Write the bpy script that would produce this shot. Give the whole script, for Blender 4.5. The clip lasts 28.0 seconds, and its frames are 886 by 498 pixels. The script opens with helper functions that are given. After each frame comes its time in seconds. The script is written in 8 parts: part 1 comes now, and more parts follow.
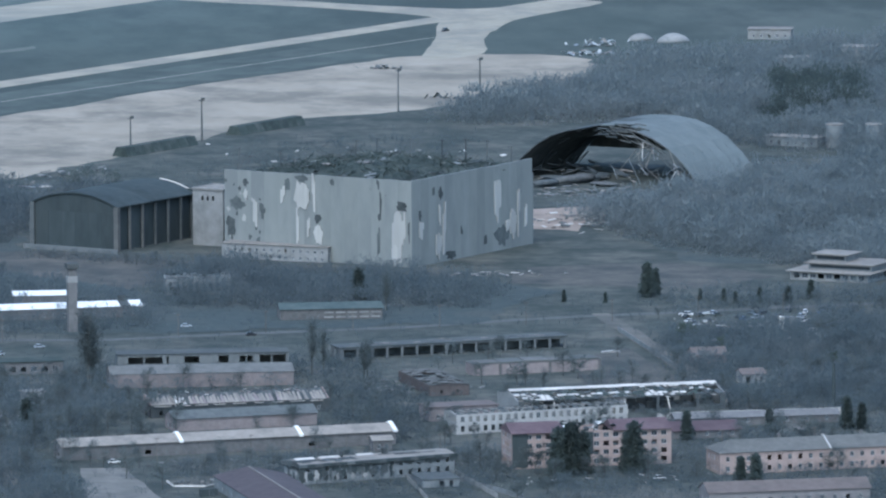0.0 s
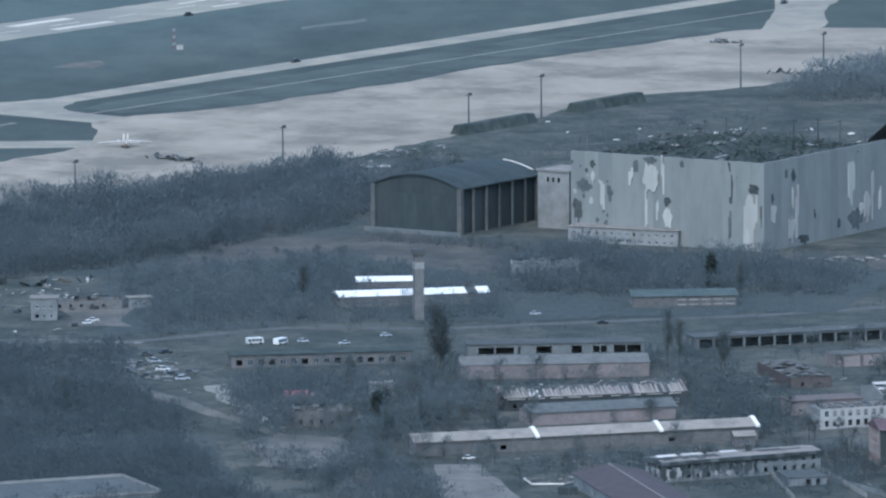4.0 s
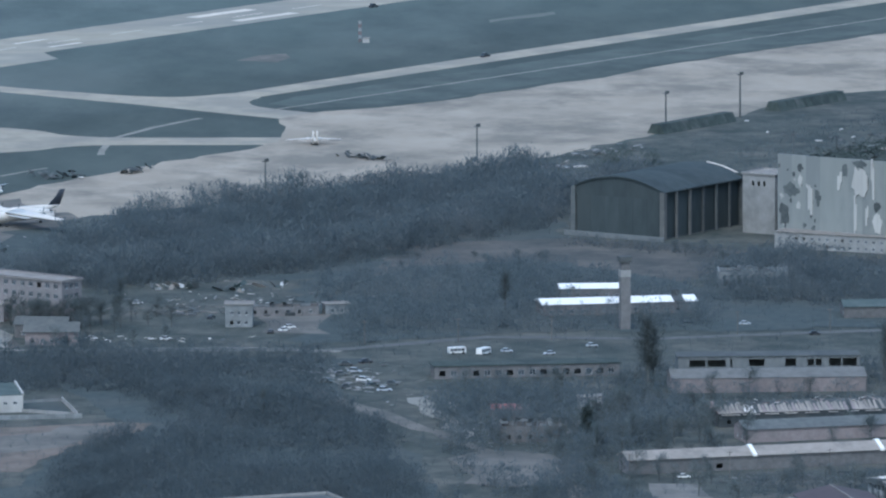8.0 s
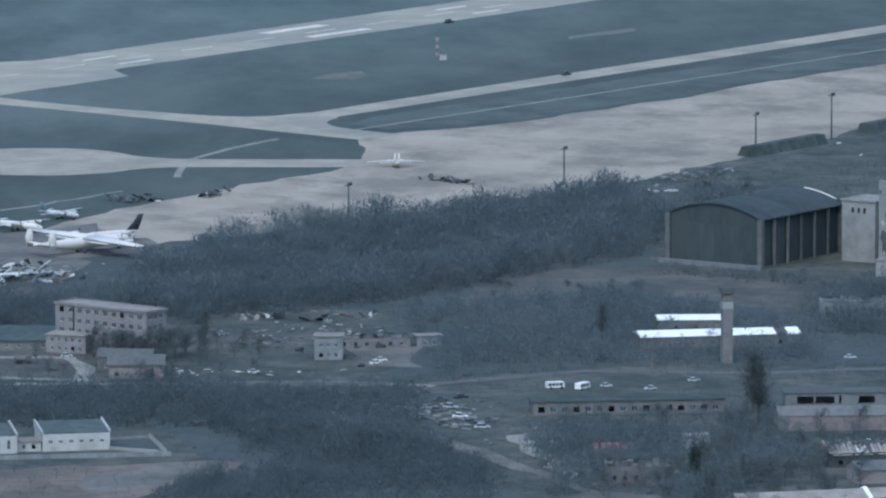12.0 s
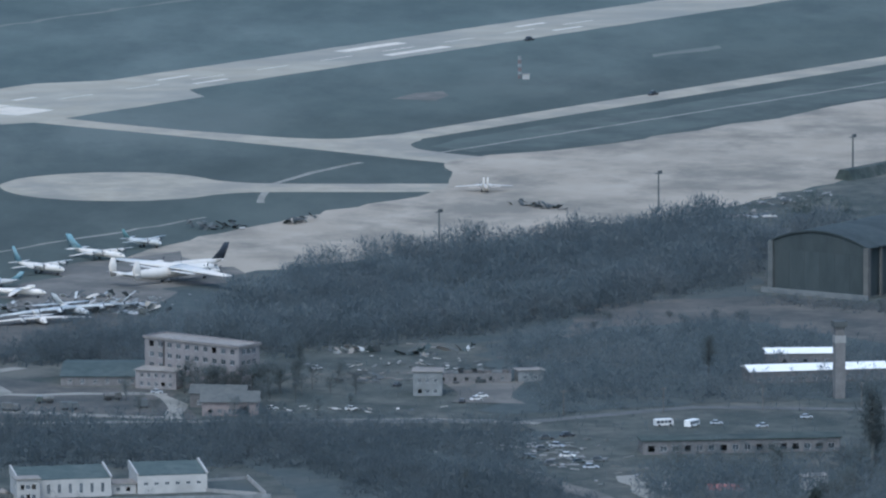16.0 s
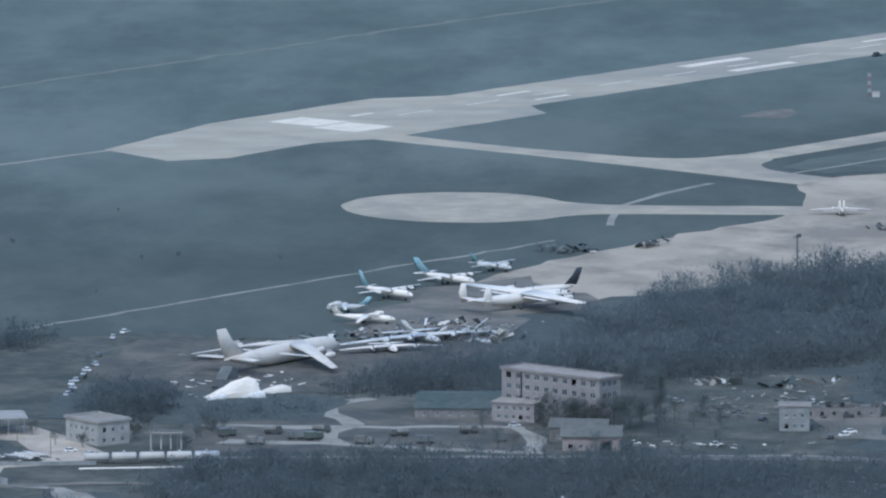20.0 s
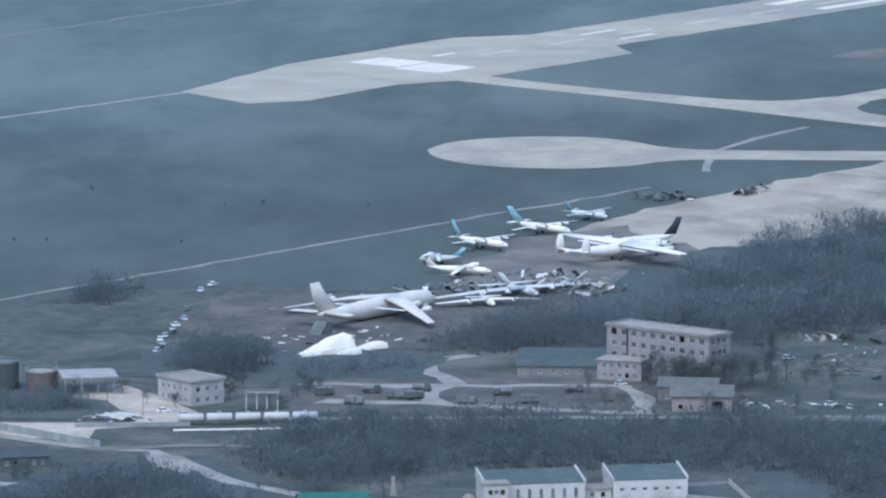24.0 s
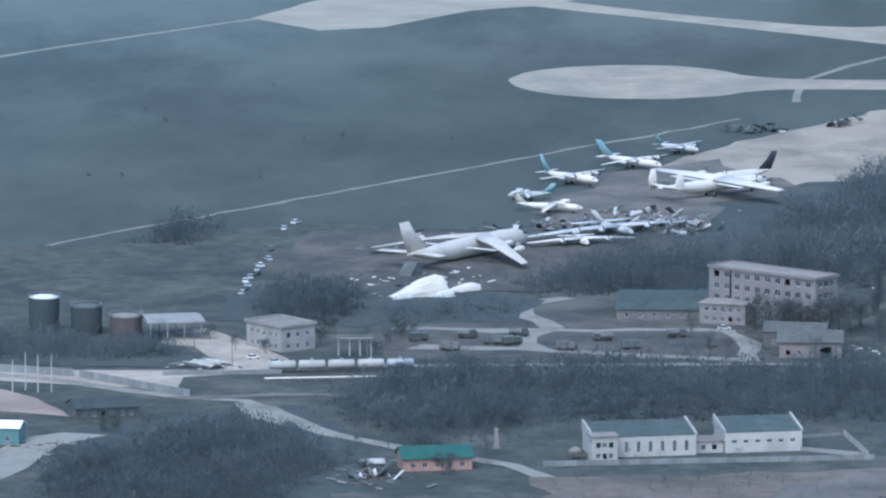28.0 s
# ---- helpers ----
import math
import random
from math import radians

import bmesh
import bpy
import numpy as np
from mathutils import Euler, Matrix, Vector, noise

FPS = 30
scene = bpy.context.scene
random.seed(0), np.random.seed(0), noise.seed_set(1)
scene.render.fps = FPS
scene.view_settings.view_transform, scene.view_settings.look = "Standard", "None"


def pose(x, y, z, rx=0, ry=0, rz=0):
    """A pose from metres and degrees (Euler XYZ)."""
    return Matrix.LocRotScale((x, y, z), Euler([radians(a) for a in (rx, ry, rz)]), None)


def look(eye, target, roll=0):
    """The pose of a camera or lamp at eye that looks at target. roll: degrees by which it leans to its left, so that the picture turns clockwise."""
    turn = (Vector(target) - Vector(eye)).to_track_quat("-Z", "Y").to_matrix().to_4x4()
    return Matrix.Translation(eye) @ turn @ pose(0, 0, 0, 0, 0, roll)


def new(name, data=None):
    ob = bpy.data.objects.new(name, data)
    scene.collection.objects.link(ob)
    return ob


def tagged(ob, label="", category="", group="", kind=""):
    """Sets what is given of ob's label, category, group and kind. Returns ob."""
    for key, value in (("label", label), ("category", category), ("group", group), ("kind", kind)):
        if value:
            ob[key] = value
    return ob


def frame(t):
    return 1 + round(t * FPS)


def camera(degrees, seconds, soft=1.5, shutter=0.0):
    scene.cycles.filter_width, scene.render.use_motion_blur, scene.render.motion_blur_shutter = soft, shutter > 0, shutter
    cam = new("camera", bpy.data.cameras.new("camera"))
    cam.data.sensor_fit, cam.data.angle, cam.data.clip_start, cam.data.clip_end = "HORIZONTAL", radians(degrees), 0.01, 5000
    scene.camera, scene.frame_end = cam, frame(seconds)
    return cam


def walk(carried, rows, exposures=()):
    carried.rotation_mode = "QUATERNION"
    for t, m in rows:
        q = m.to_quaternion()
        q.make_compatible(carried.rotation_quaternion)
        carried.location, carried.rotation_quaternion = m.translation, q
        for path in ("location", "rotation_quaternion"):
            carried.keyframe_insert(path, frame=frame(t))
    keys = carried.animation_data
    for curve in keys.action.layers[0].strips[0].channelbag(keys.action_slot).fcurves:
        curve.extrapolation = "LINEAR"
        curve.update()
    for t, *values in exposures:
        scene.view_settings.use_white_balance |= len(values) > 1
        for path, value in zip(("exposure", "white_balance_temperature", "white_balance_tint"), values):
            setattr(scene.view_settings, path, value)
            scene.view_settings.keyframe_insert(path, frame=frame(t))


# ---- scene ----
cam = camera(5.5, 28.0, soft=2.25)
PATH = [
    (0.0, pose(104.31, -439.15, 459.29, 83.1170, 0.3309, -3.5787)),
    (0.5, pose(101.76, -426.69, 459.54, 83.0822, 0.3714, -3.5879)),
    (1.0, pose(99.18, -414.18, 459.77, 83.0491, 0.4307, -3.6040)),
    (1.5, pose(96.56, -401.63, 459.97, 83.0161, 0.4863, -3.6220)),
    (2.0, pose(93.91, -389.03, 460.15, 82.9839, 0.5015, -3.6309)),
    (2.5, pose(91.23, -376.38, 460.31, 82.9519, 0.5249, -3.6158)),
    (3.0, pose(88.51, -363.70, 460.44, 82.9105, 0.5344, -3.3432)),
    (3.5, pose(85.76, -350.97, 460.55, 82.8692, 0.5181, -2.4466)),
    (4.0, pose(82.97, -338.21, 460.64, 82.8241, 0.4661, -1.8201)),
    (4.5, pose(80.15, -325.42, 460.71, 82.7811, 0.4272, -1.5336)),
    (6.5, pose(68.57, -273.92, 460.80, 82.6856, 0.3275, -1.0809)),
    (7.0, pose(65.59, -260.98, 460.78, 82.6733, 0.2551, -1.0241)),
    (7.5, pose(62.58, -248.02, 460.75, 82.6670, 0.2160, -0.9821)),
    (8.0, pose(59.55, -235.04, 460.70, 82.6549, 0.1883, -0.9425)),
    (8.5, pose(56.48, -222.03, 460.64, 82.6483, 0.1988, -0.9136)),
    (9.0, pose(53.38, -209.01, 460.57, 82.6420, 0.1474, -0.8756)),
    (9.5, pose(50.25, -195.97, 460.48, 82.6353, 0.0706, -0.8445)),
    (10.0, pose(47.10, -182.93, 460.39, 82.6311, 0.0569, -0.8278)),
    (10.5, pose(43.91, -169.87, 460.28, 82.6278, 0.0485, -0.8159)),
    (11.0, pose(40.70, -156.80, 460.17, 82.6286, 0.0528, -0.8005)),
    (11.5, pose(37.46, -143.72, 460.05, 82.6289, 0.0511, -0.7998)),
    (12.0, pose(34.19, -130.64, 459.92, 82.6273, 0.0727, -0.8018)),
    (12.5, pose(30.89, -117.56, 459.78, 82.6253, 0.0927, -0.8004)),
    (14.5, pose(17.42, -65.23, 459.19, 82.6166, 0.1216, -0.7850)),
    (15.0, pose(13.99, -52.16, 459.03, 82.6135, 0.1171, -0.7643)),
    (15.5, pose(10.53, -39.10, 458.87, 82.6104, 0.1690, -0.7470)),
    (16.0, pose(7.04, -26.06, 458.71, 82.6094, 0.1750, -0.6928)),
    (16.5, pose(3.53, -13.02, 458.56, 82.6096, 0.1924, -0.4837)),
    (17.0, pose(0.00, 0.00, 458.40, 82.6117, 0.1490, 0.0000)),
    (17.5, pose(-3.56, 13.00, 458.25, 82.6118, 0.1373, 0.4460)),
    (18.0, pose(-7.14, 25.99, 458.09, 82.6109, 0.1089, 0.6855)),
    (18.5, pose(-10.75, 38.95, 457.95, 82.6105, 0.0956, 0.8478)),
    (19.0, pose(-14.38, 51.89, 457.80, 82.6081, 0.0791, 0.9419)),
    (19.5, pose(-18.04, 64.81, 457.67, 82.6025, 0.0489, 1.0157)),
    (20.0, pose(-21.72, 77.69, 457.53, 82.5684, 0.0431, 1.0677)),
    (20.5, pose(-25.42, 90.55, 457.41, 82.5134, 0.0077, 1.1099)),
    (21.0, pose(-29.15, 103.38, 457.29, 82.4606, 0.0107, 1.1308)),
    (21.5, pose(-32.89, 116.18, 457.19, 82.3979, 0.0118, 1.1531)),
    (23.5, pose(-48.10, 166.98, 456.87, 82.0964, 0.0341, 1.1698)),
    (24.0, pose(-51.95, 179.58, 456.82, 82.0332, 0.0508, 1.1690)),
    (24.5, pose(-55.83, 192.14, 456.78, 81.9832, 0.0589, 1.1659)),
    (25.0, pose(-59.72, 204.64, 456.76, 81.9384, 0.0836, 1.1678)),
    (25.5, pose(-63.64, 217.10, 456.75, 81.8735, 0.0930, 1.1738)),
    (26.0, pose(-67.57, 229.51, 456.77, 81.7820, 0.0900, 1.1755)),
    (26.5, pose(-71.52, 241.86, 456.79, 81.7017, 0.1405, 1.1753)),
    (27.0, pose(-75.50, 254.16, 456.84, 81.6212, 0.0823, 1.1782)),
    (27.5, pose(-79.49, 266.40, 456.91, 81.5076, 0.0788, 1.1848)),
    (28.0, pose(-83.50, 278.59, 456.99, 81.3830, 0.1051, 1.1794)),
]
walk(cam, PATH, [(0.0, 0.6, 5180, 1), (8.0, 0.4, 5180, 1), (17.0, 0.31, 5270, 2), (20.0, 0.42, 5330, 3), (25.0, 0.74, 5180, 4), (27.0, 0.74, 5180, 4), (28.0, 0.66, 5180, 4)])

# ---- daylight: thin overcast, weak wide sun ----
world = bpy.data.worlds.new("overcast_sky")
scene.world = world
world.use_nodes = True
wn = world.node_tree.nodes
sky = wn.new("ShaderNodeTexSky")
sky.sky_type = "NISHITA"
sky.sun_disc = False
sky.sun_elevation = radians(54)
sky.sun_rotation = radians(195)
sky.air_density, sky.dust_density, sky.ozone_density = 1.2, 3.0, 2.0
wn["Background"].inputs["Strength"].default_value = 0.175
world.node_tree.links.new(sky.outputs[0], wn["Background"].inputs["Color"])
sun_data = bpy.data.lights.new("sun", "SUN")
sun_data.energy, sun_data.angle, sun_data.color = 0.55, radians(25), (1.0, 0.95, 0.9)
sun = new("sun", sun_data)
sun.matrix_world = look((-700, 1300, 2900), (0, 3300, 0))

# ---- materials ----


def mat(name, c1, c2, scale=0.4, rough=0.9, metal=0.0, stain=None, amount=0.5, wide=0.04, bump=0.3, vary=0.12, stretch=(1, 1, 1), turn=0.0, ground=False, dark=None, patch=0.012, thin=False):
    """Two colours mixed by fine grain, a wide stain over them, a little change from object to object, and relief."""
    m = bpy.data.materials.new(name)
    m.use_nodes = True
    nt = m.node_tree
    b = nt.nodes["Principled BSDF"]
    b.inputs["Roughness"].default_value, b.inputs["Metallic"].default_value = rough, metal
    b.inputs["Specular IOR Level"].default_value = 0.06 if rough > 0.75 else 0.2 if rough > 0.3 else 0.5

    def node(kind, **sets):
        n = nt.nodes.new("ShaderNode" + kind)
        for k, v in sets.items():
            n.inputs[k].default_value = v
        return n
    info = node("ObjectInfo")
    where = node("NewGeometry").outputs["Position"] if ground else node("TexCoord").outputs["Object"]
    mp = node("Mapping", Scale=stretch, Rotation=(0, 0, radians(turn)))
    nt.links.new(where, mp.inputs["Vector"])
    shift = node("VectorMath")
    shift.operation = "ADD"
    spread = node("VectorMath")
    spread.operation = "SCALE"
    spread.inputs[3].default_value = 90.0
    nt.links.new(info.outputs["Random"], spread.inputs[0])
    nt.links.new(mp.outputs[0], shift.inputs[0])
    nt.links.new(spread.outputs[0], shift.inputs[1])
    fine = node("TexNoise", Scale=scale, Detail=6.0, Roughness=0.65)
    nt.links.new(shift.outputs[0], fine.inputs["Vector"])
    ramp = node("MapRange", **{"From Min": 0.33, "From Max": 0.67})
    nt.links.new(fine.outputs["Fac"], ramp.inputs["Value"])
    mix = node("MixRGB", Color1=(*c1, 1), Color2=(*c2, 1))
    nt.links.new(ramp.outputs[0], mix.inputs["Fac"])
    out = mix.outputs[0]
    if stain:
        big = node("TexNoise", Scale=wide, Detail=5.0, Roughness=0.6)
        nt.links.new(shift.outputs[0], big.inputs["Vector"])
        r2 = node("MapRange", **{"From Min": 0.5, "From Max": 0.68, "To Max": amount})
        nt.links.new(big.outputs["Fac"], r2.inputs["Value"])
        mix2 = node("MixRGB", Color2=(*stain, 1))
        nt.links.new(r2.outputs[0], mix2.inputs["Fac"])
        nt.links.new(out, mix2.inputs["Color1"])
        out = mix2.outputs[0]
    if dark:
        # uneven darker patches at a second scale, along the same grain
        far = node("VectorMath")
        far.operation = "ADD"
        far.inputs[1].default_value = (311.0, 97.0, 41.0)
        nt.links.new(shift.outputs[0], far.inputs[0])
        mid = node("TexNoise", Scale=patch, Detail=8.0, Roughness=0.7)
        nt.links.new(far.outputs[0], mid.inputs["Vector"])
        r3 = node("MapRange", **{"From Min": 0.46, "From Max": 0.62, "To Max": 0.8})
        nt.links.new(mid.outputs["Fac"], r3.inputs["Value"])
        mix3 = node("MixRGB", Color2=(*dark, 1))
        nt.links.new(r3.outputs[0], mix3.inputs["Fac"])
        nt.links.new(out, mix3.inputs["Color1"])
        out = mix3.outputs[0]
    hsv = node("HueSaturation")
    val = node("MapRange", **{"To Min": 1 - vary, "To Max": 1 + vary})
    nt.links.new(info.outputs["Random"], val.inputs["Value"])
    nt.links.new(val.outputs[0], hsv.inputs["Value"])
    nt.links.new(out, hsv.inputs["Color"])
    nt.links.new(hsv.outputs[0], b.inputs["Base Color"])
    bp = node("Bump", Strength=bump, Distance=0.3)
    nt.links.new(fine.outputs["Fac"], bp.inputs["Height"])
    nt.links.new(bp.outputs[0], b.inputs["Normal"])
    if thin:
        # twigs and needles let light through
        through_light = node("BsdfTranslucent")
        nt.links.new(hsv.outputs[0], through_light.inputs["Color"])
        both = node("MixShader", Fac=0.5)
        nt.links.new(b.outputs[0], both.inputs[1])
        nt.links.new(through_light.outputs[0], both.inputs[2])
        nt.links.new(both.outputs[0], nt.nodes["Material Output"].inputs["Surface"])
    return m


GRASS = mat("winter_grass", (0.092, 0.113, 0.105), (0.122, 0.144, 0.132), 0.03, stain=(0.165, 0.182, 0.167), amount=0.6, wide=0.006, ground=True, vary=0, stretch=(1, 0.4, 1), dark=(0.076, 0.093, 0.089), patch=0.01)


def browner(m, tint, v_near, v_far):
    """Grass that gets darker and browner towards the hangars' side, with a wavering, gradual edge."""
    nt = m.node_tree
    b = nt.nodes["Principled BSDF"]
    base = b.inputs["Base Color"].links[0].from_socket
    pos = nt.nodes.new("ShaderNodeNewGeometry")
    across = nt.nodes.new("ShaderNodeVectorMath")
    across.operation = "DOT_PRODUCT"
    across.inputs[1].default_value = (-math.sin(radians(53)), math.cos(radians(53)), 0)
    nt.links.new(pos.outputs["Position"], across.inputs[0])
    wave = nt.nodes.new("ShaderNodeTexNoise")
    wave.inputs["Scale"].default_value, wave.inputs["Detail"].default_value = 0.009, 6.0
    nt.links.new(pos.outputs["Position"], wave.inputs["Vector"])
    moved = nt.nodes.new("ShaderNodeMath")
    moved.operation = "MULTIPLY_ADD"
    moved.inputs[1].default_value = 260.0
    nt.links.new(wave.outputs["Fac"], moved.inputs[0])
    nt.links.new(across.outputs["Value"], moved.inputs[2])
    fade = nt.nodes.new("ShaderNodeMapRange")
    fade.inputs["From Min"].default_value, fade.inputs["From Max"].default_value = v_far + 130, v_near + 130
    nt.links.new(moved.outputs[0], fade.inputs["Value"])
    mix = nt.nodes.new("ShaderNodeMixRGB")
    mix.blend_type = "MULTIPLY"
    mix.inputs["Color2"].default_value = (*tint, 1)
    nt.links.new(fade.outputs[0], mix.inputs["Fac"])
    nt.links.new(base, mix.inputs["Color1"])
    nt.links.new(mix.outputs[0], b.inputs["Base Color"])


browner(GRASS, (0.8, 0.76, 0.74), 2280, 2560)
PALEGRASS = mat("thin_pale_grass", (0.15, 0.155, 0.138), (0.19, 0.19, 0.165), 0.1, stain=(0.11, 0.125, 0.113), amount=0.7, wide=0.05, ground=True, vary=0)
VERGE = mat("verge_grass", (0.088, 0.101, 0.092), (0.118, 0.131, 0.117), 0.06, stain=(0.15, 0.154, 0.134), amount=0.5, wide=0.02, ground=True, vary=0, dark=(0.07, 0.08, 0.074), patch=0.03)
SCRUB = mat("scrub_soil", (0.064, 0.071, 0.064), (0.115, 0.116, 0.101), 0.16, stain=(0.175, 0.158, 0.134), amount=0.65, wide=0.03, ground=True, vary=0, dark=(0.048, 0.057, 0.053), patch=0.035)
DARKGROUND = mat("leaf_litter", (0.062, 0.074, 0.074), (0.09, 0.1, 0.094), 0.2, stain=(0.115, 0.11, 0.095), amount=0.45, wide=0.03, ground=True, vary=0)
CONCRETE = mat("worn_concrete", (0.322, 0.273, 0.214), (0.39, 0.333, 0.265), 0.05, stain=(0.255, 0.222, 0.178), amount=0.75, wide=0.02, ground=True, vary=0.03, stretch=(0.75, 0.6, 1), turn=25, dark=(0.18, 0.163, 0.136), patch=0.024)
HARDSTAND = mat("dusty_hardstand", (0.135, 0.126, 0.112), (0.185, 0.17, 0.15), 0.1, stain=(0.23, 0.206, 0.175), amount=0.6, wide=0.04, ground=True, vary=0, dark=(0.1, 0.098, 0.09), patch=0.03)
TAXI = mat("taxiway_concrete", (0.335, 0.293, 0.226), (0.4, 0.352, 0.278), 0.15, stain=(0.235, 0.225, 0.2), amount=0.6, wide=0.04, ground=True, vary=0.03, dark=(0.25, 0.23, 0.195), patch=0.02)
RUNWAY = mat("runway_concrete", (0.325, 0.29, 0.228), (0.4, 0.36, 0.288), 0.1, stain=(0.22, 0.215, 0.195), amount=0.6, wide=0.02, ground=True, vary=0.02, stretch=(0.4, 0.6, 1), turn=-53, dark=(0.25, 0.24, 0.21), patch=0.02)
MARK = mat("runway_paint", (0.56, 0.49, 0.4), (0.68, 0.6, 0.5), 0.3, stain=(0.42, 0.385, 0.33), amount=0.5, wide=0.08, ground=True, vary=0.04)
SAND = mat("pale_sand", (0.4, 0.34, 0.275), (0.48, 0.415, 0.34), 0.15, stain=(0.25, 0.225, 0.185), amount=0.6, wide=0.04, ground=True, vary=0.05, dark=(0.3, 0.255, 0.21), patch=0.05)
EARTH = mat("brown_earth", (0.15, 0.122, 0.102), (0.2, 0.166, 0.14), 0.15, stain=(0.11, 0.1, 0.08), amount=0.6, wide=0.04, ground=True, vary=0.05, dark=(0.09, 0.085, 0.072), patch=0.03)
ASPHALT = mat("old_asphalt", (0.105, 0.105, 0.1), (0.15, 0.148, 0.14), 0.3, stain=(0.1, 0.1, 0.095), amount=0.5, wide=0.05, ground=True, vary=0.05)
GRAVEL = mat("gravel_track", (0.24, 0.225, 0.195), (0.31, 0.29, 0.25), 0.4, stain=(0.15, 0.145, 0.12), amount=0.6, wide=0.06, ground=True, vary=0.05)
LOTCONCRETE = mat("stained_lot_concrete", (0.165, 0.155, 0.138), (0.215, 0.2, 0.178), 0.15, stain=(0.125, 0.12, 0.108), amount=0.6, wide=0.06, ground=True, vary=0.05, dark=(0.11, 0.107, 0.1), patch=0.05)
CLAD = mat("grey_cladding", (0.232, 0.236, 0.217), (0.268, 0.272, 0.252), 0.05, rough=0.7, stain=(0.215, 0.22, 0.21), amount=0.6, wide=0.03, vary=0.04, bump=0.1, stretch=(1, 1, 0.3), dark=(0.195, 0.2, 0.192), patch=0.06)
CLADEDGE = mat("torn_insulation", (0.4, 0.378, 0.345), (0.5, 0.475, 0.435), 0.3, stain=(0.32, 0.31, 0.29), amount=0.6, wide=0.15, vary=0.12, stretch=(1, 1, 0.2))
CHAR = mat("charred_steel", (0.07, 0.078, 0.08), (0.115, 0.122, 0.122), 0.3, rough=0.8, stain=(0.15, 0.145, 0.135), amount=0.5, wide=0.1, vary=0.3)
# soot on burnt walls; as floor colour it paints the shade indoors
SOOTSHADE = mat("soot_and_interior_shade", (0.075, 0.083, 0.082), (0.125, 0.132, 0.128), 0.4, vary=0.25)
RUST = mat("rusty_truss", (0.12, 0.12, 0.115), (0.2, 0.195, 0.185), 0.5, rough=0.8, vary=0.3)
WHITEWALL = mat("white_plaster", (0.38, 0.36, 0.335), (0.47, 0.445, 0.415), 0.3, stain=(0.27, 0.26, 0.24), amount=0.6, wide=0.15, vary=0.08)
GREYWALL = mat("grey_plaster", (0.2, 0.21, 0.21), (0.26, 0.265, 0.26), 0.3, stain=(0.15, 0.15, 0.145), amount=0.6, wide=0.12, vary=0.12)
ORANGEWALL = mat("faded_orange_plaster", (0.32, 0.245, 0.215), (0.39, 0.3, 0.265), 0.3, stain=(0.25, 0.215, 0.195), amount=0.6, wide=0.12, vary=0.08)
PINKWALL = mat("pinkish_brick", (0.24, 0.2, 0.19), (0.3, 0.255, 0.24), 0.5, stain=(0.17, 0.155, 0.145), amount=0.6, wide=0.1, vary=0.12)
BEIGEWALL = mat("beige_brick", (0.21, 0.19, 0.188), (0.27, 0.248, 0.24), 0.4, stain=(0.19, 0.18, 0.17), amount=0.5, wide=0.1, vary=0.08)
BRICKWALL = mat("brown_brick", (0.13, 0.125, 0.12), (0.18, 0.17, 0.165), 0.6, stain=(0.22, 0.21, 0.2), amount=0.4, wide=0.2, vary=0.15)
WHITEROOF = mat("white_metal_roof", (0.86, 0.81, 0.74), (0.93, 0.88, 0.81), 0.2, rough=0.45, stain=(0.62, 0.59, 0.55), amount=0.4, wide=0.15, vary=0.05, bump=0.05)
PALEROOF = mat("pale_felt_roof", (0.23, 0.207, 0.182), (0.29, 0.262, 0.232), 0.4, stain=(0.165, 0.155, 0.14), amount=0.6, wide=0.12, vary=0.1)
SLATEROOF = mat("grey_slate_roof", (0.1, 0.104, 0.1), (0.138, 0.138, 0.13), 0.5, stain=(0.175, 0.168, 0.152), amount=0.5, wide=0.15, vary=0.12)
GREYROOF = mat("dark_grey_roof", (0.088, 0.094, 0.093), (0.122, 0.126, 0.122), 0.4, stain=(0.155, 0.154, 0.145), amount=0.5, wide=0.1, vary=0.15)
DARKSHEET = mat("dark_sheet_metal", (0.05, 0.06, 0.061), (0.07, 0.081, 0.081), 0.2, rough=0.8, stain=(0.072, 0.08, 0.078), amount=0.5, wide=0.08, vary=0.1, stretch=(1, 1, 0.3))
PALEMETAL = mat("weathered_pale_metal", (0.54, 0.49, 0.43), (0.65, 0.595, 0.53), 0.3, rough=0.6, stain=(0.38, 0.35, 0.315), amount=0.5, wide=0.15, vary=0.15)
TEALROOF = mat("dull_teal_metal_roof", (0.066, 0.084, 0.081), (0.094, 0.112, 0.106), 0.3, rough=0.8, stain=(0.135, 0.15, 0.14), amount=0.5, wide=0.1, vary=0.1)
GREENROOF = mat("green_metal_roof", (0.03, 0.09, 0.077), (0.042, 0.115, 0.098), 0.3, rough=0.7, vary=0.05)
MAROONROOF = mat("maroon_metal_roof", (0.098, 0.066, 0.07), (0.13, 0.09, 0.093), 0.3, rough=0.7, stain=(0.19, 0.142, 0.14), amount=0.4, wide=0.1, vary=0.12)
LIGHTSLATE = mat("weathered_slate_roof", (0.14, 0.136, 0.126), (0.18, 0.174, 0.162), 0.4, stain=(0.11, 0.11, 0.105), amount=0.6, wide=0.12, vary=0.1)
DULLWALL = mat("dull_grey_render", (0.145, 0.15, 0.147), (0.19, 0.195, 0.19), 0.3, stain=(0.115, 0.117, 0.114), amount=0.6, wide=0.12, vary=0.1)
BROWNROOF = mat("brown_metal_roof", (0.07, 0.055, 0.056), (0.095, 0.074, 0.074), 0.3, rough=0.75, stain=(0.125, 0.1, 0.098), amount=0.4, wide=0.1, vary=0.1)
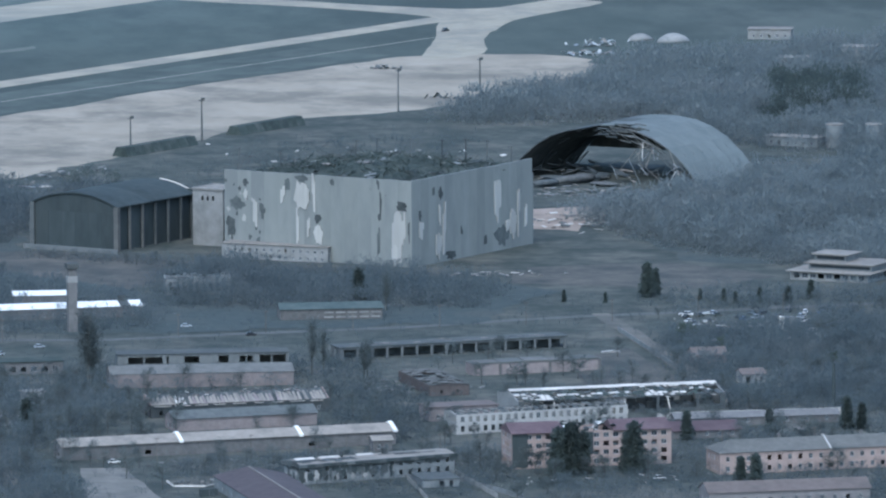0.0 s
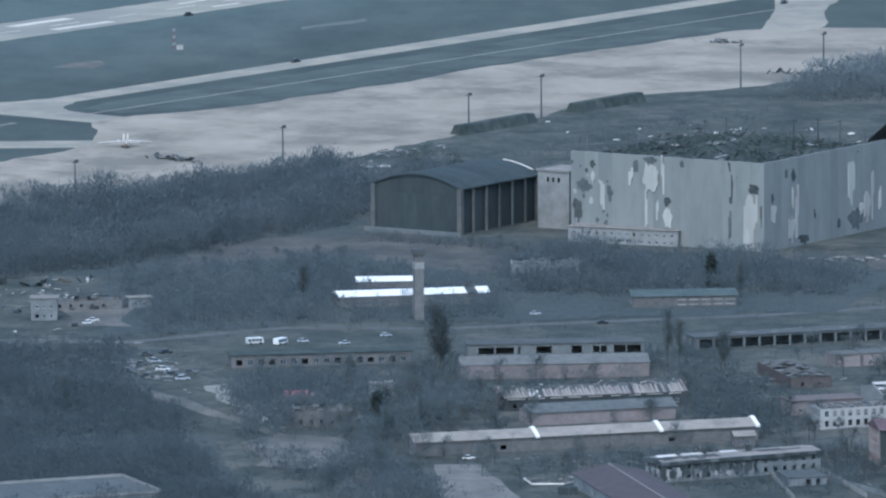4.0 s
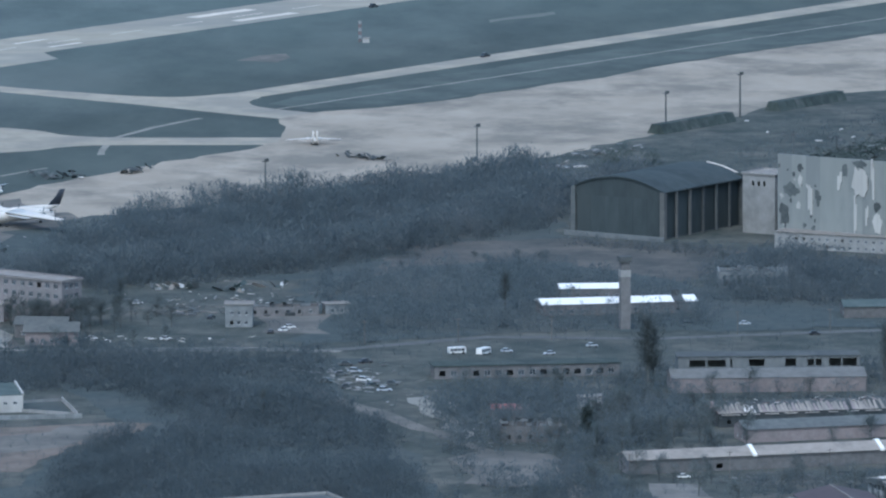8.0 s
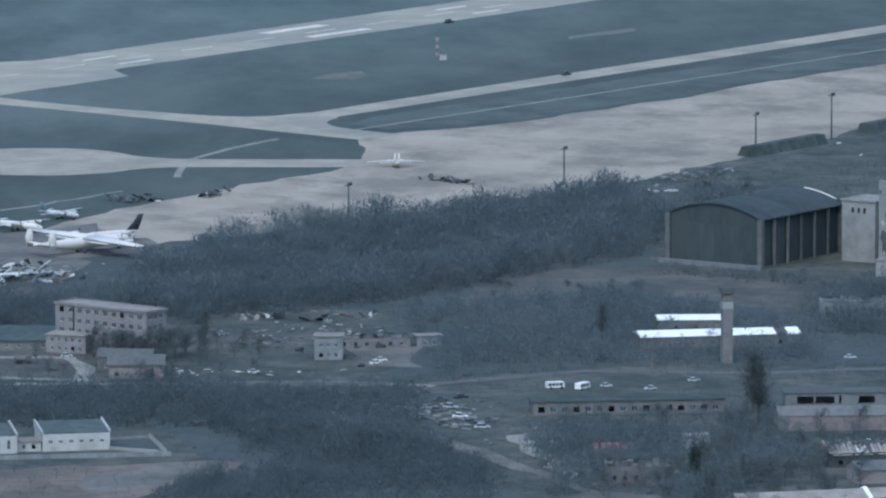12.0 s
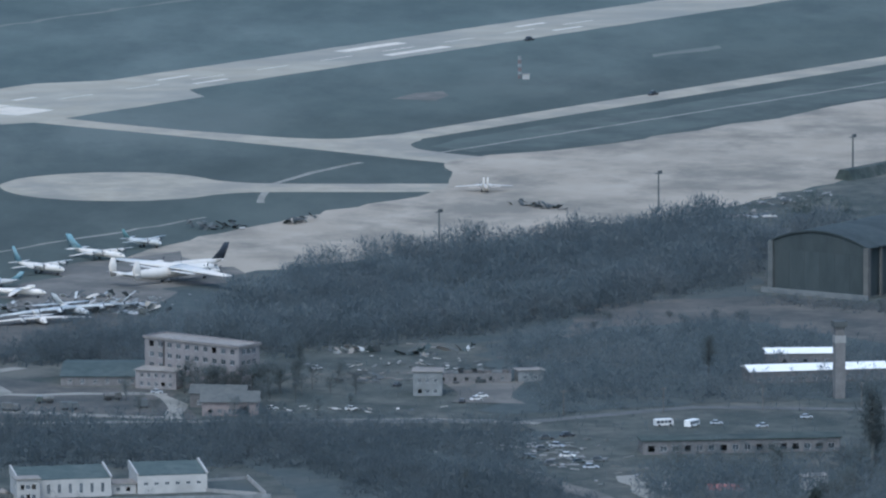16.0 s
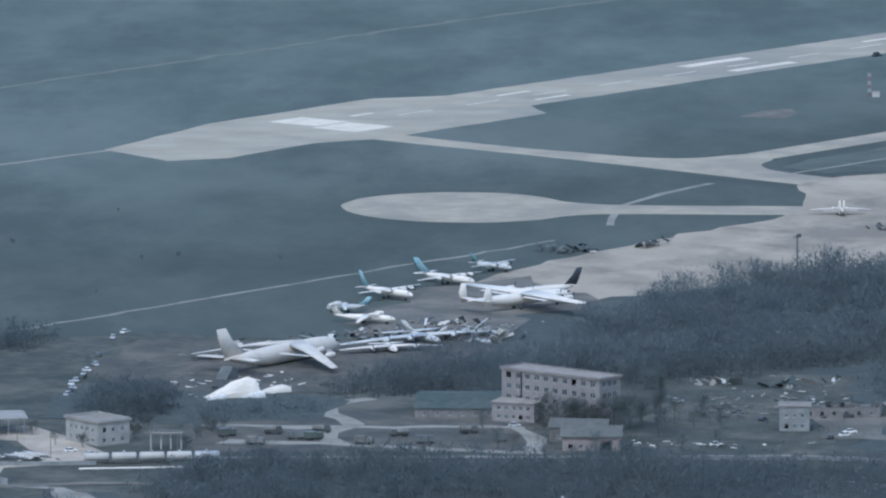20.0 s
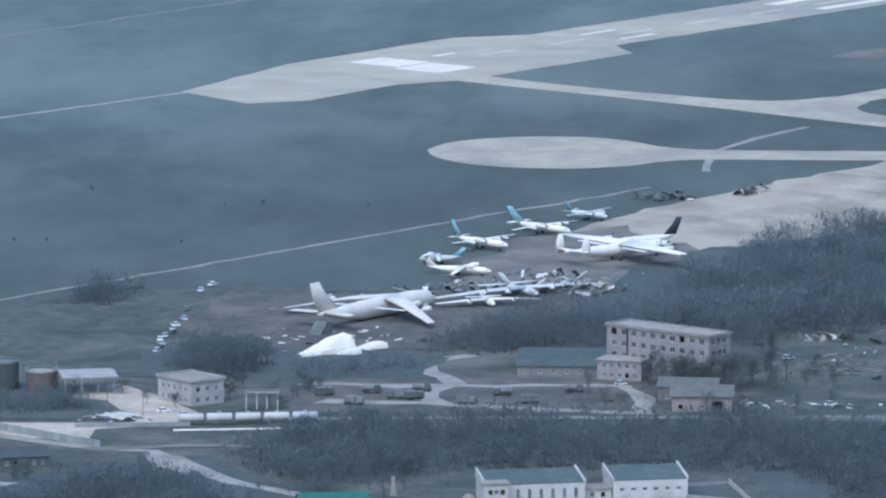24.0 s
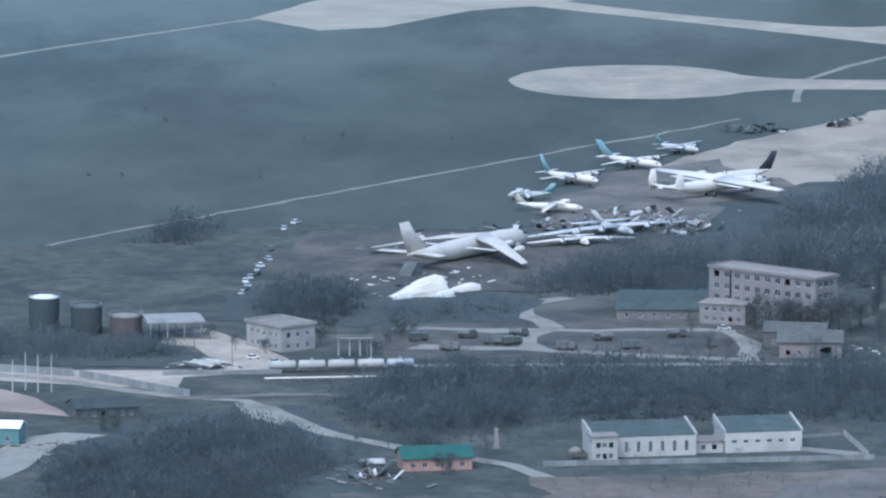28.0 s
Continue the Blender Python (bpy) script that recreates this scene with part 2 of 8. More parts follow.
DARKBRICK = mat("dark_red_brick", (0.098, 0.083, 0.078), (0.13, 0.11, 0.103), 0.5, stain=(0.09, 0.082, 0.078), amount=0.5, wide=0.15, vary=0.12)
REDROOF = mat("red_roof_sheet", (0.24, 0.1, 0.095), (0.3, 0.14, 0.13), 0.4, stain=(0.12, 0.105, 0.098), amount=0.6, wide=0.15, vary=0.1)
PALEWALL = mat("pale_grey_plaster", (0.26, 0.252, 0.238), (0.33, 0.318, 0.3), 0.3, stain=(0.19, 0.187, 0.176), amount=0.6, wide=0.13, vary=0.1)
DUSTROOF = mat("dusty_white_roof", (0.275, 0.242, 0.21), (0.345, 0.305, 0.265), 0.3, stain=(0.19, 0.175, 0.155), amount=0.8, wide=0.1, vary=0.05)
PINKROOF = mat("dull_pinkish_roof", (0.138, 0.114, 0.105), (0.18, 0.15, 0.137), 0.4, stain=(0.12, 0.106, 0.098), amount=0.6, wide=0.12, vary=0.1)
ARCHROOF = mat("weathered_grey_roof", (0.148, 0.164, 0.161), (0.184, 0.199, 0.193), 0.1, stain=(0.125, 0.138, 0.138), amount=0.6, wide=0.06, vary=0.05)
SALMONWALL = mat("salmon_plaster", (0.36, 0.225, 0.185), (0.43, 0.275, 0.225), 0.3, stain=(0.28, 0.2, 0.17), amount=0.5, wide=0.12, vary=0.05)
PINKSAND = mat("reddish_sand", (0.3, 0.235, 0.19), (0.37, 0.295, 0.24), 0.15, stain=(0.22, 0.185, 0.155), amount=0.6, wide=0.05, ground=True, vary=0.04, dark=(0.24, 0.19, 0.155), patch=0.05)
TEALWALL = mat("teal_painted_wall", (0.11, 0.2, 0.2), (0.15, 0.25, 0.25), 0.4, rough=0.7, stain=(0.1, 0.16, 0.16), amount=0.5, wide=0.2, vary=0.05)
CHARMOSS = mat("burnt_roof_felt", (0.05, 0.062, 0.056), (0.082, 0.095, 0.086), 0.25, stain=(0.12, 0.122, 0.11), amount=0.6, wide=0.12, vary=0.1, dark=(0.045, 0.055, 0.053), patch=0.08)
GLASS = mat("dark_window_glass", (0.04, 0.05, 0.06), (0.07, 0.08, 0.09), 0.6, rough=0.32, vary=0.3, bump=0.02)
FRAME = mat("white_window_frame", (0.5, 0.5, 0.49), (0.6, 0.6, 0.59), 1.0, vary=0.1)
FUSE = mat("white_aircraft_paint", (0.64, 0.58, 0.51), (0.73, 0.665, 0.59), 0.15, rough=0.5, stain=(0.56, 0.51, 0.45), amount=0.5, wide=0.12, vary=0.05, bump=0.05)
OLDWHITE = mat("weathered_white_paint", (0.53, 0.48, 0.42), (0.63, 0.572, 0.508), 0.2, rough=0.6, stain=(0.46, 0.42, 0.375), amount=0.6, wide=0.12, vary=0.05, bump=0.05)
GREYPLANE = mat("grey_aircraft_paint", (0.46, 0.455, 0.435), (0.58, 0.57, 0.54), 0.2, rough=0.5, stain=(0.3, 0.31, 0.3), amount=0.5, wide=0.15, vary=0.1, bump=0.05)
BLUEPAINT = mat("sky_blue_paint", (0.18, 0.3, 0.34), (0.25, 0.38, 0.41), 0.3, rough=0.5, stain=(0.4, 0.42, 0.4), amount=0.6, wide=0.25, vary=0.1)
SOIL = mat("churned_soil", (0.088, 0.085, 0.078), (0.13, 0.12, 0.106), 0.2, stain=(0.19, 0.165, 0.14), amount=0.5, wide=0.04, ground=True, vary=0, dark=(0.06, 0.066, 0.064), patch=0.04)
DARKPAINT = mat("dark_navy_paint", (0.03, 0.035, 0.045), (0.05, 0.055, 0.065), 0.4, rough=0.45, vary=0.1)
RUBBER = mat("tyre_rubber", (0.03, 0.03, 0.03), (0.05, 0.05, 0.05), 1.0)
STEEL = mat("galvanised_steel", (0.26, 0.27, 0.275), (0.36, 0.37, 0.375), 0.5, rough=0.5, metal=0.3, vary=0.15)
WOOD = mat("pole_timber", (0.14, 0.125, 0.11), (0.2, 0.18, 0.16), 0.8, vary=0.2)
BARK = mat("grey_brown_bark", (0.085, 0.09, 0.085), (0.13, 0.13, 0.12), 0.7, vary=0.25)
TWIG = mat("bare_twigs", (0.125, 0.142, 0.138), (0.165, 0.176, 0.166), 0.25, vary=0.25, bump=0.0, thin=True)
NEEDLE = mat("conifer_needles", (0.09, 0.108, 0.1), (0.12, 0.138, 0.124), 0.4, vary=0.2, bump=0.0, thin=True)
LEAF = mat("early_leaves", (0.085, 0.105, 0.075), (0.12, 0.14, 0.1), 0.3, vary=0.25, bump=0.0, thin=True)
PAINTS = [mat("car_paint_" + n, c, tuple(min(1, k * 1.15) for k in c), 0.5, rough=0.35, vary=0.1) for n, c in
          (("white", (0.72, 0.685, 0.64)), ("black", (0.04, 0.04, 0.045)), ("red", (0.3, 0.05, 0.05)), ("blue", (0.06, 0.1, 0.2)), ("silver", (0.42, 0.43, 0.44)), ("green", (0.085, 0.095, 0.085)))]
CARWHITE, CARBLACK, CARRED, CARBLUE, CARSILVER, CARGREEN = PAINTS

# ---- helpers ----
AX = radians(53)
RNG = random.Random(7)
LAYER = [0.0]


def air(u, v):
    """Airfield coordinates (along and across the runway) to the ground plan."""
    return (u * math.cos(AX) - v * math.sin(AX), u * math.sin(AX) + v * math.cos(AX))


def part(name, bm, material, parent, label=""):
    me = bpy.data.meshes.new(name)
    bm.normal_update()
    bm.to_mesh(me)
    bm.free()
    me.materials.append(material)
    ob = new(name, me)
    ob.parent = parent
    return tagged(ob, label)


def share(name, me, parent, m, label=""):
    ob = new(name, me)
    ob.parent = parent
    ob.matrix_basis = m
    return tagged(ob, label)


def mesh_of(bm, name, material):
    me = bpy.data.meshes.new(name)
    bm.normal_update()
    bm.to_mesh(me)
    bm.free()
    me.materials.append(material)
    return me


def thing(name, x, y, heading=0.0, label="", category="", group="", z=0.0, kind=""):
    ob = new(name)
    ob.empty_display_size = 1.0
    ob.matrix_basis = pose(x, y, z, 0, 0, heading)
    return tagged(ob, label, category, group, kind)


def box(bm, x0, x1, y0, y1, z0, z1, m=None):
    vs = [bm.verts.new(Vector(p) if m is None else m @ Vector(p)) for p in
          ((x0, y0, z0), (x1, y0, z0), (x1, y1, z0), (x0, y1, z0), (x0, y0, z1), (x1, y0, z1), (x1, y1, z1), (x0, y1, z1))]
    for f in ((3, 2, 1, 0), (4, 5, 6, 7), (0, 1, 5, 4), (1, 2, 6, 5), (2, 3, 7, 6), (3, 0, 4, 7)):
        bm.faces.new([vs[i] for i in f])


def prism(bm, outline, axis_from, axis_to, axis="x"):
    """A solid with the given outline (two coordinates) drawn along one axis."""
    def at(a, b, c):
        return {"x": (c, a, b), "y": (a, c, b), "z": (a, b, c)}[axis]
    lo = [bm.verts.new(at(a, b, axis_from)) for a, b in outline]
    hi = [bm.verts.new(at(a, b, axis_to)) for a, b in outline]
    bm.faces.new(lo[::-1])
    bm.faces.new(hi)
    n = len(lo)
    for i in range(n):
        bm.faces.new((lo[i], lo[(i + 1) % n], hi[(i + 1) % n], hi[i]))


def beam(bm, a, b, r=0.2, r2=None, sides=5):
    """A tapered round bar between two places."""
    a, b = Vector(a), Vector(b)
    r2 = r if r2 is None else r2
    q = (b - a).to_track_quat("Z", "Y")
    rings = []
    for c, k in ((a, r), (b, r2)):
        rings.append([bm.verts.new(c + q @ Vector((k * math.cos(6.2832 * i / sides), k * math.sin(6.2832 * i / sides), 0))) for i in range(sides)])
    for i in range(sides):
        j = (i + 1) % sides
        bm.faces.new((rings[0][i], rings[0][j], rings[1][j], rings[1][i]))
    bm.faces.new(rings[0][::-1])
    bm.faces.new(rings[1])


def loft(bm, rings):
    """A closed skin through rings of equal length."""
    vs = [[bm.verts.new(p) for p in ring] for ring in rings]
    n = len(vs[0])
    for a, b in zip(vs, vs[1:]):
        for i in range(n):
            j = (i + 1) % n
            bm.faces.new((a[i], a[j], b[j], b[i]))
    bm.faces.new(vs[0][::-1])
    bm.faces.new(vs[-1])
    for f in bm.faces:
        f.smooth = True


def sheet(name, points, z, material, label="", jitter=0.0, step=12.0, kind="structure", category="", stack=True, rounded=0):
    """A flat piece of ground with the given outline, its edge worn by jitter; rounded corners where asked for."""
    for _ in range(rounded):
        soft_line = []
        for i, p in enumerate(points):
            for q in (points[i - 1], points[(i + 1) % len(points)]):
                d = math.hypot(q[0] - p[0], q[1] - p[1])
                k = min(0.28, 14.0 / d)
                soft_line.append((p[0] + (q[0] - p[0]) * k, p[1] + (q[1] - p[1]) * k))
        points = soft_line
    pts = []
    for (ax, ay), (bx, by) in zip(points, points[1:] + points[:1]):
        d = math.hypot(bx - ax, by - ay)
        n = max(1, int(d / step)) if jitter else 1
        for i in range(n):
            p = Vector((ax + (bx - ax) * i / n, ay + (by - ay) * i / n, 0))
            if jitter:
                p += Vector((noise.noise(p * 0.07), noise.noise(p * 0.07 + Vector((50, 9, 3))), 0)) * jitter * 1.6
                p += Vector((RNG.uniform(-1, 1), RNG.uniform(-1, 1), 0)) * jitter * 0.3
            pts.append((p.x, p.y))
    LAYER[0] += 0.004 if stack else 0.0
    z = z + LAYER[0] if z and stack else z
    bm = bmesh.new()
    vs = [bm.verts.new((x, y, z)) for x, y in pts]
    es = [bm.edges.new((vs[i], vs[(i + 1) % len(vs)])) for i in range(len(vs))]
    bmesh.ops.triangle_fill(bm, use_beauty=True, edges=es, normal=(0, 0, 1))
    for f in bm.faces:
        if f.normal.z < 0:
            f.normal_flip()
    ob = part(name, bm, material, None, label)
    return tagged(ob, category=category, kind=kind)


def ribbon(name, points, width, z, material, label="", jitter=0.0, kind="structure", category=""):
    """A road or track of a width along a line."""
    left, right = [], []
    for i, p in enumerate(points):
        a, b = Vector(points[max(0, i - 1)]), Vector(points[min(len(points) - 1, i + 1)])
        d = (b - a).normalized()
        n = Vector((-d.y, d.x)) * width / 2
        left.append(tuple(Vector(p) + n))
        right.append(tuple(Vector(p) - n))
    return sheet(name, right + left[::-1], z, material, label, jitter, 10.0, kind, category)


# ---- ground and pavements ----
sheet("ground", [(-9000, -2000), (9000, -2000), (9000, 14000), (-9000, 14000)], 0.0, GRASS, "dull green-brown winter grass plain of the airfield", kind="structure")




def strip(name, u0, u1, v0, v1, z, material, label, jitter=0.0):
    return sheet(name, [air(u0, v0), air(u1, v0), air(u1, v1), air(u0, v1)], z, material, label, jitter, stack=False)


sheet("runway", [air(2962, 2491), air(2985, 2477), air(3048, 2482), air(3075, 2470), air(3195, 2471), air(3212, 2494), air(5200, 2494), air(5200, 2539), air(3222, 2547), air(3192, 2566), air(3075, 2562), air(2976, 2537)], 0.06, RUNWAY, "pale grey concrete runway with worn edges", 0.8)
for u0, u1, v0, v1 in ((3096, 3118, 2520, 2546), (3090, 3116, 2493, 2518), (3377, 3425, 2530, 2537), (3377, 3424, 2503, 2509), (3235, 3259, 2528, 2531), (3233, 3257, 2505.5, 2508.5), (3513, 3536, 2529, 2532), (3510, 3532, 2505, 2508), (3135, 3150, 2530, 2533)):
    tagged(strip("runway_marking", u0, u1, v0, v1, 0.074, MARK, "white painted runway marking, faded", 0.5), category="road marking", group="runway markings", kind="thing")
for k in range(9):
    tagged(strip("runway_marking", 3150 + k * 48, 3174 + k * 48, 2517.5, 2518.6, 0.074, MARK, "thin white centre line of the runway, faded"), category="road marking", group="runway markings", kind="thing")
sheet("taxiway_entry", [air(3097, 2496), air(3088, 2424), air(3090, 2345), air(3101, 2322), air(3133, 2317), air(3126, 2296), air(3098, 2290), air(3084, 2262), air(3084, 2205), air(3056, 2202), air(3058, 2258), air(3065, 2318), air(3071, 2410), air(3074, 2496)], 0.05, TAXI, "pale concrete taxiway curving from the runway to the apron", 0.5, rounded=2)
sheet("taxiway_parallel", [air(3120, 2297), air(5000, 2291), air(5000, 2310), air(3120, 2316)], 0.07, TAXI, "pale concrete taxiway along the apron")
sheet("taxiway_link", [air(3530, 2190), air(3640, 2252), air(3690, 2285), air(3735, 2310), air(3745, 2400), air(3740, 2496), air(3775, 2496), air(3770, 2400), air(3772, 2318), air(3850, 2300), air(3850, 2278), air(3740, 2270), air(3650, 2230), air(3580, 2180)], 0.09, TAXI, "pale concrete taxiway link between apron and runway", 0.7, rounded=2)
sheet("apron", [air(2610, 2105), air(2690, 2146), air(2793, 2172), air(2916, 2180), air(2975, 2180), air(3024, 2208), air(3063, 2244), air(3146, 2221), air(3255, 2217), air(3360, 2222), air(3560, 2212), air(3600, 2150), air(3575, 2112), air(3480, 2060), air(3330, 2064), air(3262, 2100), air(3180, 2078), air(3000, 2056), air(2850, 2072), air(2740, 2084), air(2640, 2075)], 0.08, CONCRETE, "pale worn concrete apron with dark streaks", 3.0, rounded=1)
sheet("compass_pad", [air(2879, 2335), air(2908, 2351), air(2938, 2347), air(2961, 2322), air(2963, 2299), air(2950, 2266), air(3020, 2168), air(2996, 2152), air(2928, 2251), air(2900, 2250), air(2877, 2267), air(2865, 2298)], 0.06, TAXI, "pale concrete circular pad with a narrow link to the apron", 0.7, rounded=2)
ribbon("service_track", [air(2906, 2219), air(2924, 2232), air(2955, 2252), air(2999, 2263), air(3039, 2268)], 3.2, 0.04, GRAVEL, "pale narrow service track across the grass", 0.8)
ribbon("service_track", [air(3070, 2261), air(3313, 2256), air(3700, 2252)], 2.0, 0.16, GRAVEL, "pale narrow service track across the grass", 0.6)
ribbon("perimeter_track", [(-330, 3230), (-291.3, 3281.2), (-252.5, 3338.3), (-229.1, 3367), (-192.4, 3415.1), (-150.5, 3470), (-105.2, 3531), (-76, 3568), (-46, 3610)], 2.4, 0.04, GRAVEL, "pale concrete perimeter strip beside a fence", 1.6)
ribbon("perimeter_track", [air(2650, 2722), air(3067, 2722), air(3274, 2727), air(3430, 2736), air(3600, 2736), air(4100, 2740)], 4, 0.04, PALEGRASS, "pale overgrown track along the far side of the airfield", 3.0)
ribbon("perimeter_track", [air(2500, 2530), air(2857, 2539), air(2976, 2534)], 3.5, 0.04, GRAVEL, "pale track running up to the runway end", 1.0)
sheet("bare_patch", [(32, 4027), (40, 4049), (55, 4056), (59, 4040), (50, 4018)], 0.05, HARDSTAND, "pale reddish bare patch in the grass", 3.0)
sheet("bare_patch", [air(3440, 2400), air(3490, 2396), air(3500, 2404), air(3450, 2408)], 0.05, PALEGRASS, "faint bare sandy patch in the grass", 3.0)
sheet("verge", [air(3130, 2284), air(3560, 2280), air(3550, 2222), air(3360, 2225), air(3146, 2224), air(3095, 2250), air(3100, 2278)], 0.03, VERGE, "dark grass verge between taxiway and apron", 2.0)

# town side
sheet("town_ground", [(-420, 2300), (620, 2300), (640, 3560), (520, 4060), (460, 4020), (352, 3895), (262, 3850), (220, 3725), (160, 3632), (46, 3530), (-30, 3440), (-110, 3330), (-190, 3350), (-330, 3270), (-420, 3140)], 0.03, SCRUB, "brown-grey scrub and soil of the built-up side", 8.0)
sheet("wood_floor", [(-60, 3420), (60, 3505), (150, 3560), (165, 3470), (165, 3380), (150, 3290), (60, 3250), (-20, 3240), (-60, 3300)], 0.07, DARKGROUND, "dark leaf litter under bare trees", 6.0)
sheet("wood_floor", [(-170, 3030), (-60, 3050), (80, 3030), (75, 2930), (100, 2800), (110, 2650), (-60, 2650), (0, 2860), (-20, 2960), (-110, 2960)], 0.07, DARKGROUND, "dark leaf litter under bare trees", 6.0)
sheet("wood_floor", [(-245, 2945), (-180, 2985), (-160, 2900), (-165, 2780), (-260, 2780)], 0.07, DARKGROUND, "dark leaf litter under bare trees", 5.0)
sheet("wood_floor", [(395, 3520), (480, 3500), (520, 3560), (620, 3600), (620, 3250), (440, 3300)], 0.07, DARKGROUND, "dark leaf litter under bare trees", 6.0)
sheet("meadow", [(85, 3240), (150, 3215), (240, 3260), (250, 3320), (165, 3372), (100, 3350)], 0.08, SOIL, "dull brown meadow in front of the hangars", 6.0)
sheet("bare_field", [(355, 3238), (430, 3215), (470, 3250), (430, 3300), (370, 3290)], 0.09, SOIL, "reddish-brown bare ground beside the hangar", 4.0)
sheet("sandy_yard", [(378, 3432), (384, 3500), (418, 3498), (412, 3445), (400, 3415)], 0.09, PINKSAND, "pale sandy yard strewn with debris", 9.0)
sheet("fuel_yard", [(-231, 3118), (-216, 3126), (-201, 3096), (-189, 3068), (-188, 3048), (-200, 3040), (-219, 3033), (-220, 3012), (-244, 3016), (-290, 3030), (-290, 3050), (-242, 3045), (-209, 3046), (-205, 3054), (-214, 3071), (-219, 3091), (-230, 3096)], 0.09, SAND, "pale concrete yard of the fuel depot", 1.2)
ribbon("depot_road", [(-300, 3046), (-262, 3030), (-240, 3012), (-219, 2996), (-200, 2990), (-186, 2964), (-172, 2932), (-150, 2908), (-118, 2880), (-104, 2850), (-100, 2780)], 6, 0.1, GRAVEL, "pale dusty road winding past the depot", 1.2)
ribbon("vehicle_track", [(-150, 3090), (-118, 3086), (-48, 3066)], 7, 0.1, GRAVEL, "pale dirt track through the vehicle park", 3.0)
ribbon("vehicle_track", [(-160, 3125), (-116, 3123), (-54, 3124), (-46, 3098), (-48, 3066)], 6, 0.11, GRAVEL, "pale dirt track through the vehicle park", 3.0)
ribbon("vehicle_track", [(-114, 3086), (-119, 3110), (-108, 3128), (-122, 3165), (-106, 3190)], 8, 0.12, GRAVEL, "pale dirt track through the vehicle park", 3.0)
sheet("vehicle_park", [(-170, 3150), (-120, 3165), (-50, 3128), (-40, 3064), (-120, 3072), (-160, 3062)], 0.08, SOIL, "dark brown scrubby earth of the vehicle park", 3.0)
sheet("parking_apron", [(-118, 3350), (-70, 3345), (-30, 3440), (-60, 3500), (-92, 3470), (-112, 3410)], 0.07, HARDSTAND, "dusty brown-grey hardstand under the parked aircraft", 11.0)
ribbon("main_road", [(60, 3048), (129, 3086), (189, 3079), (244, 3092), (310, 3106), (371, 3129), (460, 3150), (620, 3190)], 7, 0.1, ASPHALT, "grey asphalt road behind the garages", 0.8)
ribbon("main_road", [(-160, 3055), (-60, 3058), (40, 3062), (75, 3050)], 5, 0.1, GRAVEL, "pale dusty road along the wood", 0.8)
ribbon("side_street", [(440, 2780), (414, 2890), (407, 2956), (401, 3021), (394, 3085), (387, 3140)], 8, 0.12, HARDSTAND, "grey side street between walls", 0.8)
ribbon("side_street", [(60, 2960), (90, 2890), (126, 2800), (150, 2720), (160, 2640)], 7, 0.12, HARDSTAND, "broken pale concrete street", 3.0)
sheet("street_slab", [(97, 2934), (103, 2936), (122, 2846), (118, 2838), (110, 2862)], 0.13, GRAVEL, "paler stretch of the broken street", 3.0)
sheet("dirt_lot", [(-112, 2858), (-64, 2862), (-8, 2878), (12, 2872), (-14, 2820), (-30, 2770), (-110, 2760)], 0.1, EARTH, "reddish-brown bare dirt lot", 7.0)
sheet("pale_heap_ground", [(-36, 2850), (-18, 2872), (4, 2868), (-8, 2850), (-22, 2826), (-34, 2812), (-42, 2830)], 0.1, HARDSTAND, "pale trampled strip at the dirt lot's edge", 7.0)
sheet("concrete_lot", [(174, 2736), (190, 2735), (201, 2650), (174, 2650)], 0.1, LOTCONCRETE, "pale concrete lot behind the long store", 1.0)
sheet("brown_yard", [(374, 3018), (389, 3036), (399.5, 2960), (404, 2915), (396, 2905), (362, 2915), (366, 2962)], 0.1, SOIL, "dark brown bare yard behind the burnt shed", 2.0)
sheet("sandy_lot", [(-290, 3016), (-274, 3010), (-262, 2995), (-249, 2961), (-264, 2966), (-290, 2978)], 0.1, PINKSAND, "pale sandy lot by the depot", 1.5)
sheet("lot_road", [(-278, 2908), (-266, 2904), (-261, 2922), (-250, 2934), (-237, 2930), (-250, 2912), (-254, 2895), (-257, 2873), (-265, 2850), (-280, 2838)], 0.1, GRAVEL, "pale concrete road beside the shed", 1.0)
sheet("broken_pavement", [(-204, 2985), (-189, 2980), (-182, 2960), (-188, 2947), (-197, 2962)], 0.1, GRAVEL, "broken pale concrete beside the depot road", 2.0)
sheet("broken_pavement", [(-226, 2996), (-190, 3004), (-168, 3002), (-168, 2998), (-192, 2998), (-216, 2990)], 0.1, HARDSTAND, "grey weathered strip below the siding", 2.0)
sheet("tank_lot", [(-290, 3056), (-238, 3052), (-209, 3050), (-216, 3070), (-221, 3090), (-240, 3100), (-290, 3108)], 0.1, DARKGROUND, "dark oily ground round the fuel tanks", 2.0)
sheet("hall_yard", [(-34, 2906), (-17, 2896.5), (-22.5, 2930), (-36, 2925)], 0.1, DARKGROUND, "dark asphalt yard inside the wall", 0.5)
sheet("wood_floor", [(60, 3060), (60, 3240), (150, 3310), (225, 3200), (350, 3165), (345, 3120), (215, 3098), (130, 3098)], 0.06, DARKGROUND, "dark leaf litter under bare scrub", 8.0)
sheet("wood_floor", [(210, 3180), (225, 3300), (330, 3268), (380, 3210), (350, 3160), (255, 3155)], 0.06, DARKGROUND, "dark leaf litter under bare scrub", 6.0)
sheet("wood_floor", [(-215, 3140), (-165, 3130), (-120, 3142), (-112, 3185), (-170, 3225), (-210, 3205)], 0.06, DARKGROUND, "dark leaf litter under bare thicket", 5.0)
sheet("wood_floor", [(-60, 3200), (-115, 3205), (-95, 3300), (-45, 3330), (-15, 3390), (-12, 3300), (-30, 3230)], 0.06, DARKGROUND, "dark leaf litter under bare thicket", 5.0)
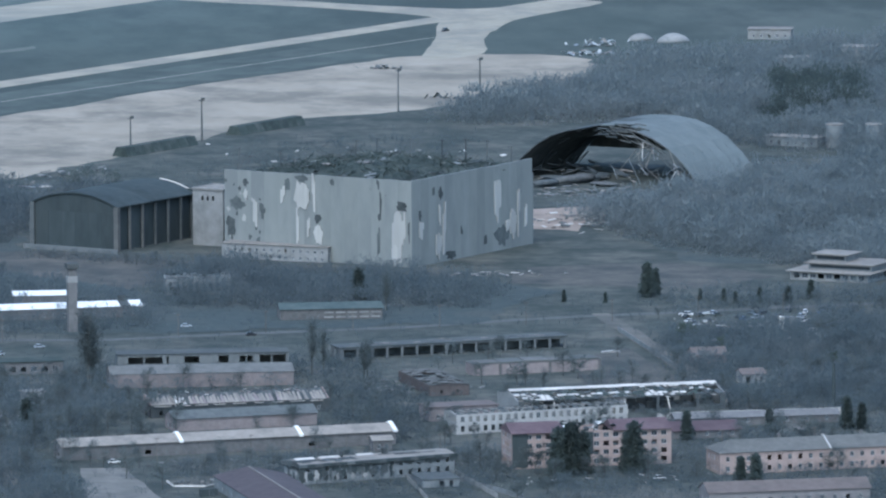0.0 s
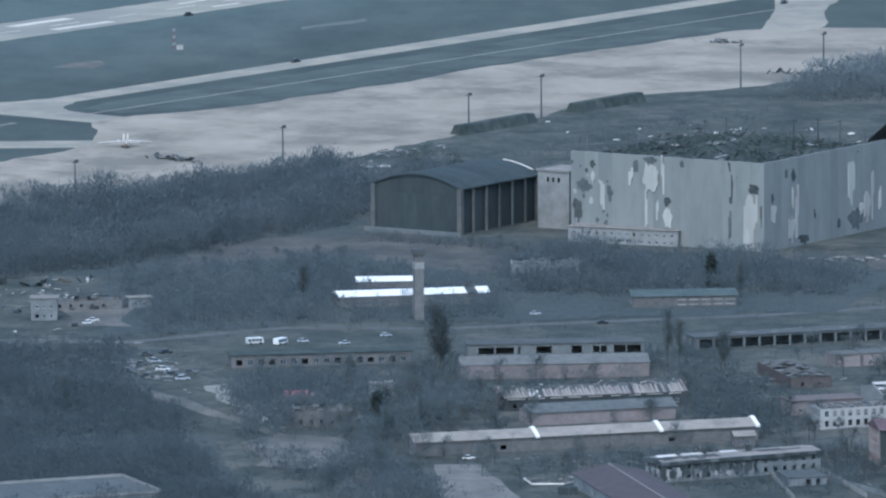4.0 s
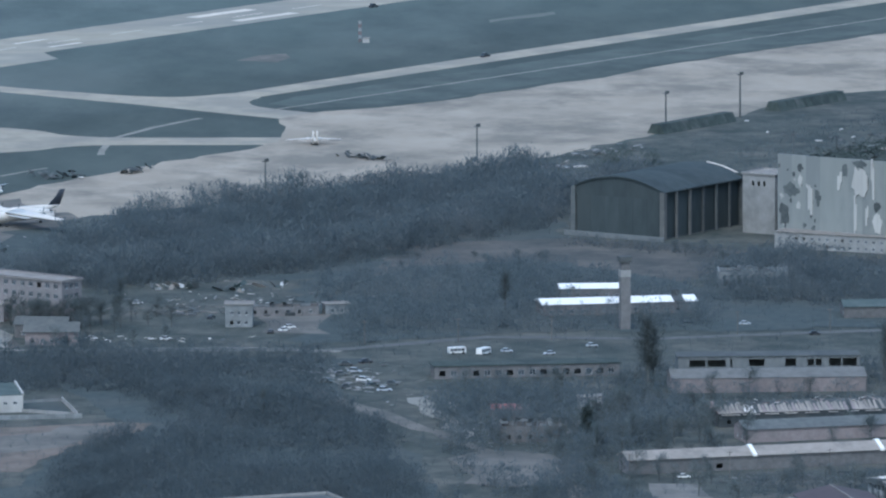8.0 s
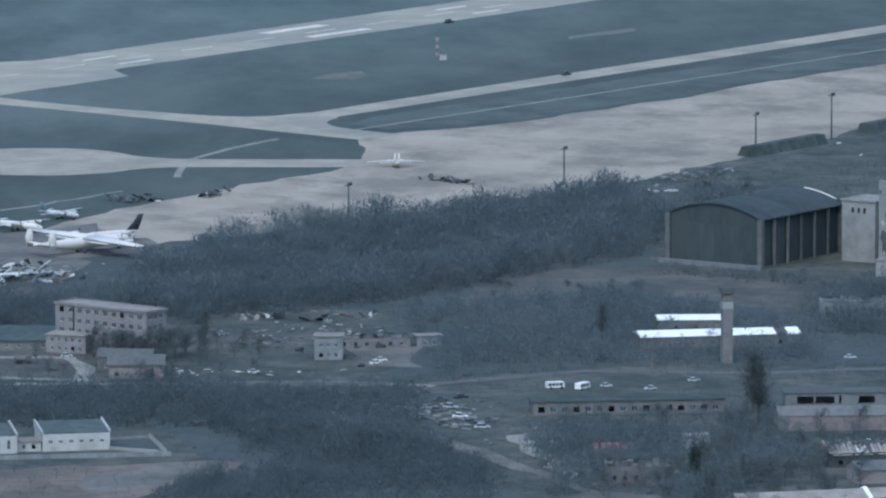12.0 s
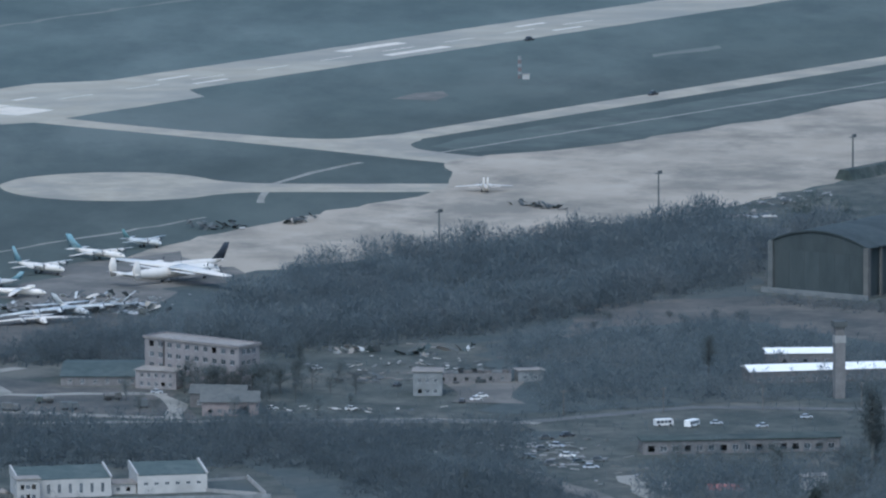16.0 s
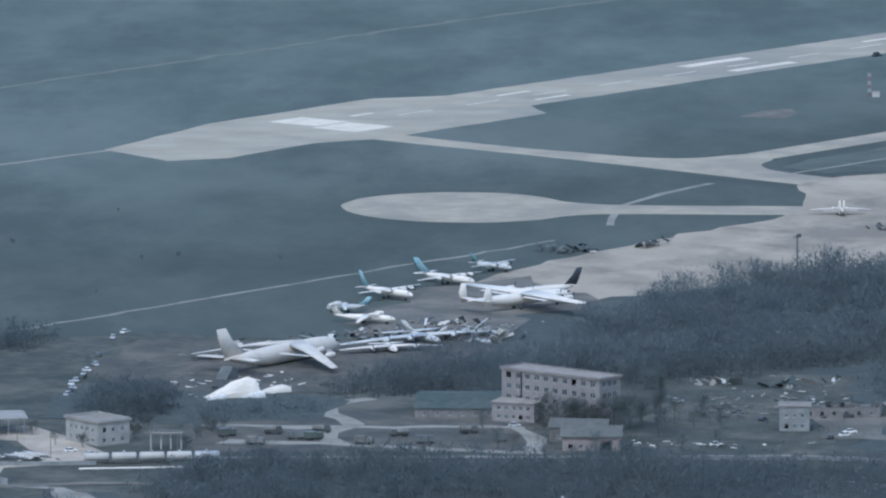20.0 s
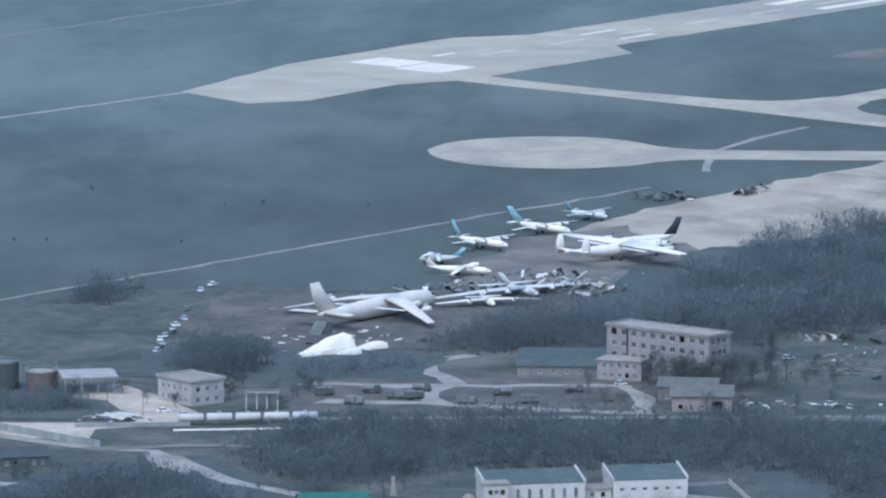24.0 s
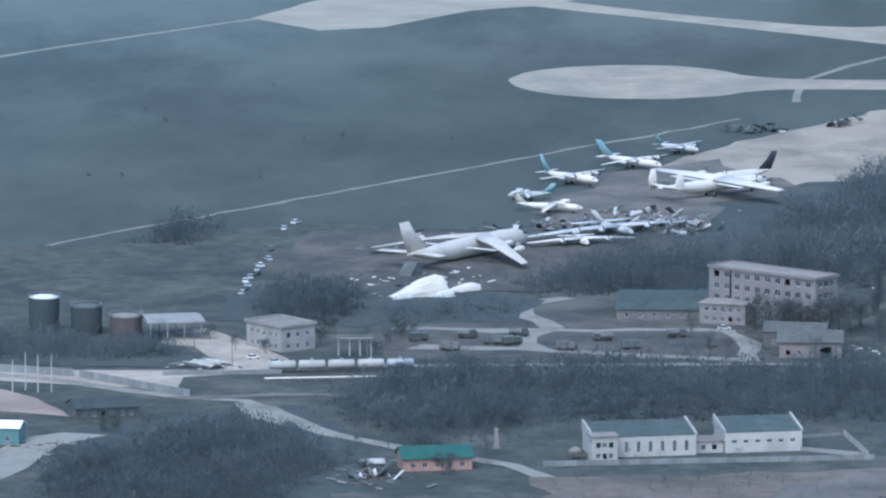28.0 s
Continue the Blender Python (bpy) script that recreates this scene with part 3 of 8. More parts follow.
sheet("block_yard", [(46, 3156), (71, 3149), (68, 3096), (50.5, 3102)], 0.1, HARDSTAND, "pale concrete yard beside the small block", 5.0)
sheet("street_lot", [(110, 2796), (121, 2813), (145, 2803), (152, 2765), (131, 2726), (115, 2738)], 0.1, HARDSTAND, "pale broken concrete lot by the street", 5.0)
sheet("wreck_ground", [(-190, 3215), (-110, 3200), (-62, 3300), (-62, 3340), (-130, 3330), (-190, 3330), (-205, 3260)], 0.08, SOIL, "brown churned earth round the wrecked jet", 7.0)

# ---- buildings ----


def wall_panel(length, height, thick, holes):
    """A wall along x, outer face at y = 0, with openings (x0, x1, z0, z1) cut right through."""
    bm = bmesh.new()
    zs = sorted({0.0, height, *[h[2] for h in holes], *[h[3] for h in holes]})
    xs = sorted({-length / 2, length / 2, *[h[0] for h in holes], *[h[1] for h in holes]})
    for z0, z1 in zip(zs, zs[1:]):
        for x0, x1 in zip(xs, xs[1:]):
            if not any(h[0] < (x0 + x1) / 2 < h[1] and h[2] < (z0 + z1) / 2 < h[3] for h in holes):
                box(bm, x0, x1, 0, thick, z0, z1)
    bmesh.ops.remove_doubles(bm, verts=bm.verts[:], dist=0.001)
    return bm


WINDOWS = {}
FOOT = [(313, 3360, radians(-35.3), 91, 96), (203.5, 3397, radians(-35.3), 42, 58), (448, 3599, radians(-35.3), 96, 84)]


def window_meshes(w, h):
    key = (round(w, 2), round(h, 2))
    if key not in WINDOWS:
        bm = bmesh.new()
        t = 0.09
        for x0, x1, z0, z1 in ((-w / 2, -w / 2 + t, 0, h), (w / 2 - t, w / 2, 0, h), (-w / 2 + t, w / 2 - t, 0, t), (-w / 2 + t, w / 2 - t, h - t, h), (-t / 2, t / 2, t, h - t)):
            box(bm, x0, x1, 0, 0.1, z0, z1)
        f = mesh_of(bm, "window", FRAME)
        bm = bmesh.new()
        box(bm, -w / 2 + t, w / 2 - t, 0.04, 0.06, t, h - t)
        WINDOWS[key] = (f, mesh_of(bm, "pane", GLASS))
    return WINDOWS[key]


def wall(parent, m, length, height, material, rows=0, bays=0, win=(1.3, 1.5), sill=1.0, storey=3.2, keep=1.0, thick=0.4, gaps=(), label="", margin=1.0):
    """One wall of a house with a grid of windows; where keep fails the opening is burnt out and empty."""
    holes, spots = list(gaps), []
    for r in range(rows):
        for i in range(bays):
            x = -length / 2 + margin + (length - 2 * margin) * (i + 0.5) / bays
            z = sill + r * storey
            h = (x - win[0] / 2, x + win[0] / 2, z, min(z + win[1], height - 0.15))
            if any(not (h[1] < g[0] or h[0] > g[1] or h[3] < g[2] or h[2] > g[3]) for g in gaps):
                continue
            holes.append(h)
            if RNG.random() < keep:
                spots.append((x, z, h[3] - h[2]))
    w = part("wall", wall_panel(length, height, thick, holes), material, parent, label)
    w.matrix_basis = m
    for x, z, h in spots:
        f, g = window_meshes(win[0], h)
        o = share("window", f, parent, m @ pose(x, 0.15, z))
        share("pane", g, o, Matrix())
    return w


def sides(L, W, T=0.4):
    return (pose(0, -W / 2, 0), L), (pose(L / 2, 0, 0, 0, 0, 90), W - 2 * T), (pose(0, W / 2, 0, 0, 0, 180), L), (pose(-L / 2, 0, 0, 0, 0, -90), W - 2 * T)


def gable_roof(parent, L, W, H, rise, material, over=0.5, thick=0.18, gable=None, label="", hip=0.0, ridge_at=0.0):
    """Two slopes with real thickness; hip draws the ridge's ends in."""
    k = rise / (W / 2 - ridge_at if ridge_at else W / 2)
    e, rz = W / 2 + over, H + rise
    bm = bmesh.new()
    lo = H - over * rise / (W / 2)
    for s in (-1, 1):
        x = L / 2 + over
        xr = x - hip
        a = [(-x, s * e, lo), (x, s * e, lo), (xr, ridge_at, rz), (-xr, ridge_at, rz)]
        vs = [bm.verts.new(p) for p in a] + [bm.verts.new((p[0], p[1], p[2] + thick)) for p in a]
        for f in ((3, 2, 1, 0), (4, 5, 6, 7), (0, 1, 5, 4), (1, 2, 6, 5), (2, 3, 7, 6), (3, 0, 4, 7)):
            bm.faces.new([vs[i] for i in (f if s < 0 else f[::-1])])
    if hip:
        for s in (-1, 1):
            x = s * (L / 2 + over)
            a = [(x, -e, lo), (x, e, lo), (x - s * hip, ridge_at, rz)]
            vs = [bm.verts.new(p) for p in a] + [bm.verts.new((p[0], p[1], p[2] + thick)) for p in a]
            for f in ((2, 1, 0), (3, 4, 5), (0, 1, 4, 3), (1, 2, 5, 4), (2, 0, 3, 5)):
                bm.faces.new([vs[i] for i in (f if s > 0 else f[::-1])])
    part("roof", bm, material, parent, label)
    if gable and not hip:
        for s in (-1, 1):
            bm = bmesh.new()
            prism(bm, [(-W / 2, H), (W / 2, H), (ridge_at, rz - 0.05)], s * L / 2 - 0.2, s * L / 2 + 0.2)
            part("gable", bm, gable, parent)


def flat_roof(parent, L, W, H, material, over=0.2, parapet=0.0, label="", edge=None):
    bm = bmesh.new()
    box(bm, -L / 2 - over, L / 2 + over, -W / 2 - over, W / 2 + over, H, H + 0.3)
    part("roof", bm, material, parent, label)
    if parapet:
        for m, n in sides(L + 2 * over, W + 2 * over, 0.3):
            bm = bmesh.new()
            box(bm, -n / 2, n / 2, 0, 0.3, H + 0.3, H + 0.3 + parapet)
            o = part("parapet", bm, edge or material, parent)
            o.matrix_basis = m


def burnt_roof(parent, L, W, H, rise, cover, sheetmat, seed, eave=None, clump=False):
    """Charred rafters with a few roof sheets still hanging on them and heaps inside."""
    r = random.Random(seed)
    n = int(L / 2.4)
    for i in range(n + 1):
        x = -L / 2 + L * i / n
        if r.random() < 0.2:
            continue
        bm = bmesh.new()
        sag = r.uniform(-1.2, 0.1)
        for s in (-1, 1):
            if r.random() < 0.85:
                beam(bm, (x, s * W / 2, H), (x + r.uniform(-0.5, 0.5), 0, H + rise + sag), 0.16, 0.14, 4)
        if len(bm.verts) == 0:
            beam(bm, (x, -W / 2, H), (x, W / 2, H), 0.16, 0.14, 4)
        part("rafter", bm, CHAR, parent)
    rows = max(2, int(W / 4))
    if eave:
        bm = bmesh.new()
        prism(bm, [(-W / 2 + 0.1, H - 0.3), (W / 2 - 0.1, H - 0.3), (0, H + rise - 0.5)], -L / 2 + 0.4, L / 2 - 0.4)
        part("roof_deck", bm, CHAR, parent, "charred deck under the sheets")
        for i in range(int(L / 1.3)):
            # long sheets from the eave up, torn off slantwise at the top
            x, f1, k0 = -L / 2 + 1.3 * (i + 0.5), r.uniform(0.55, 0.78), r.uniform(-0.35, 0.35)
            pale = noise.noise((i * 0.1, 0.5, seed * 1.3)) + (0.5 if i < 10 else 0)
            if r.random() < 0.08:
                continue
            cloth = eave if pale > 0.34 else DUSTROOF if pale > 0.1 else r.choice((DUSTROOF, PALEROOF, PINKWALL))
            bm = bmesh.new()
            a, b = r.uniform(0.58, 0.68), r.uniform(0.58, 0.68)
            y0, y1, z1, dz = -W / 2 - 0.5, -W / 2 * (1 - f1), H + rise * f1, r.uniform(0.02, 0.2)
            p = [(x - a, y0, H - 0.1 + dz), (x + b, y0, H - 0.1 + dz), (x + b + k0, y1, z1 + dz), (x - a + k0 + 0.4, y1 - r.uniform(0, 1.5), z1 - 0.2 + dz)]
            vs = [bm.verts.new(q) for q in p] + [bm.verts.new((q[0], q[1], q[2] + 0.08)) for q in p]
            for f in ((3, 2, 1, 0), (4, 5, 6, 7), (0, 1, 5, 4), (1, 2, 6, 5), (2, 3, 7, 6), (3, 0, 4, 7)):
                bm.faces.new([vs[k] for k in f])
            part("roof_sheet", bm, cloth, parent)
        for i in range(70):
            # laths and scraps standing off the burnt upper slope
            x, f = r.uniform(-L / 2 + 3, L / 2 - 2), r.uniform(0.55, 1.0)
            bm = bmesh.new()
            w = r.uniform(0.3, 1.6)
            box(bm, -w, w, -0.22, 0.22, 0, 0.08, pose(x, -W / 2 * (1 - f), H + rise * f + r.uniform(0.1, 0.5), r.uniform(-20, 30), r.uniform(-25, 25), r.uniform(-70, 70)))
            part("loose_scrap", bm, r.choice((CHAR, RUST, PINKROOF, eave, PINKWALL)), parent)
        for i in range(9):
            # pale gutter pieces under the eave
            bm = bmesh.new()
            x = -L / 2 + 4 + i * 7.2
            box(bm, x - r.uniform(1.5, 3.4), x + r.uniform(1.5, 3.4), -W / 2 - 0.75, -W / 2 - 0.5, H - 0.55, H - 0.35)
            part("gutter", bm, PALEMETAL, parent, "pale gutter piece")
    for s in (-1, 1) if not eave else ():
        for i in range(int(L / 2.2)):
            for j in range(rows):
                want = cover * (1.3 if noise.noise((i * 0.22, j * 0.5 + s * 9, seed * 3.1)) > -0.05 else 0.35)
                bright = noise.noise((i * 0.09, j * 0.8 + s * 9, seed * 3.1)) > 0.3 - 0.3 * (i > 0.62 * L / 2.2) or (s < 0 and j < 3 and 1 < i < 6)
                if clump:
                    want = 0.97 if bright else 0.75
                if r.random() > want:
                    continue
                x = -L / 2 + 2.2 * (i + 0.5)
                f0, f1 = j / rows, (j + 1) / rows
                bm = bmesh.new()
                t, dz = r.uniform(-0.12, 0.12), r.uniform(0.05, 0.3) - (r.random() < 0.15) * 0.8
                wl, wr, k0 = r.uniform(0.5, 1.25), r.uniform(0.6, 1.3), r.uniform(-0.5, 0.5)
                p = [(x - wl, s * W / 2 * (1 - f0), H + rise * f0 + dz), (x + wr, s * W / 2 * (1 - f0), H + rise * f0 + dz + t), (x + wr + k0, s * W / 2 * (1 - f1), H + rise * f1 + dz + t), (x - wl + k0, s * W / 2 * (1 - f1), H + rise * f1 + dz)]
                vs = [bm.verts.new(q) for q in p] + [bm.verts.new((q[0], q[1], q[2] + 0.08)) for q in p]
                for f in ((3, 2, 1, 0), (4, 5, 6, 7), (0, 1, 5, 4), (1, 2, 6, 5), (2, 3, 7, 6), (3, 0, 4, 7)):
                    bm.faces.new([vs[k] for k in (f if s < 0 else f[::-1])])
                cloth = sheetmat
                if clump:
                    cloth = sheetmat if bright and r.random() < 0.85 else r.choice((CHARMOSS, CHARMOSS, CHAR))
                part("roof_sheet", bm, cloth, parent)
    bm = bmesh.new()
    for k in range(int(L * W / 14)):
        x, y = r.uniform(-L / 2 + 1, L / 2 - 1), r.uniform(-W / 2 + 1, W / 2 - 1)
        w, d, h = r.uniform(0.5, 2.2), r.uniform(0.5, 2.0), r.uniform(0.2, H * 0.5)
        box(bm, -w, w, -d, d, 0, h, pose(x, y, 0.1, r.uniform(-12, 12), r.uniform(-12, 12), r.uniform(0, 180)))
    tagged(part("rubble", bm, CHAR, parent, "charred rubble inside"), kind="stuff")


def house(name, label, x, y, heading, L, W, H, wallmat, roof="gable", roofmat=None, rise=2.0, rows=1, bays=4, side=2, win=(1.3, 1.5), storey=3.2, sill=1.0, keep=0.85, category="building", group="", over=0.5, gaps=(), parapet=0.0, cover=0.4, seed=1, hip=0.0, wall_label="", gable=None, ridge_at=0.0, margin=1.0, frontmat=None, eave=None):
    e = thing(name, x, y, heading, label, category, group)
    FOOT.append((x, y, radians(heading), L, W))
    for k, (m, n) in enumerate(sides(L, W)):
        wall(e, m, n, H, frontmat if frontmat and k == 0 else wallmat, rows, bays if k % 2 == 0 else side, win, sill, storey, keep, 0.4, gaps if k == 0 else (), wall_label if k == 0 else "", margin)
    # dark floor colour stands in for the shade inside
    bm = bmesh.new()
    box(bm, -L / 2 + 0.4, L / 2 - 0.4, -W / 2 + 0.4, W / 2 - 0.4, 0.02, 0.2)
    part("floor", bm, SOOTSHADE, e)
    if roof == "gable":
        gable_roof(e, L, W, H, rise, roofmat, over, 0.18, gable or wallmat, "", hip, ridge_at)
    elif roof == "flat":
        flat_roof(e, L, W, H, roofmat, over, parapet, "", PALEWALL if name == "flat_workshop" else wallmat)
    elif roof == "burnt":
        burnt_roof(e, L, W, H, rise, cover, roofmat, seed, eave=eave, clump=name == "burnt_hall")
        for s in (-1, 1):
            bm = bmesh.new()
            prism(bm, [(-W / 2, H), (W / 2, H), (0, H + rise)], s * L / 2 - 0.2, s * L / 2 + 0.2)
            part("gable", bm, gable or wallmat, e)
    return e


def chimney(parent, x, y, z, h, w=0.9, material=None):
    bm = bmesh.new()
    box(bm, x - w / 2, x + w / 2, y - w / 2, y + w / 2, z, z + h)
    box(bm, x - w / 2 - 0.12, x + w / 2 + 0.12, y - w / 2 - 0.12, y + w / 2 + 0.12, z + h, z + h + 0.2)
    part("chimney", bm, material or BRICKWALL, parent)


# the huge paint hangar, burnt out
def torn_patch(parent, m, x, z, w, h, material, seed, label="", lift=0.12):
    """A torn area on a clad wall: a squat one is a ragged blot, a tall one hangs in strips along the seams."""
    r = random.Random(seed)
    z0 = z - h / 2
    if h < 2.2 * w:
        n = 26
        pts = []
        for i in range(n):
            a = 6.2832 * i / n
            k = 0.72 + 0.5 * noise.noise((2.2 * math.cos(a), 2.2 * math.sin(a), seed * 1.7)) + r.uniform(-0.12, 0.12)
            pts.append((x + w / 2 * k * 1.2 * math.cos(a), z + h / 2 * k * 1.2 * math.sin(a)))
    else:
        # narrow sheets side by side, each torn off at its own height
        n = max(2, int(w / 0.9))
        top, low = [], []
        for i in range(n):
            a, b = x - w / 2 + w * i / n, x - w / 2 + w * (i + 1) / n
            edge = min(i, n - 1 - i) / max(1, (n - 1) / 2)
            zt = z + h / 2 - h * r.uniform(0, 0.22) * (1.4 - edge)
            zb = z0 + h * r.uniform(0, 0.45) * (1.3 - edge)
            top += [(a + r.uniform(-0.1, 0.1), zt + r.uniform(-0.3, 0.3)), (b, zt + r.uniform(-0.5, 0.2))]
            low += [(a, zb + r.uniform(-0.4, 0.4)), ((a + b) / 2, zb - r.uniform(0, 0.06) * h), (b + r.uniform(-0.1, 0.1), zb + r.uniform(-0.2, 0.6))]
        pts = low + top[::-1]
    bm = bmesh.new()
    prism(bm, [(a, max(0.1, b)) for a, b in pts], -lift, -0.01, "y")
    bmesh.ops.triangulate(bm, faces=bm.faces[:])
    bmesh.ops.recalc_face_normals(bm, faces=bm.faces[:])
    o = part("torn_cladding", bm, material, parent, label)
    o.matrix_basis = m


hangar = thing("aircraft_hangar", 313, 3360, -35.3, "huge burnt-out grey clad hangar with torn walls and collapsed roof", "hangar")
HL, HW, HH = 91, 96, 35.8
for k, (m, n) in enumerate(sides(HL, HW, 0.8)):
    # cladding in tall panels
    count = int(n / 6.1)
    for i in range(count):
        x0, x1 = -n / 2 + n * i / count, -n / 2 + n * (i + 1) / count
        bm = bmesh.new()
        box(bm, x0 + 0.01, x1 - 0.01, 0, 0.8, 0, HH + (RNG.uniform(-6.5, -4) if k > 1 else RNG.uniform(-0.12, 0.12)))
        o = part("cladding_panel", bm, CLAD, hangar)
        o.matrix_basis = m
mL, mR = sides(HL, HW, 0.8)[0][0], sides(HL, HW, 0.8)[1][0]
def scars(m, holes, streaks):
    """Dark burnt holes and pale torn streaks on one clad wall: (along, height, width, tall)."""
    for k, (x, z, w, h) in enumerate(holes):
        torn_patch(hangar, m, x, z, w * 0.8, h * 0.8, SOOTSHADE, 300 + k, lift=0.1 + 0.04 * (k % 4))
    for k, (x, z, w, h) in enumerate(streaks):
        torn_patch(hangar, m, x, z, w, h, CLADEDGE, 400 + k, lift=0.28 + 0.04 * (k % 4))


scars(mL, ((-35.2, 31, 3.5, 4.5), (-39, 22, 9, 7), (-42, 12, 6, 12), (-26.8, 19, 3.5, 9), (-14.5, 31, 4.5, 6.5), (-7.5, 34, 7, 4), (0.2, 18, 4.5, 5), (7.2, 33.4, 2.4, 4), (29.4, 33.5, 1.6, 6), (30.8, 25, 1.3, 14), (30, 20, 2, 4), (29.6, 10, 1.4, 18), (40.6, 24.8, 7, 5), (44.2, 13, 0.9, 20)),
      ((-35, 26, 2.2, 4), (-30.4, 19, 2.2, 15), (-16.8, 27, 2.2, 8), (-7.3, 26.5, 7.6, 13), (-9.6, 12.5, 1.3, 20), (-1.8, 27.5, 1.6, 18), (-4.3, 13, 1.3, 11), (0.6, 11, 4.6, 9), (39.4, 13, 6.6, 21), (37.5, 5, 3, 9)))
for k in range(22):
    x, z = -45 + 17 * RNG.random() ** 1.6, RNG.uniform(5, 31)
    torn_patch(hangar, mL, x, z, RNG.uniform(0.8, 2.2), RNG.uniform(1.0, 3.4), (CLADEDGE, SOOTSHADE, SOOTSHADE)[k % 3], 500 + k, lift=0.05 + 0.01 * (k % 5))
scars(mR, ((-41.5, 21, 3, 6), (-25.3, 28.5, 4, 6.5), (-17, 2.3, 11, 4.6), (-9, 10, 1.6, 8), (9.8, 5.5, 4, 5), (23, 6, 13, 11), (36.9, 22, 2, 5), (-31, 30, 2, 5)),
      ((-40.5, 15, 3.6, 8), (-26.2, 20, 1.2, 11), (-22.8, 14, 2.4, 24), (-27, 6.8, 4.6, 11), (19.5, 20.5, 5.2, 19), (27, 10, 3.6, 5), (31.8, 10, 5, 14), (36, 16, 1.9, 25), (41.8, 12, 1.9, 16)))
bm = bmesh.new()
box(bm, -HL / 2 + 1, HL / 2 - 1, -HW / 2 + 1, HW / 2 - 1, HH - 6, HH - 5.4)
part("roof_deck", bm, CHAR, hangar, "charred collapsed roof deck")
r = random.Random(21)
for i in range(17):
    x = -HL / 2 + 3 + i * (HL - 6) / 16
    sag = [-r.uniform(0, 4.5) for _ in range(9)]
    for j in range(8):
        bm = bmesh.new()
        a, b = (x + r.uniform(-1, 1), -HW / 2 + 1 + 94 * j / 8, HH - 0.6 + sag[j]), (x + r.uniform(-1, 1), -HW / 2 + 1 + 94 * (j + 1) / 8, HH - 0.6 + sag[j + 1])
        beam(bm, a, b, 0.3, None, 4)
        beam(bm, (a[0], a[1], a[2] - 3), (b[0], b[1], b[2] - 3), 0.3, None, 4)
        beam(bm, a, (b[0], b[1], b[2] - 3), 0.2, None, 4)
        part("truss_segment", bm, CHAR, hangar)
def slump(x, y):
    """Height of the fallen roof over the hangar's floor plan."""
    dome = (1 - (x / 46) ** 2) * (1 - (y / 49) ** 2)
    return HH - 4.2 + 4.6 * dome + 2.2 * noise.noise((x * 0.05, y * 0.05, 2)) + 1.1 * noise.noise((x * 0.16, y * 0.16, 7)) + 0.6 * noise.noise((x * 0.5, y * 0.5, 4))


bm = bmesh.new()
grid = [[bm.verts.new((x, y, slump(x, y))) for x in [-HL / 2 + 1 + (HL - 2) * i / 48 for i in range(49)]] for y in [-HW / 2 + 1 + (HW - 2) * j / 48 for j in range(49)]]
for j in range(48):
    for i in range(48):
        bm.faces.new((grid[j][i], grid[j][i + 1], grid[j + 1][i + 1], grid[j + 1][i]))
part("fallen_roof", bm, CHARMOSS, hangar, "sagging charred roof felt and ash")
bm = bmesh.new()
for k in range(1500):
    x, y = r.uniform(-HL / 2 + 2, HL / 2 - 2), r.uniform(-HW / 2 + 2, HW / 2 - 2)
    w, d, h = r.uniform(0.5, 4.5), r.uniform(0.05, 0.26), r.uniform(0.04, 0.12)
    box(bm, -w, w, -d, d, -h, h, pose(x, y, slump(x, y) + r.random() ** 2 * 2.2, r.uniform(-50, 50), r.uniform(-40, 40), r.uniform(0, 180)))
tagged(part("roof_wreckage", bm, CHARMOSS, hangar, "tangled charred bars of the roof"), kind="stuff")
for k in range(40):
    x, y = r.uniform(-HL / 2 + 4, HL / 2 - 4), r.uniform(-HW / 2 + 4, HW / 2 - 4)
    bm = bmesh.new()
    w = r.uniform(1, 3.5)
    box(bm, -w, w, -r.uniform(0.6, 1.5), 1, 0, 0.12, pose(x, y, slump(x, y) + r.uniform(0.1, 1.2), r.uniform(-25, 25), r.uniform(-15, 15), r.uniform(-20, 20)))
    part("roof_sheet", bm, r.choice((PALEROOF, RUST, GREYWALL, SLATEROOF)), hangar)
for x, y, h in ((-42, -42, 9), (-33, 34, 5), (-12, 44, 6), (2, 46, 6), (14, 46, 7), (24, 46, 7), (36, 46, 5), (-36, -20, 5), (-20, 10, 4), (-30, 46, 5)):
    bm = bmesh.new()
    beam(bm, (x, y, HH - 5), (x + r.uniform(-0.4, 0.4), y, HH + h), 0.35, 0.3, 5)
    beam(bm, (x - 1.6, y, HH + h * 0.9), (x + 1.6, y, HH + h * 0.9), 0.15, None, 4)
    part("roof_mast", bm, CHAR, hangar)

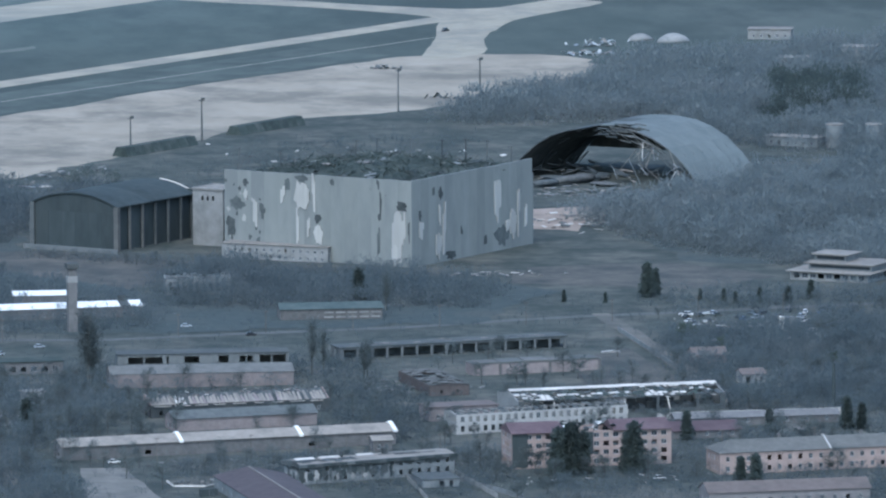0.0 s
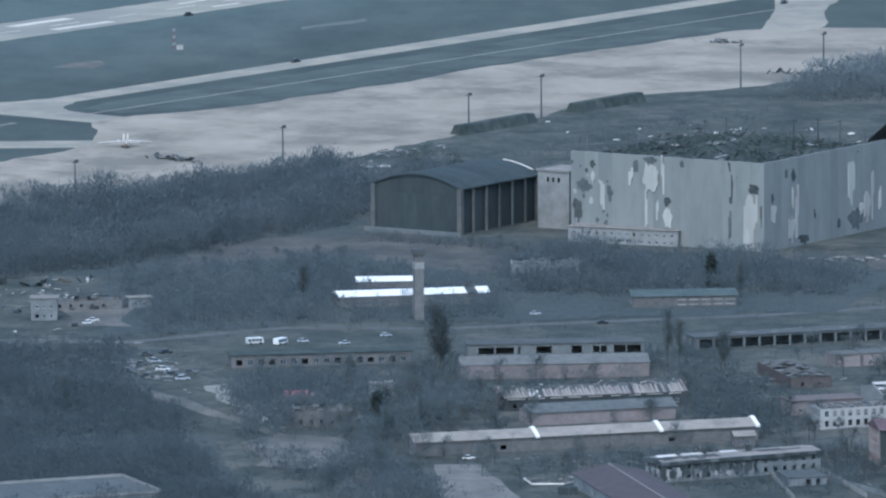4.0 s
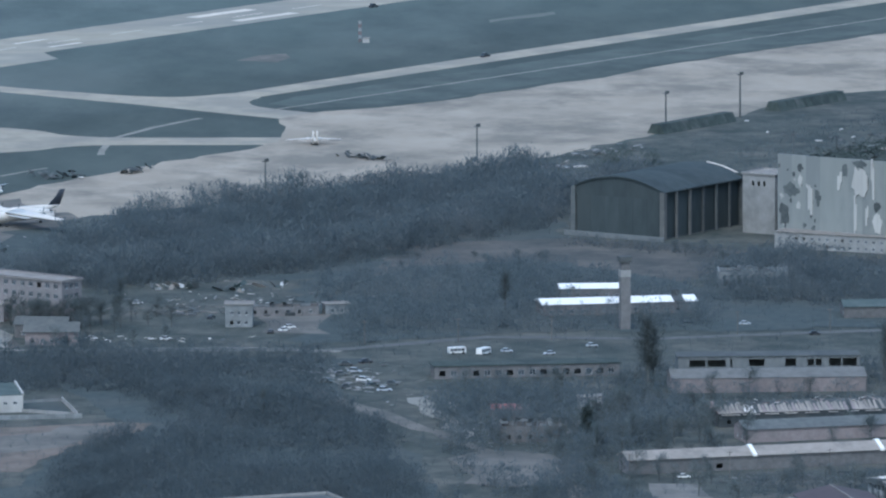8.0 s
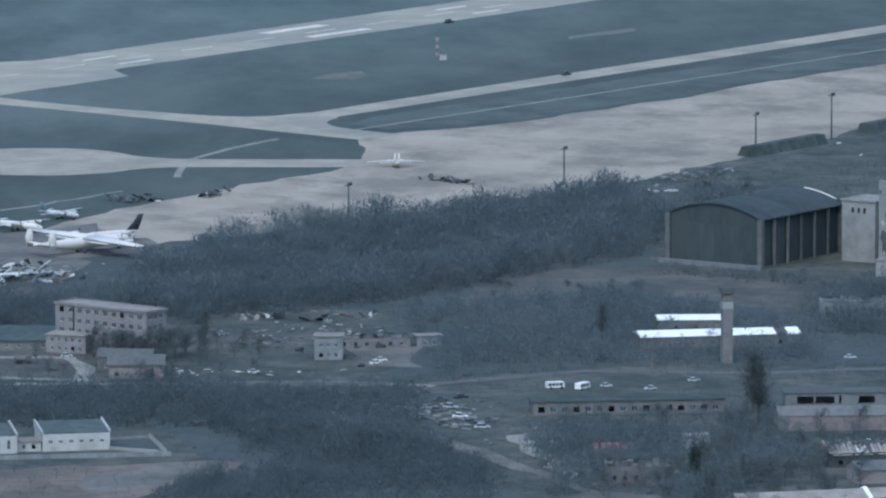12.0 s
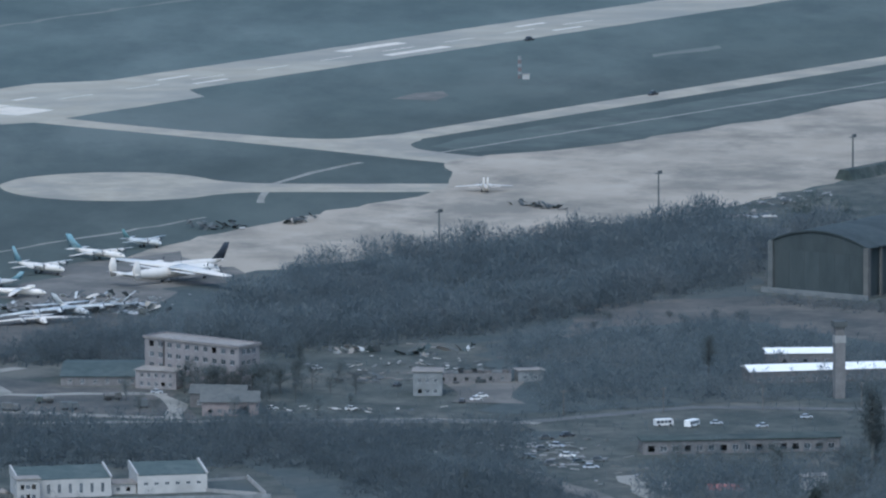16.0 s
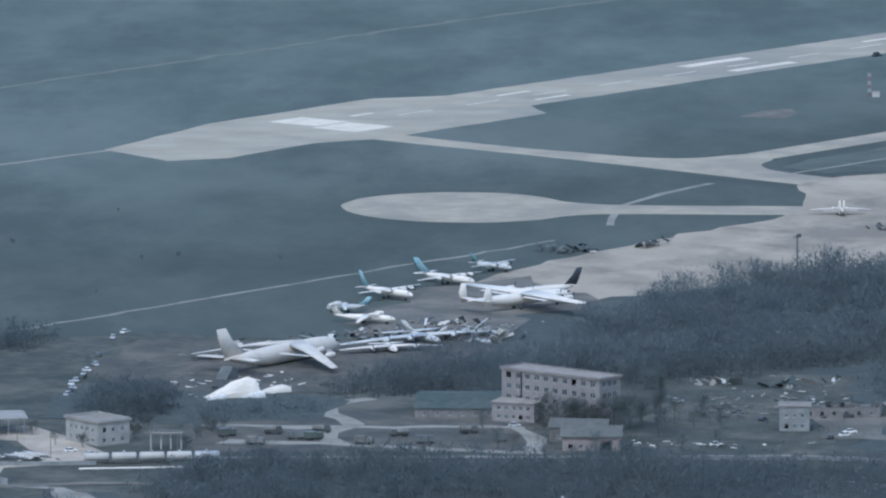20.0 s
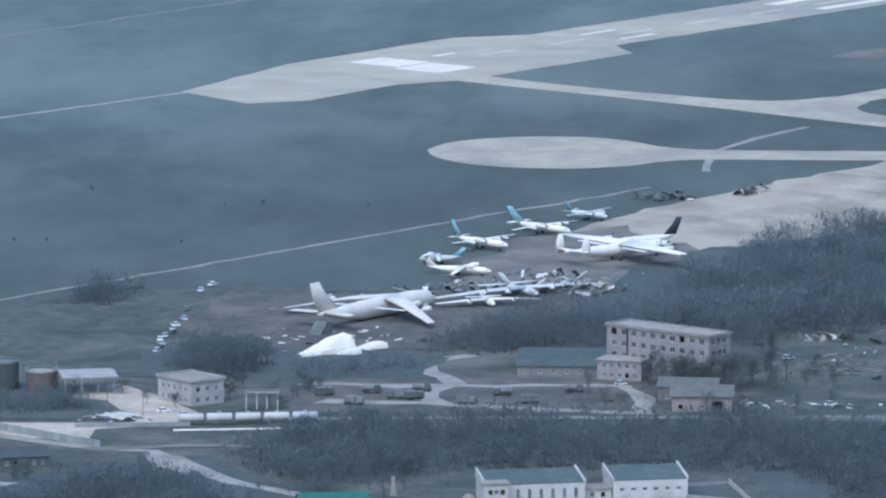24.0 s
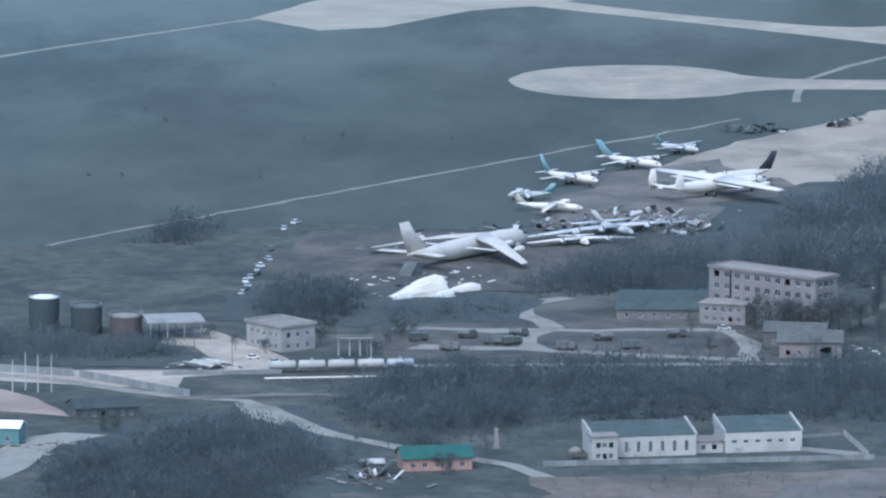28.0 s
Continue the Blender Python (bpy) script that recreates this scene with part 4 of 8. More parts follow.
# the older barrel-roofed hangar
old = thing("barrel_hangar", 203.5, 3397, -35.3, "old hangar with barrel roof and dark open sides on columns", "hangar")
OL, OW, OH, OR = 42, 58, 18.9, 5.2
outer, inner = [], []
for i in range(13):
    a = -1 + 2 * i / 12
    outer.append((a * (OL / 2 + 0.8), OH + OR * (1 - a * a)))
    inner.append((a * (OL / 2 + 0.8), OH + OR * (1 - a * a) - 0.5))
for j in range(7):
    bm = bmesh.new()
    y0, y1 = -OW / 2 - 0.8 + (OW + 1.6) * j / 7, -OW / 2 - 0.8 + (OW + 1.6) * (j + 1) / 7
    for i in range(12):
        vs = [bm.verts.new(p) for p in ((outer[i][0], y0, outer[i][1]), (outer[i + 1][0], y0, outer[i + 1][1]), (outer[i + 1][0], y1 - 0.06, outer[i + 1][1]), (outer[i][0], y1 - 0.06, outer[i][1]), (inner[i][0], y0, inner[i][1]), (inner[i + 1][0], y0, inner[i + 1][1]), (inner[i + 1][0], y1 - 0.06, inner[i + 1][1]), (inner[i][0], y1 - 0.06, inner[i][1]))]
        for f in ((0, 1, 2, 3), (7, 6, 5, 4), (4, 5, 1, 0), (6, 7, 3, 2)):
            bm.faces.new([vs[q] for q in f])
    bmesh.ops.remove_doubles(bm, verts=bm.verts[:], dist=0.01)
    part("roof_section", bm, DARKSHEET, old)
bm = bmesh.new()
for i in range(7, 12):
    beam(bm, (outer[i][0], OW / 2 + 0.6, outer[i][1] + 0.15), (outer[i + 1][0], OW / 2 + 0.6, outer[i + 1][1] + 0.15), 0.4, None, 4)
part("verge_strip", bm, PALEMETAL, old, "pale metal verge strip")
for x in (-OL / 2, OL / 2):
    for i in range(7):
        bm = bmesh.new()
        y = -OW / 2 + OW * i / 6
        w = 1.0 if i in (0, 6) else 0.45
        box(bm, x - w, x + w, y - w, y + w, 0, OH)
        part("column", bm, LIGHTSLATE if i < 3 and x > 0 else GREYROOF, old)
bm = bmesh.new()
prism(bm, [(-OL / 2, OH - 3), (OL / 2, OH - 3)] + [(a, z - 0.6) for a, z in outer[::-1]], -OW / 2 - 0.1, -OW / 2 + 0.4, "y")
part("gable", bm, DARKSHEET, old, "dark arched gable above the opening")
# dark sheets behind the columns stand in for the shaded interior
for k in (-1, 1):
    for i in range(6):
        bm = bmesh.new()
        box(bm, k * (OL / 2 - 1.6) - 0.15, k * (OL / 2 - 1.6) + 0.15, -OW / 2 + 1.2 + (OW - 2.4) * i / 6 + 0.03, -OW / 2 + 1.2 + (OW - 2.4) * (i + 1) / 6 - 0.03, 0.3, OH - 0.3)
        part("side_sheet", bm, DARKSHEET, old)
bm = bmesh.new()
box(bm, -OL / 2, OL / 2, OW / 2 - 0.5, OW / 2, 0, OH + 2)
part("back_wall", bm, DARKSHEET, old)
# floor coloured dark so the hangar's inside looks shaded
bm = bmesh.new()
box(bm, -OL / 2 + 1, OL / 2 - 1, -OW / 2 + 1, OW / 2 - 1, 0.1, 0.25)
part("floor", bm, SOOTSHADE, old)
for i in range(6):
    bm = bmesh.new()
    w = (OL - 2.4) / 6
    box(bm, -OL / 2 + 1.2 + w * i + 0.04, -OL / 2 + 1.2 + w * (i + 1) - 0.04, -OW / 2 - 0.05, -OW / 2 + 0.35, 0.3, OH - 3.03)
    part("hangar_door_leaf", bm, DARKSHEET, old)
bm = bmesh.new()
box(bm, -OL / 2 - 1, OL / 2 + 4, -OW / 2 - 6, -OW / 2 - 5.4, 0, 2.0)
tagged(part("low_wall", bm, DULLWALL, None, "low grey wall in front of the hangar"), category="wall").matrix_basis = pose(203.5, 3397, 0, 0, 0, -35.3)
house("stair_tower", "tall pale stair tower between the hangars", 247, 3387, -35.3, 15, 16, 23.5, PALEWALL, "flat", PALEROOF, rows=1, bays=3, side=3, win=(1.1, 2.0), storey=3.5, sill=19, keep=0.0, parapet=0.4, margin=3.5)
house("office_annex", "low pale two-storey annex with small windows", 270, 3330, -27, 48, 10, 6.4, GREYWALL, "flat", PALEROOF, rows=2, bays=14, side=3, win=(1.2, 1.2), storey=2.8, sill=0.9, frontmat=PALEWALL)

# the great arched hangar, half collapsed
arch = thing("arched_hangar", 439.5, 3619, -32.8, "huge arched hangar, half its grey roof collapsed onto bare trusses", "hangar")
AW, AD, AR = 93, 64, 23.9


def arc(a, drop=0.0):
    """A place on the arch: a runs from -1 (one foot) over 0 (crown) to 1."""
    return (a * AW / 2, (AR - drop) * (1 - abs(a) ** 2.6))


r = random.Random(5)
for j in range(8):
    y0, y1 = -AD / 2 + AD * j / 8, -AD / 2 + AD * (j + 1) / 8
    first = 0.0 if j < 6 else -0.17
    n = 12
    for i in range(n):
        a0, a1 = -1 + 2 * i / n, -1 + 2 * (i + 1) / n
        # left panels' dark colour also holds the shade under the roof
        burnt = a0 < first - (r.random() < 0.3) * 0.17
        if j == 0 and a0 > 0.2 or j < 2 and -0.2 < a0 < 0.2 or j == 2 and -0.1 < a0 < 0.1:
            continue
        bm = bmesh.new()
        (xa, za), (xb, zb) = arc(a0), arc(a1)
        vs = [bm.verts.new(p) for p in ((xa, y0, za), (xb, y0, zb), (xb, y1, zb), (xa, y1, za), (xa, y0, za + 0.5), (xb, y0, zb + 0.5), (xb, y1, zb + 0.5), (xa, y1, za + 0.5))]
        for f in ((3, 2, 1, 0), (4, 5, 6, 7), (0, 1, 5, 4), (1, 2, 6, 5), (2, 3, 7, 6), (3, 0, 4, 7)):
            bm.faces.new([vs[q] for q in f])
        part("roof_panel", bm, CHAR if burnt else ARCHROOF, arch, "charred roof panel, coloured dark for its shaded underside" if burnt else "")
for j in range(9):
    y = -AD / 2 + AD * j / 8
    for i in range(16):
        a0, a1 = -1 + 2 * i / 16, -1 + 2 * (i + 1) / 16
        if a1 < 0.1 and (j < 2 or r.random() < 0.6):
            continue
        bm = bmesh.new()
        (xa, za), (xb, zb) = arc(a0), arc(a1)
        (xc, zc), (xd, zd) = arc(a0, 2.6), arc(a1, 2.6)
        w = r.uniform(-1.5, 1.5) if j < 4 and a1 < 0.4 else 0
        beam(bm, (xa, y, za + w), (xb, y, zb + w), 0.28, None, 4)
        beam(bm, (xc * 0.96, y, zc + w), (xd * 0.96, y, zd + w), 0.25, None, 4)
        beam(bm, (xa, y, za + w), (xd * 0.96, y, zd + w), 0.16, None, 4)
        part("truss_segment", bm, SLATEROOF if a0 > 0.1 else CHAR, arch)
# the wall's dark grey stands in for shadow inside the arch
bm = bmesh.new()
prism(bm, [(-AW * 0.42, 8.5), (AW * 0.39, 8.5)] + [arc(0.78 - 1.62 * i / 12, 0.8) for i in range(13)], AD / 2 - 0.6, AD / 2, "y")
part("end_wall", bm, GREYROOF, arch, "end wall of the arch, coloured dark for the shadow inside")
for k in range(60):
    bm = bmesh.new()
    x, y = r.uniform(-AW / 2, 16), r.uniform(-AD / 2 - 4, 10)
    w = r.uniform(0.8, 4)
    box(bm, -w, w, -r.uniform(0.3, 1.6), 0.6, 0, 0.2, pose(x, y, r.uniform(0.3, 5.5), r.uniform(-30, 30), r.uniform(-25, 25), r.uniform(-40, 40)))
    part("fallen_sheet", bm, r.choice((PALEROOF, RUST, SLATEROOF, CHAR, CHAR, CHAR)), arch)
for k in range(24):
    bm = bmesh.new()
    a = r.uniform(0.45, 0.95)
    x, z = arc(a, 1.0)
    y = -AD / 2 + r.uniform(-2.5, 3)
    beam(bm, (x, y, max(0.4, z)), (x + r.uniform(-7, 3), y + r.uniform(-3, 2), max(0.3, z - r.uniform(1, 9))), r.uniform(0.1, 0.24), None, 4)
    part("hanging_strut", bm, r.choice((PALEMETAL, PALEROOF, STEEL, RUST)), arch)
for k in range(14):
    bm = bmesh.new()
    x, y = r.uniform(6, 36), r.uniform(-AD / 2 - 3, -AD / 2 + 16)
    beam(bm, (x, y, r.uniform(6, 16)), (x + r.uniform(-9, 9), y + r.uniform(-4, 4), r.uniform(0.5, 8)), 0.13, None, 4)
    part("broken_strut", bm, r.choice((PALEROOF, RUST, STEEL)), arch)
wreck = thing("giant_aircraft_wreck", 412, 3590, 40, "burnt grey wreck of a giant aircraft under the arch", "aircraft wreck")
for x, y, z, l, w, h, mt in ((0, 0, 2.5, 11, 2.6, 2.6, RUST), (14, 2, 2.0, 9, 2.6, 2.6, CHAR), (-16, 1, 2.0, 8, 2.4, 2.2, CHAR), (4, -14, 1.2, 4, 8, 0.4, RUST), (6, 16, 1.5, 5, 11, 0.5, CHAR)):
    bm = bmesh.new()
    rings = []
    for i in range(7):
        t = -1 + i / 3
        k = 1 - 0.35 * abs(t) ** 2
        rings.append([(x + t * l / 1, y + w * k * math.cos(a) + 0.4 * noise.noise((t * 2, a, x)), z + h * 0.7 * k * math.sin(a)) for a in [6.2832 * q / 10 for q in range(10)]])
    loft(bm, rings)
    part("fuselage_piece" if w < 5 else "wing_piece", bm, mt, wreck)

# depot and workshops between hangars and town
wd = house("white_roofed_depot", "long depot with bright white metal roof", 178, 3152, 9.5, 58, 14, 4.5, BRICKWALL, "gable", WHITEROOF, 1.35, bays=14, side=3, gable=WHITEWALL)
house("white_roofed_depot", "short depot with bright white metal roof", 170, 3192, 2, 24, 12, 4.5, BRICKWALL, "gable", WHITEROOF, 1.1, bays=6, side=3, gable=WHITEWALL)
bm = bmesh.new()
prism(bm, [(-7.6, 4.5), (0, 5.95), (0, 6.25), (-7.6, 4.8)], 20.5, 24.5)
part("burnt_bay", bm, CHAR, wd, "charred gap in the white roof")
bm = bmesh.new()
box(bm, 21, 23.6, -1.2, 1.2, 6.0, 8.0)
part("roof_vent", bm, CHAR, wd)
tower = thing("brick_tower", 179.5, 3106, 12, "square dark brick tower with a pale band and wider cap", "tower")
for z0, z1, w, mt, nm in ((0, 19.5, 1.75, BRICKWALL, "shaft"), (19.5, 22, 1.9, PALEWALL, "band"), (22, 25, 1.6, BRICKWALL, "neck"), (25, 27, 2.3, GREYROOF, "cap")):
    bm = bmesh.new()
    box(bm, -w, w, -w, w, z0, z1)
    part(nm, bm, mt, tower)
tw = house("teal_roofed_workshop", "low workshop with dull teal metal roof and white window band", 281, 3140, 3, 40, 15, 4.4, BRICKWALL, "gable", TEALROOF, 1.6, bays=0, side=3, win=(1.9, 1.6), keep=1.0)
for k in range(5):
    for z in (0.9, 2.7):
        bm = bmesh.new()
        box(bm, -1.8, 1.8, -0.12, 0.02, z, z + 0.5, pose(-1 + k * 4.6, -7.5, 0))
        part("window_strip", bm, PALEWALL, tw, "white-painted window strip")
house("column_building", "grey ruined building with pale columns", 232, 3222, 1, 26, 12, 6.5, GREYWALL, "burnt", GREYROOF, 1.4, rows=1, bays=9, win=(1.8, 4.4), keep=0.1, cover=0.5, seed=4)
house("long_garage", "long garage with pinkish front wall and grey lean-to roof", 223.5, 2953, 2.5, 68, 20, 5.2, PINKWALL, "gable", LIGHTSLATE, 1.9, bays=0, side=2, over=0.3)
house("garage_loft", "grey upper hall with large dark window openings", 225, 2975, 2, 64, 12, 9, DULLWALL, "flat", GREYROOF, bays=0, side=2, over=0.4, gaps=((-28, -22.3, 5.5, 8.0), (-21.7, -15.2, 5.5, 8.0), (-13.6, -12.8, 5.5, 8.1), (-7, -1.5, 5.6, 8.1), (5.8, 9.6, 5.5, 8.2), (13.6, 16.0, 5.6, 8.0), (16.4, 18.6, 5.6, 8.0), (21.2, 25.5, 5.4, 8.2), (25.9, 31, 5.4, 8.2)))
house("burnt_storehouse", "storehouse with charred roof, loose white and reddish sheets", 233, 2876, 11, 66, 20, 4.8, BRICKWALL, "burnt", PINKROOF, 3.0, bays=12, side=2, keep=0.3, cover=0.8, seed=11, gable=ORANGEWALL, eave=PALEMETAL, frontmat=CHAR)
house("pink_storehouse", "pinkish storehouse with grey-green roof", 234, 2837, 14, 53, 13, 4.6, PINKWALL, "gable", GREYROOF, 2.2, bays=0, side=2)
long_store = house("long_store", "very long low store with pale roof and white fire walls", 226, 2776, 14, 122, 12, 5.0, BEIGEWALL, "gable", DUSTROOF, 2.0, bays=2, side=1, win=(2.2, 1.6), keep=0.0, over=0.7, frontmat=BRICKWALL)
for x in (-18, 26, 60.6):
    bm = bmesh.new()
    prism(bm, [(-7.0, 4.6), (7.0, 4.6), (7.0, 5.4), (0, 7.7), (-7.0, 5.4)], x - 0.7, x + 0.7)
    part("fire_wall", bm, WHITEROOF, long_store)
b12 = house("burnt_barracks", "gutted two-storey barracks, sooty walls and patches of white plaster", 273, 2706, 23, 59, 13, 7.0, GREYWALL, "gable", PALEROOF, 0.7, rows=2, bays=16, side=4, keep=0.05, storey=3.3, win=(1.3, 1.9), frontmat=GREYWALL, over=0.1)
# charred eave boards, sagging between the rafters' ends
for i in range(20):
    x0, z0 = -30.3 + i * 3.03, 6.0 + 0.35 * noise.noise((i * 0.6, 0.3, 4.1))
    bm = bmesh.new()
    box(bm, x0, x0 + 3.01, -7.5, -6.62, z0, 7.12, pose(0, 0, 0, 0, RNG.uniform(-0.15, 0.15), 0))
    part("eave_board", bm, (CHAR, DARKSHEET)[i % 2], b12, "charred eave board")
for i in range(5):
    bm = bmesh.new()
    box(bm, -30.4, -29.64, -6.6 + i * 2.64, -3.98 + i * 2.64, 6.1 + RNG.uniform(-0.3, 0.2), 7.3 + 0.28 * (2 - abs(i - 2)))
    part("eave_board", bm, CHAR, b12, "charred eave board")
# burnt-through stretches of the front slope and white sheets along the ridge
for k in range(13):
    x, y, w = -28.5 + k * 1.7 + RNG.uniform(-0.4, 0.4), RNG.uniform(-4.6, -2.2), RNG.uniform(0.8, 2.0)
    bm = bmesh.new()
    box(bm, -w, w, -RNG.uniform(0.8, 2.0), RNG.uniform(0.8, 2.2), 0, 0.08, pose(x, y, 7.94 + 0.108 * y - 0.7 + 0.02 * k % 0.06 + 0.72, 6.1, 0, RNG.uniform(-14, 14)))
    part("burnt_felt", bm, CHAR, b12, "charred stretch of roof felt")
for x0, x1 in ((-28.5, -21), (-19.2, -11.6), (-5, 1.2)):
    bm = bmesh.new()
    box(bm, x0, x1, -1.3, 1.2, 0, 0.1, pose(0, 0, 8.05, 7, 0, 0))
    part("ridge_sheet", bm, PALEMETAL, b12, "pale sheet along the ridge")
for x0, x1, y in ((3, 17, -1.2), (8, 24, -2.6)):
    bm = bmesh.new()
    box(bm, x0, x1, -0.35, 0.35, 0, 0.1, pose(0, y, 8.0 + 0.108 * y, 6.1, 0, RNG.uniform(-1.5, 1.5)))
    part("roof_tear", bm, CHAR, b12, "long dark tear in the roof felt")
for x, w in ((-21, 0.8), (-11, 0.9), (5.5, 1.6)):
    chimney(b12, x, -0.5, 5, 4.6, w, CHAR)
for k in range(24):
    torn_patch(b12, pose(0, -6.5, 0), -28.8 + k * 1.45 + RNG.uniform(-0.5, 0.5), RNG.uniform(2.6, 4.6), RNG.uniform(1.2, 2.6), RNG.uniform(2.6, 5.6), (SOOTSHADE, CHAR, DARKSHEET)[k % 3], 60 + k, lift=0.03 + 0.02 * (k % 4))
for k in range(15):
    torn_patch(b12, pose(0, -6.5, 0), -29 + k * 4.1 + RNG.uniform(-0.8, 0.8), RNG.uniform(5.2, 5.9), RNG.uniform(3.0, 5.0), RNG.uniform(1.0, 2.2), (SOOTSHADE, CHAR)[k % 2], 160 + k, lift=0.12 + 0.02 * (k % 4))
for x, w, h in ((-27.6, 1.0, 5.6), (-23.4, 2.2, 4.4), (-15.5, 1.0, 3.0), (-9.5, 2.0, 2.4), (-5, 2.2, 2.2)):
    torn_patch(b12, pose(0, -6.5, 0), x, h / 2 + 0.6, w, h, WHITEWALL, 190 + int(h * 10), lift=0.26)
for k in range(6):
    torn_patch(b12, pose(-29.5, 0, 0, 0, 0, -90), -5 + 2.0 * k, RNG.uniform(2.4, 4.2), RNG.uniform(0.8, 1.5), RNG.uniform(3.0, 5.6), (WHITEWALL, CHAR)[k % 2], 210 + k, lift=0.03 + 0.03 * (k % 3))
house("white_roofed_hut", "small hut with a bright pale roof behind the barracks", 280.5, 2771, 10, 7, 6, 4.0, BRICKWALL, "gable", DUSTROOF, 1.2, bays=2, side=1)
mh = house("maroon_roofed_hall", "long hall with dull brown metal roof", 238.8, 2640.7, -79.5, 92, 24, 4.5, GREYWALL, "gable", BROWNROOF, 2.6, bays=12, side=2)
bm = bmesh.new()
box(bm, -46.4, 46.4, -0.25, 0.25, 7.2, 7.4)
part("ridge_cap", bm, PALEROOF, mh)
bays = house("open_bay_garage", "long row of garages with dark open bays", 321, 3031, 17, 92, 11, 4.6, BRICKWALL, "flat", GREYROOF, bays=15, side=1, win=(5.1, 3.7), sill=0.1, keep=0.0, over=0.4, frontmat=DULLWALL)
# dark wall added inside, standing in for the shade in the bays
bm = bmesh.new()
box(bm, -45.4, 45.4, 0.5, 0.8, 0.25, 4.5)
part("inner_wall", bm, CHAR, bays, "added dark wall standing in for shade in the bays")
for k in range(34):
    bm = bmesh.new()
    box(bm, -RNG.uniform(0.5, 2.4), RNG.uniform(0.5, 2.4), -0.5, 0.5, 0, 0.1, pose(RNG.uniform(-44, 44), RNG.uniform(-4.6, 4.6), 4.92, RNG.uniform(-6, 6), RNG.uniform(-4, 4), RNG.uniform(-30, 30)))
    part("loose_sheet", bm, RNG.choice((PALEROOF, LIGHTSLATE, LIGHTSLATE, CHAR)), bays)
lockups = house("row_garages", "row of pinkish lock-up garages with pale flat roofs", 349, 2973, 13.7, 50, 10, 4.2, PINKWALL, "flat", LIGHTSLATE, bays=0, side=0, over=0.2)
# dark strips added in place of the shaded gaps between garages
for i in range(6):
    bm = bmesh.new()
    box(bm, -0.55, 0.55, -0.2, 0.05, 0, 4.15, pose(-24.4 + i * 9.76, -5.06, 0))
    part("pier", bm, BRICKWALL, lockups, "dark strip standing in for a shaded gap")
for i in range(5):
    bm = bmesh.new()
    box(bm, -4.6, 4.6, -5.1, 5.0, 0, 0.25 + 0.12 * (i % 3), pose(-19.52 + i * 9.76, 0, 4.504, 0, RNG.uniform(-0.8, 0.8), 0))
    part("roof_slab", bm, (LIGHTSLATE, SLATEROOF, LIGHTSLATE)[i % 3], lockups)
house("ruined_shed", "ruined dark red brick shed with pale broken roof", 309, 2931, -78, 44, 15, 4, DARKBRICK, "burnt", LIGHTSLATE, 0.5, bays=6, keep=0, cover=0.75, seed=31, win=(1.0, 1.2))
burnt_hall = house("burnt_hall", "large hall with gutted roof and bright loose sheets", 369.8, 2869, 12, 78, 28, 6, PALEWALL, "burnt", PALEMETAL, 2.4, bays=0, side=0, keep=0.1, cover=0.26, seed=27, frontmat=CHAR, gaps=((-37, -21, 0.8, 5.7), (-20, -4, 0.4, 5.7), (-3, 13, 0.4, 5.7), (14, 28, 1.2, 5.7), (29, 37, 2.0, 5.7)))
for i in range(13):
    bm = bmesh.new()
    box(bm, -3.0, 3.02, -RNG.uniform(1.3, 1.8), 1.4, 0, 0.12, pose(-36.1 + i * 6.02, -1.6, 8.5 + RNG.uniform(-0.06, 0.06), 9.7, 0, RNG.uniform(-0.6, 0.6)))
    part("ridge_sheet", bm, PALEMETAL, burnt_hall, "pale sheet along the ridge")
for x, lean in ((-26, 4), (2, -14), (18, -10)):
    bm = bmesh.new()
    box(bm, -0.22, 0.22, -0.1, 0.1, 0, 5.2, pose(x, -14.6, 0.3, -8, lean, 0))
    part("hanging_strip", bm, PALEMETAL, burnt_hall, "pale metal strip hanging from the eave")
house("white_barracks", "gutted white two-storey barracks with rows of dark windows", 339, 2822, 18, 66, 12, 7.2, PALEWALL, "burnt", GREYROOF, 1.0, rows=2, bays=22, side=4, keep=0.05, cover=0.3, seed=23, storey=3.4, win=(1.5, 2.1), frontmat=WHITEWALL)
house("brick_shop", "brick workshop with dull pinkish flat roof", 313, 2850, 14, 26, 12, 5, PINKWALL, "flat", PINKROOF, bays=5, side=2)

# school
school = house("school", "four-storey faded orange school with purple-brown roof, middle burnt out", 350, 2731, 9, 57, 16, 12.6, ORANGEWALL, "none", None, 0, rows=4, bays=16, side=4, win=(2.0, 1.7), storey=3.0, sill=1.2, keep=0.75, category="school")
for x0, x1, cov in ((-28.5, -10, 1), (-10, 8, 0), (8, 28.5, 1)):
    L = x1 - x0
    sub = (x0 + x1) / 2
    if cov:
        bm = bmesh.new()
        prism(bm, [(-8.9, 12.4), (8.9, 12.4), (8.9, 12.6), (0, 15.4), (-8.9, 12.6)], x0 - 0.4, x1)
        part("roof", bm, MAROONROOF, school)
    else:
        for k in range(26):
            bm = bmesh.new()
            box(bm, -1.2, 1.2, -0.8, 0.8, 0, 0.1, pose(RNG.uniform(x0, x1), RNG.uniform(-7, 7), 12.7 + RNG.uniform(0, 1.6), RNG.uniform(-30, 30), RNG.uniform(-30, 30), RNG.uniform(0, 180)))
            part("roof_sheet", bm, RNG.choice((WHITEROOF, CHAR, CHAR)), school)
        bm = bmesh.new()
        box(bm, x0, x1, -7.5, 7.5, 9.4, 9.7)
        part("attic_floor", bm, CHAR, school)
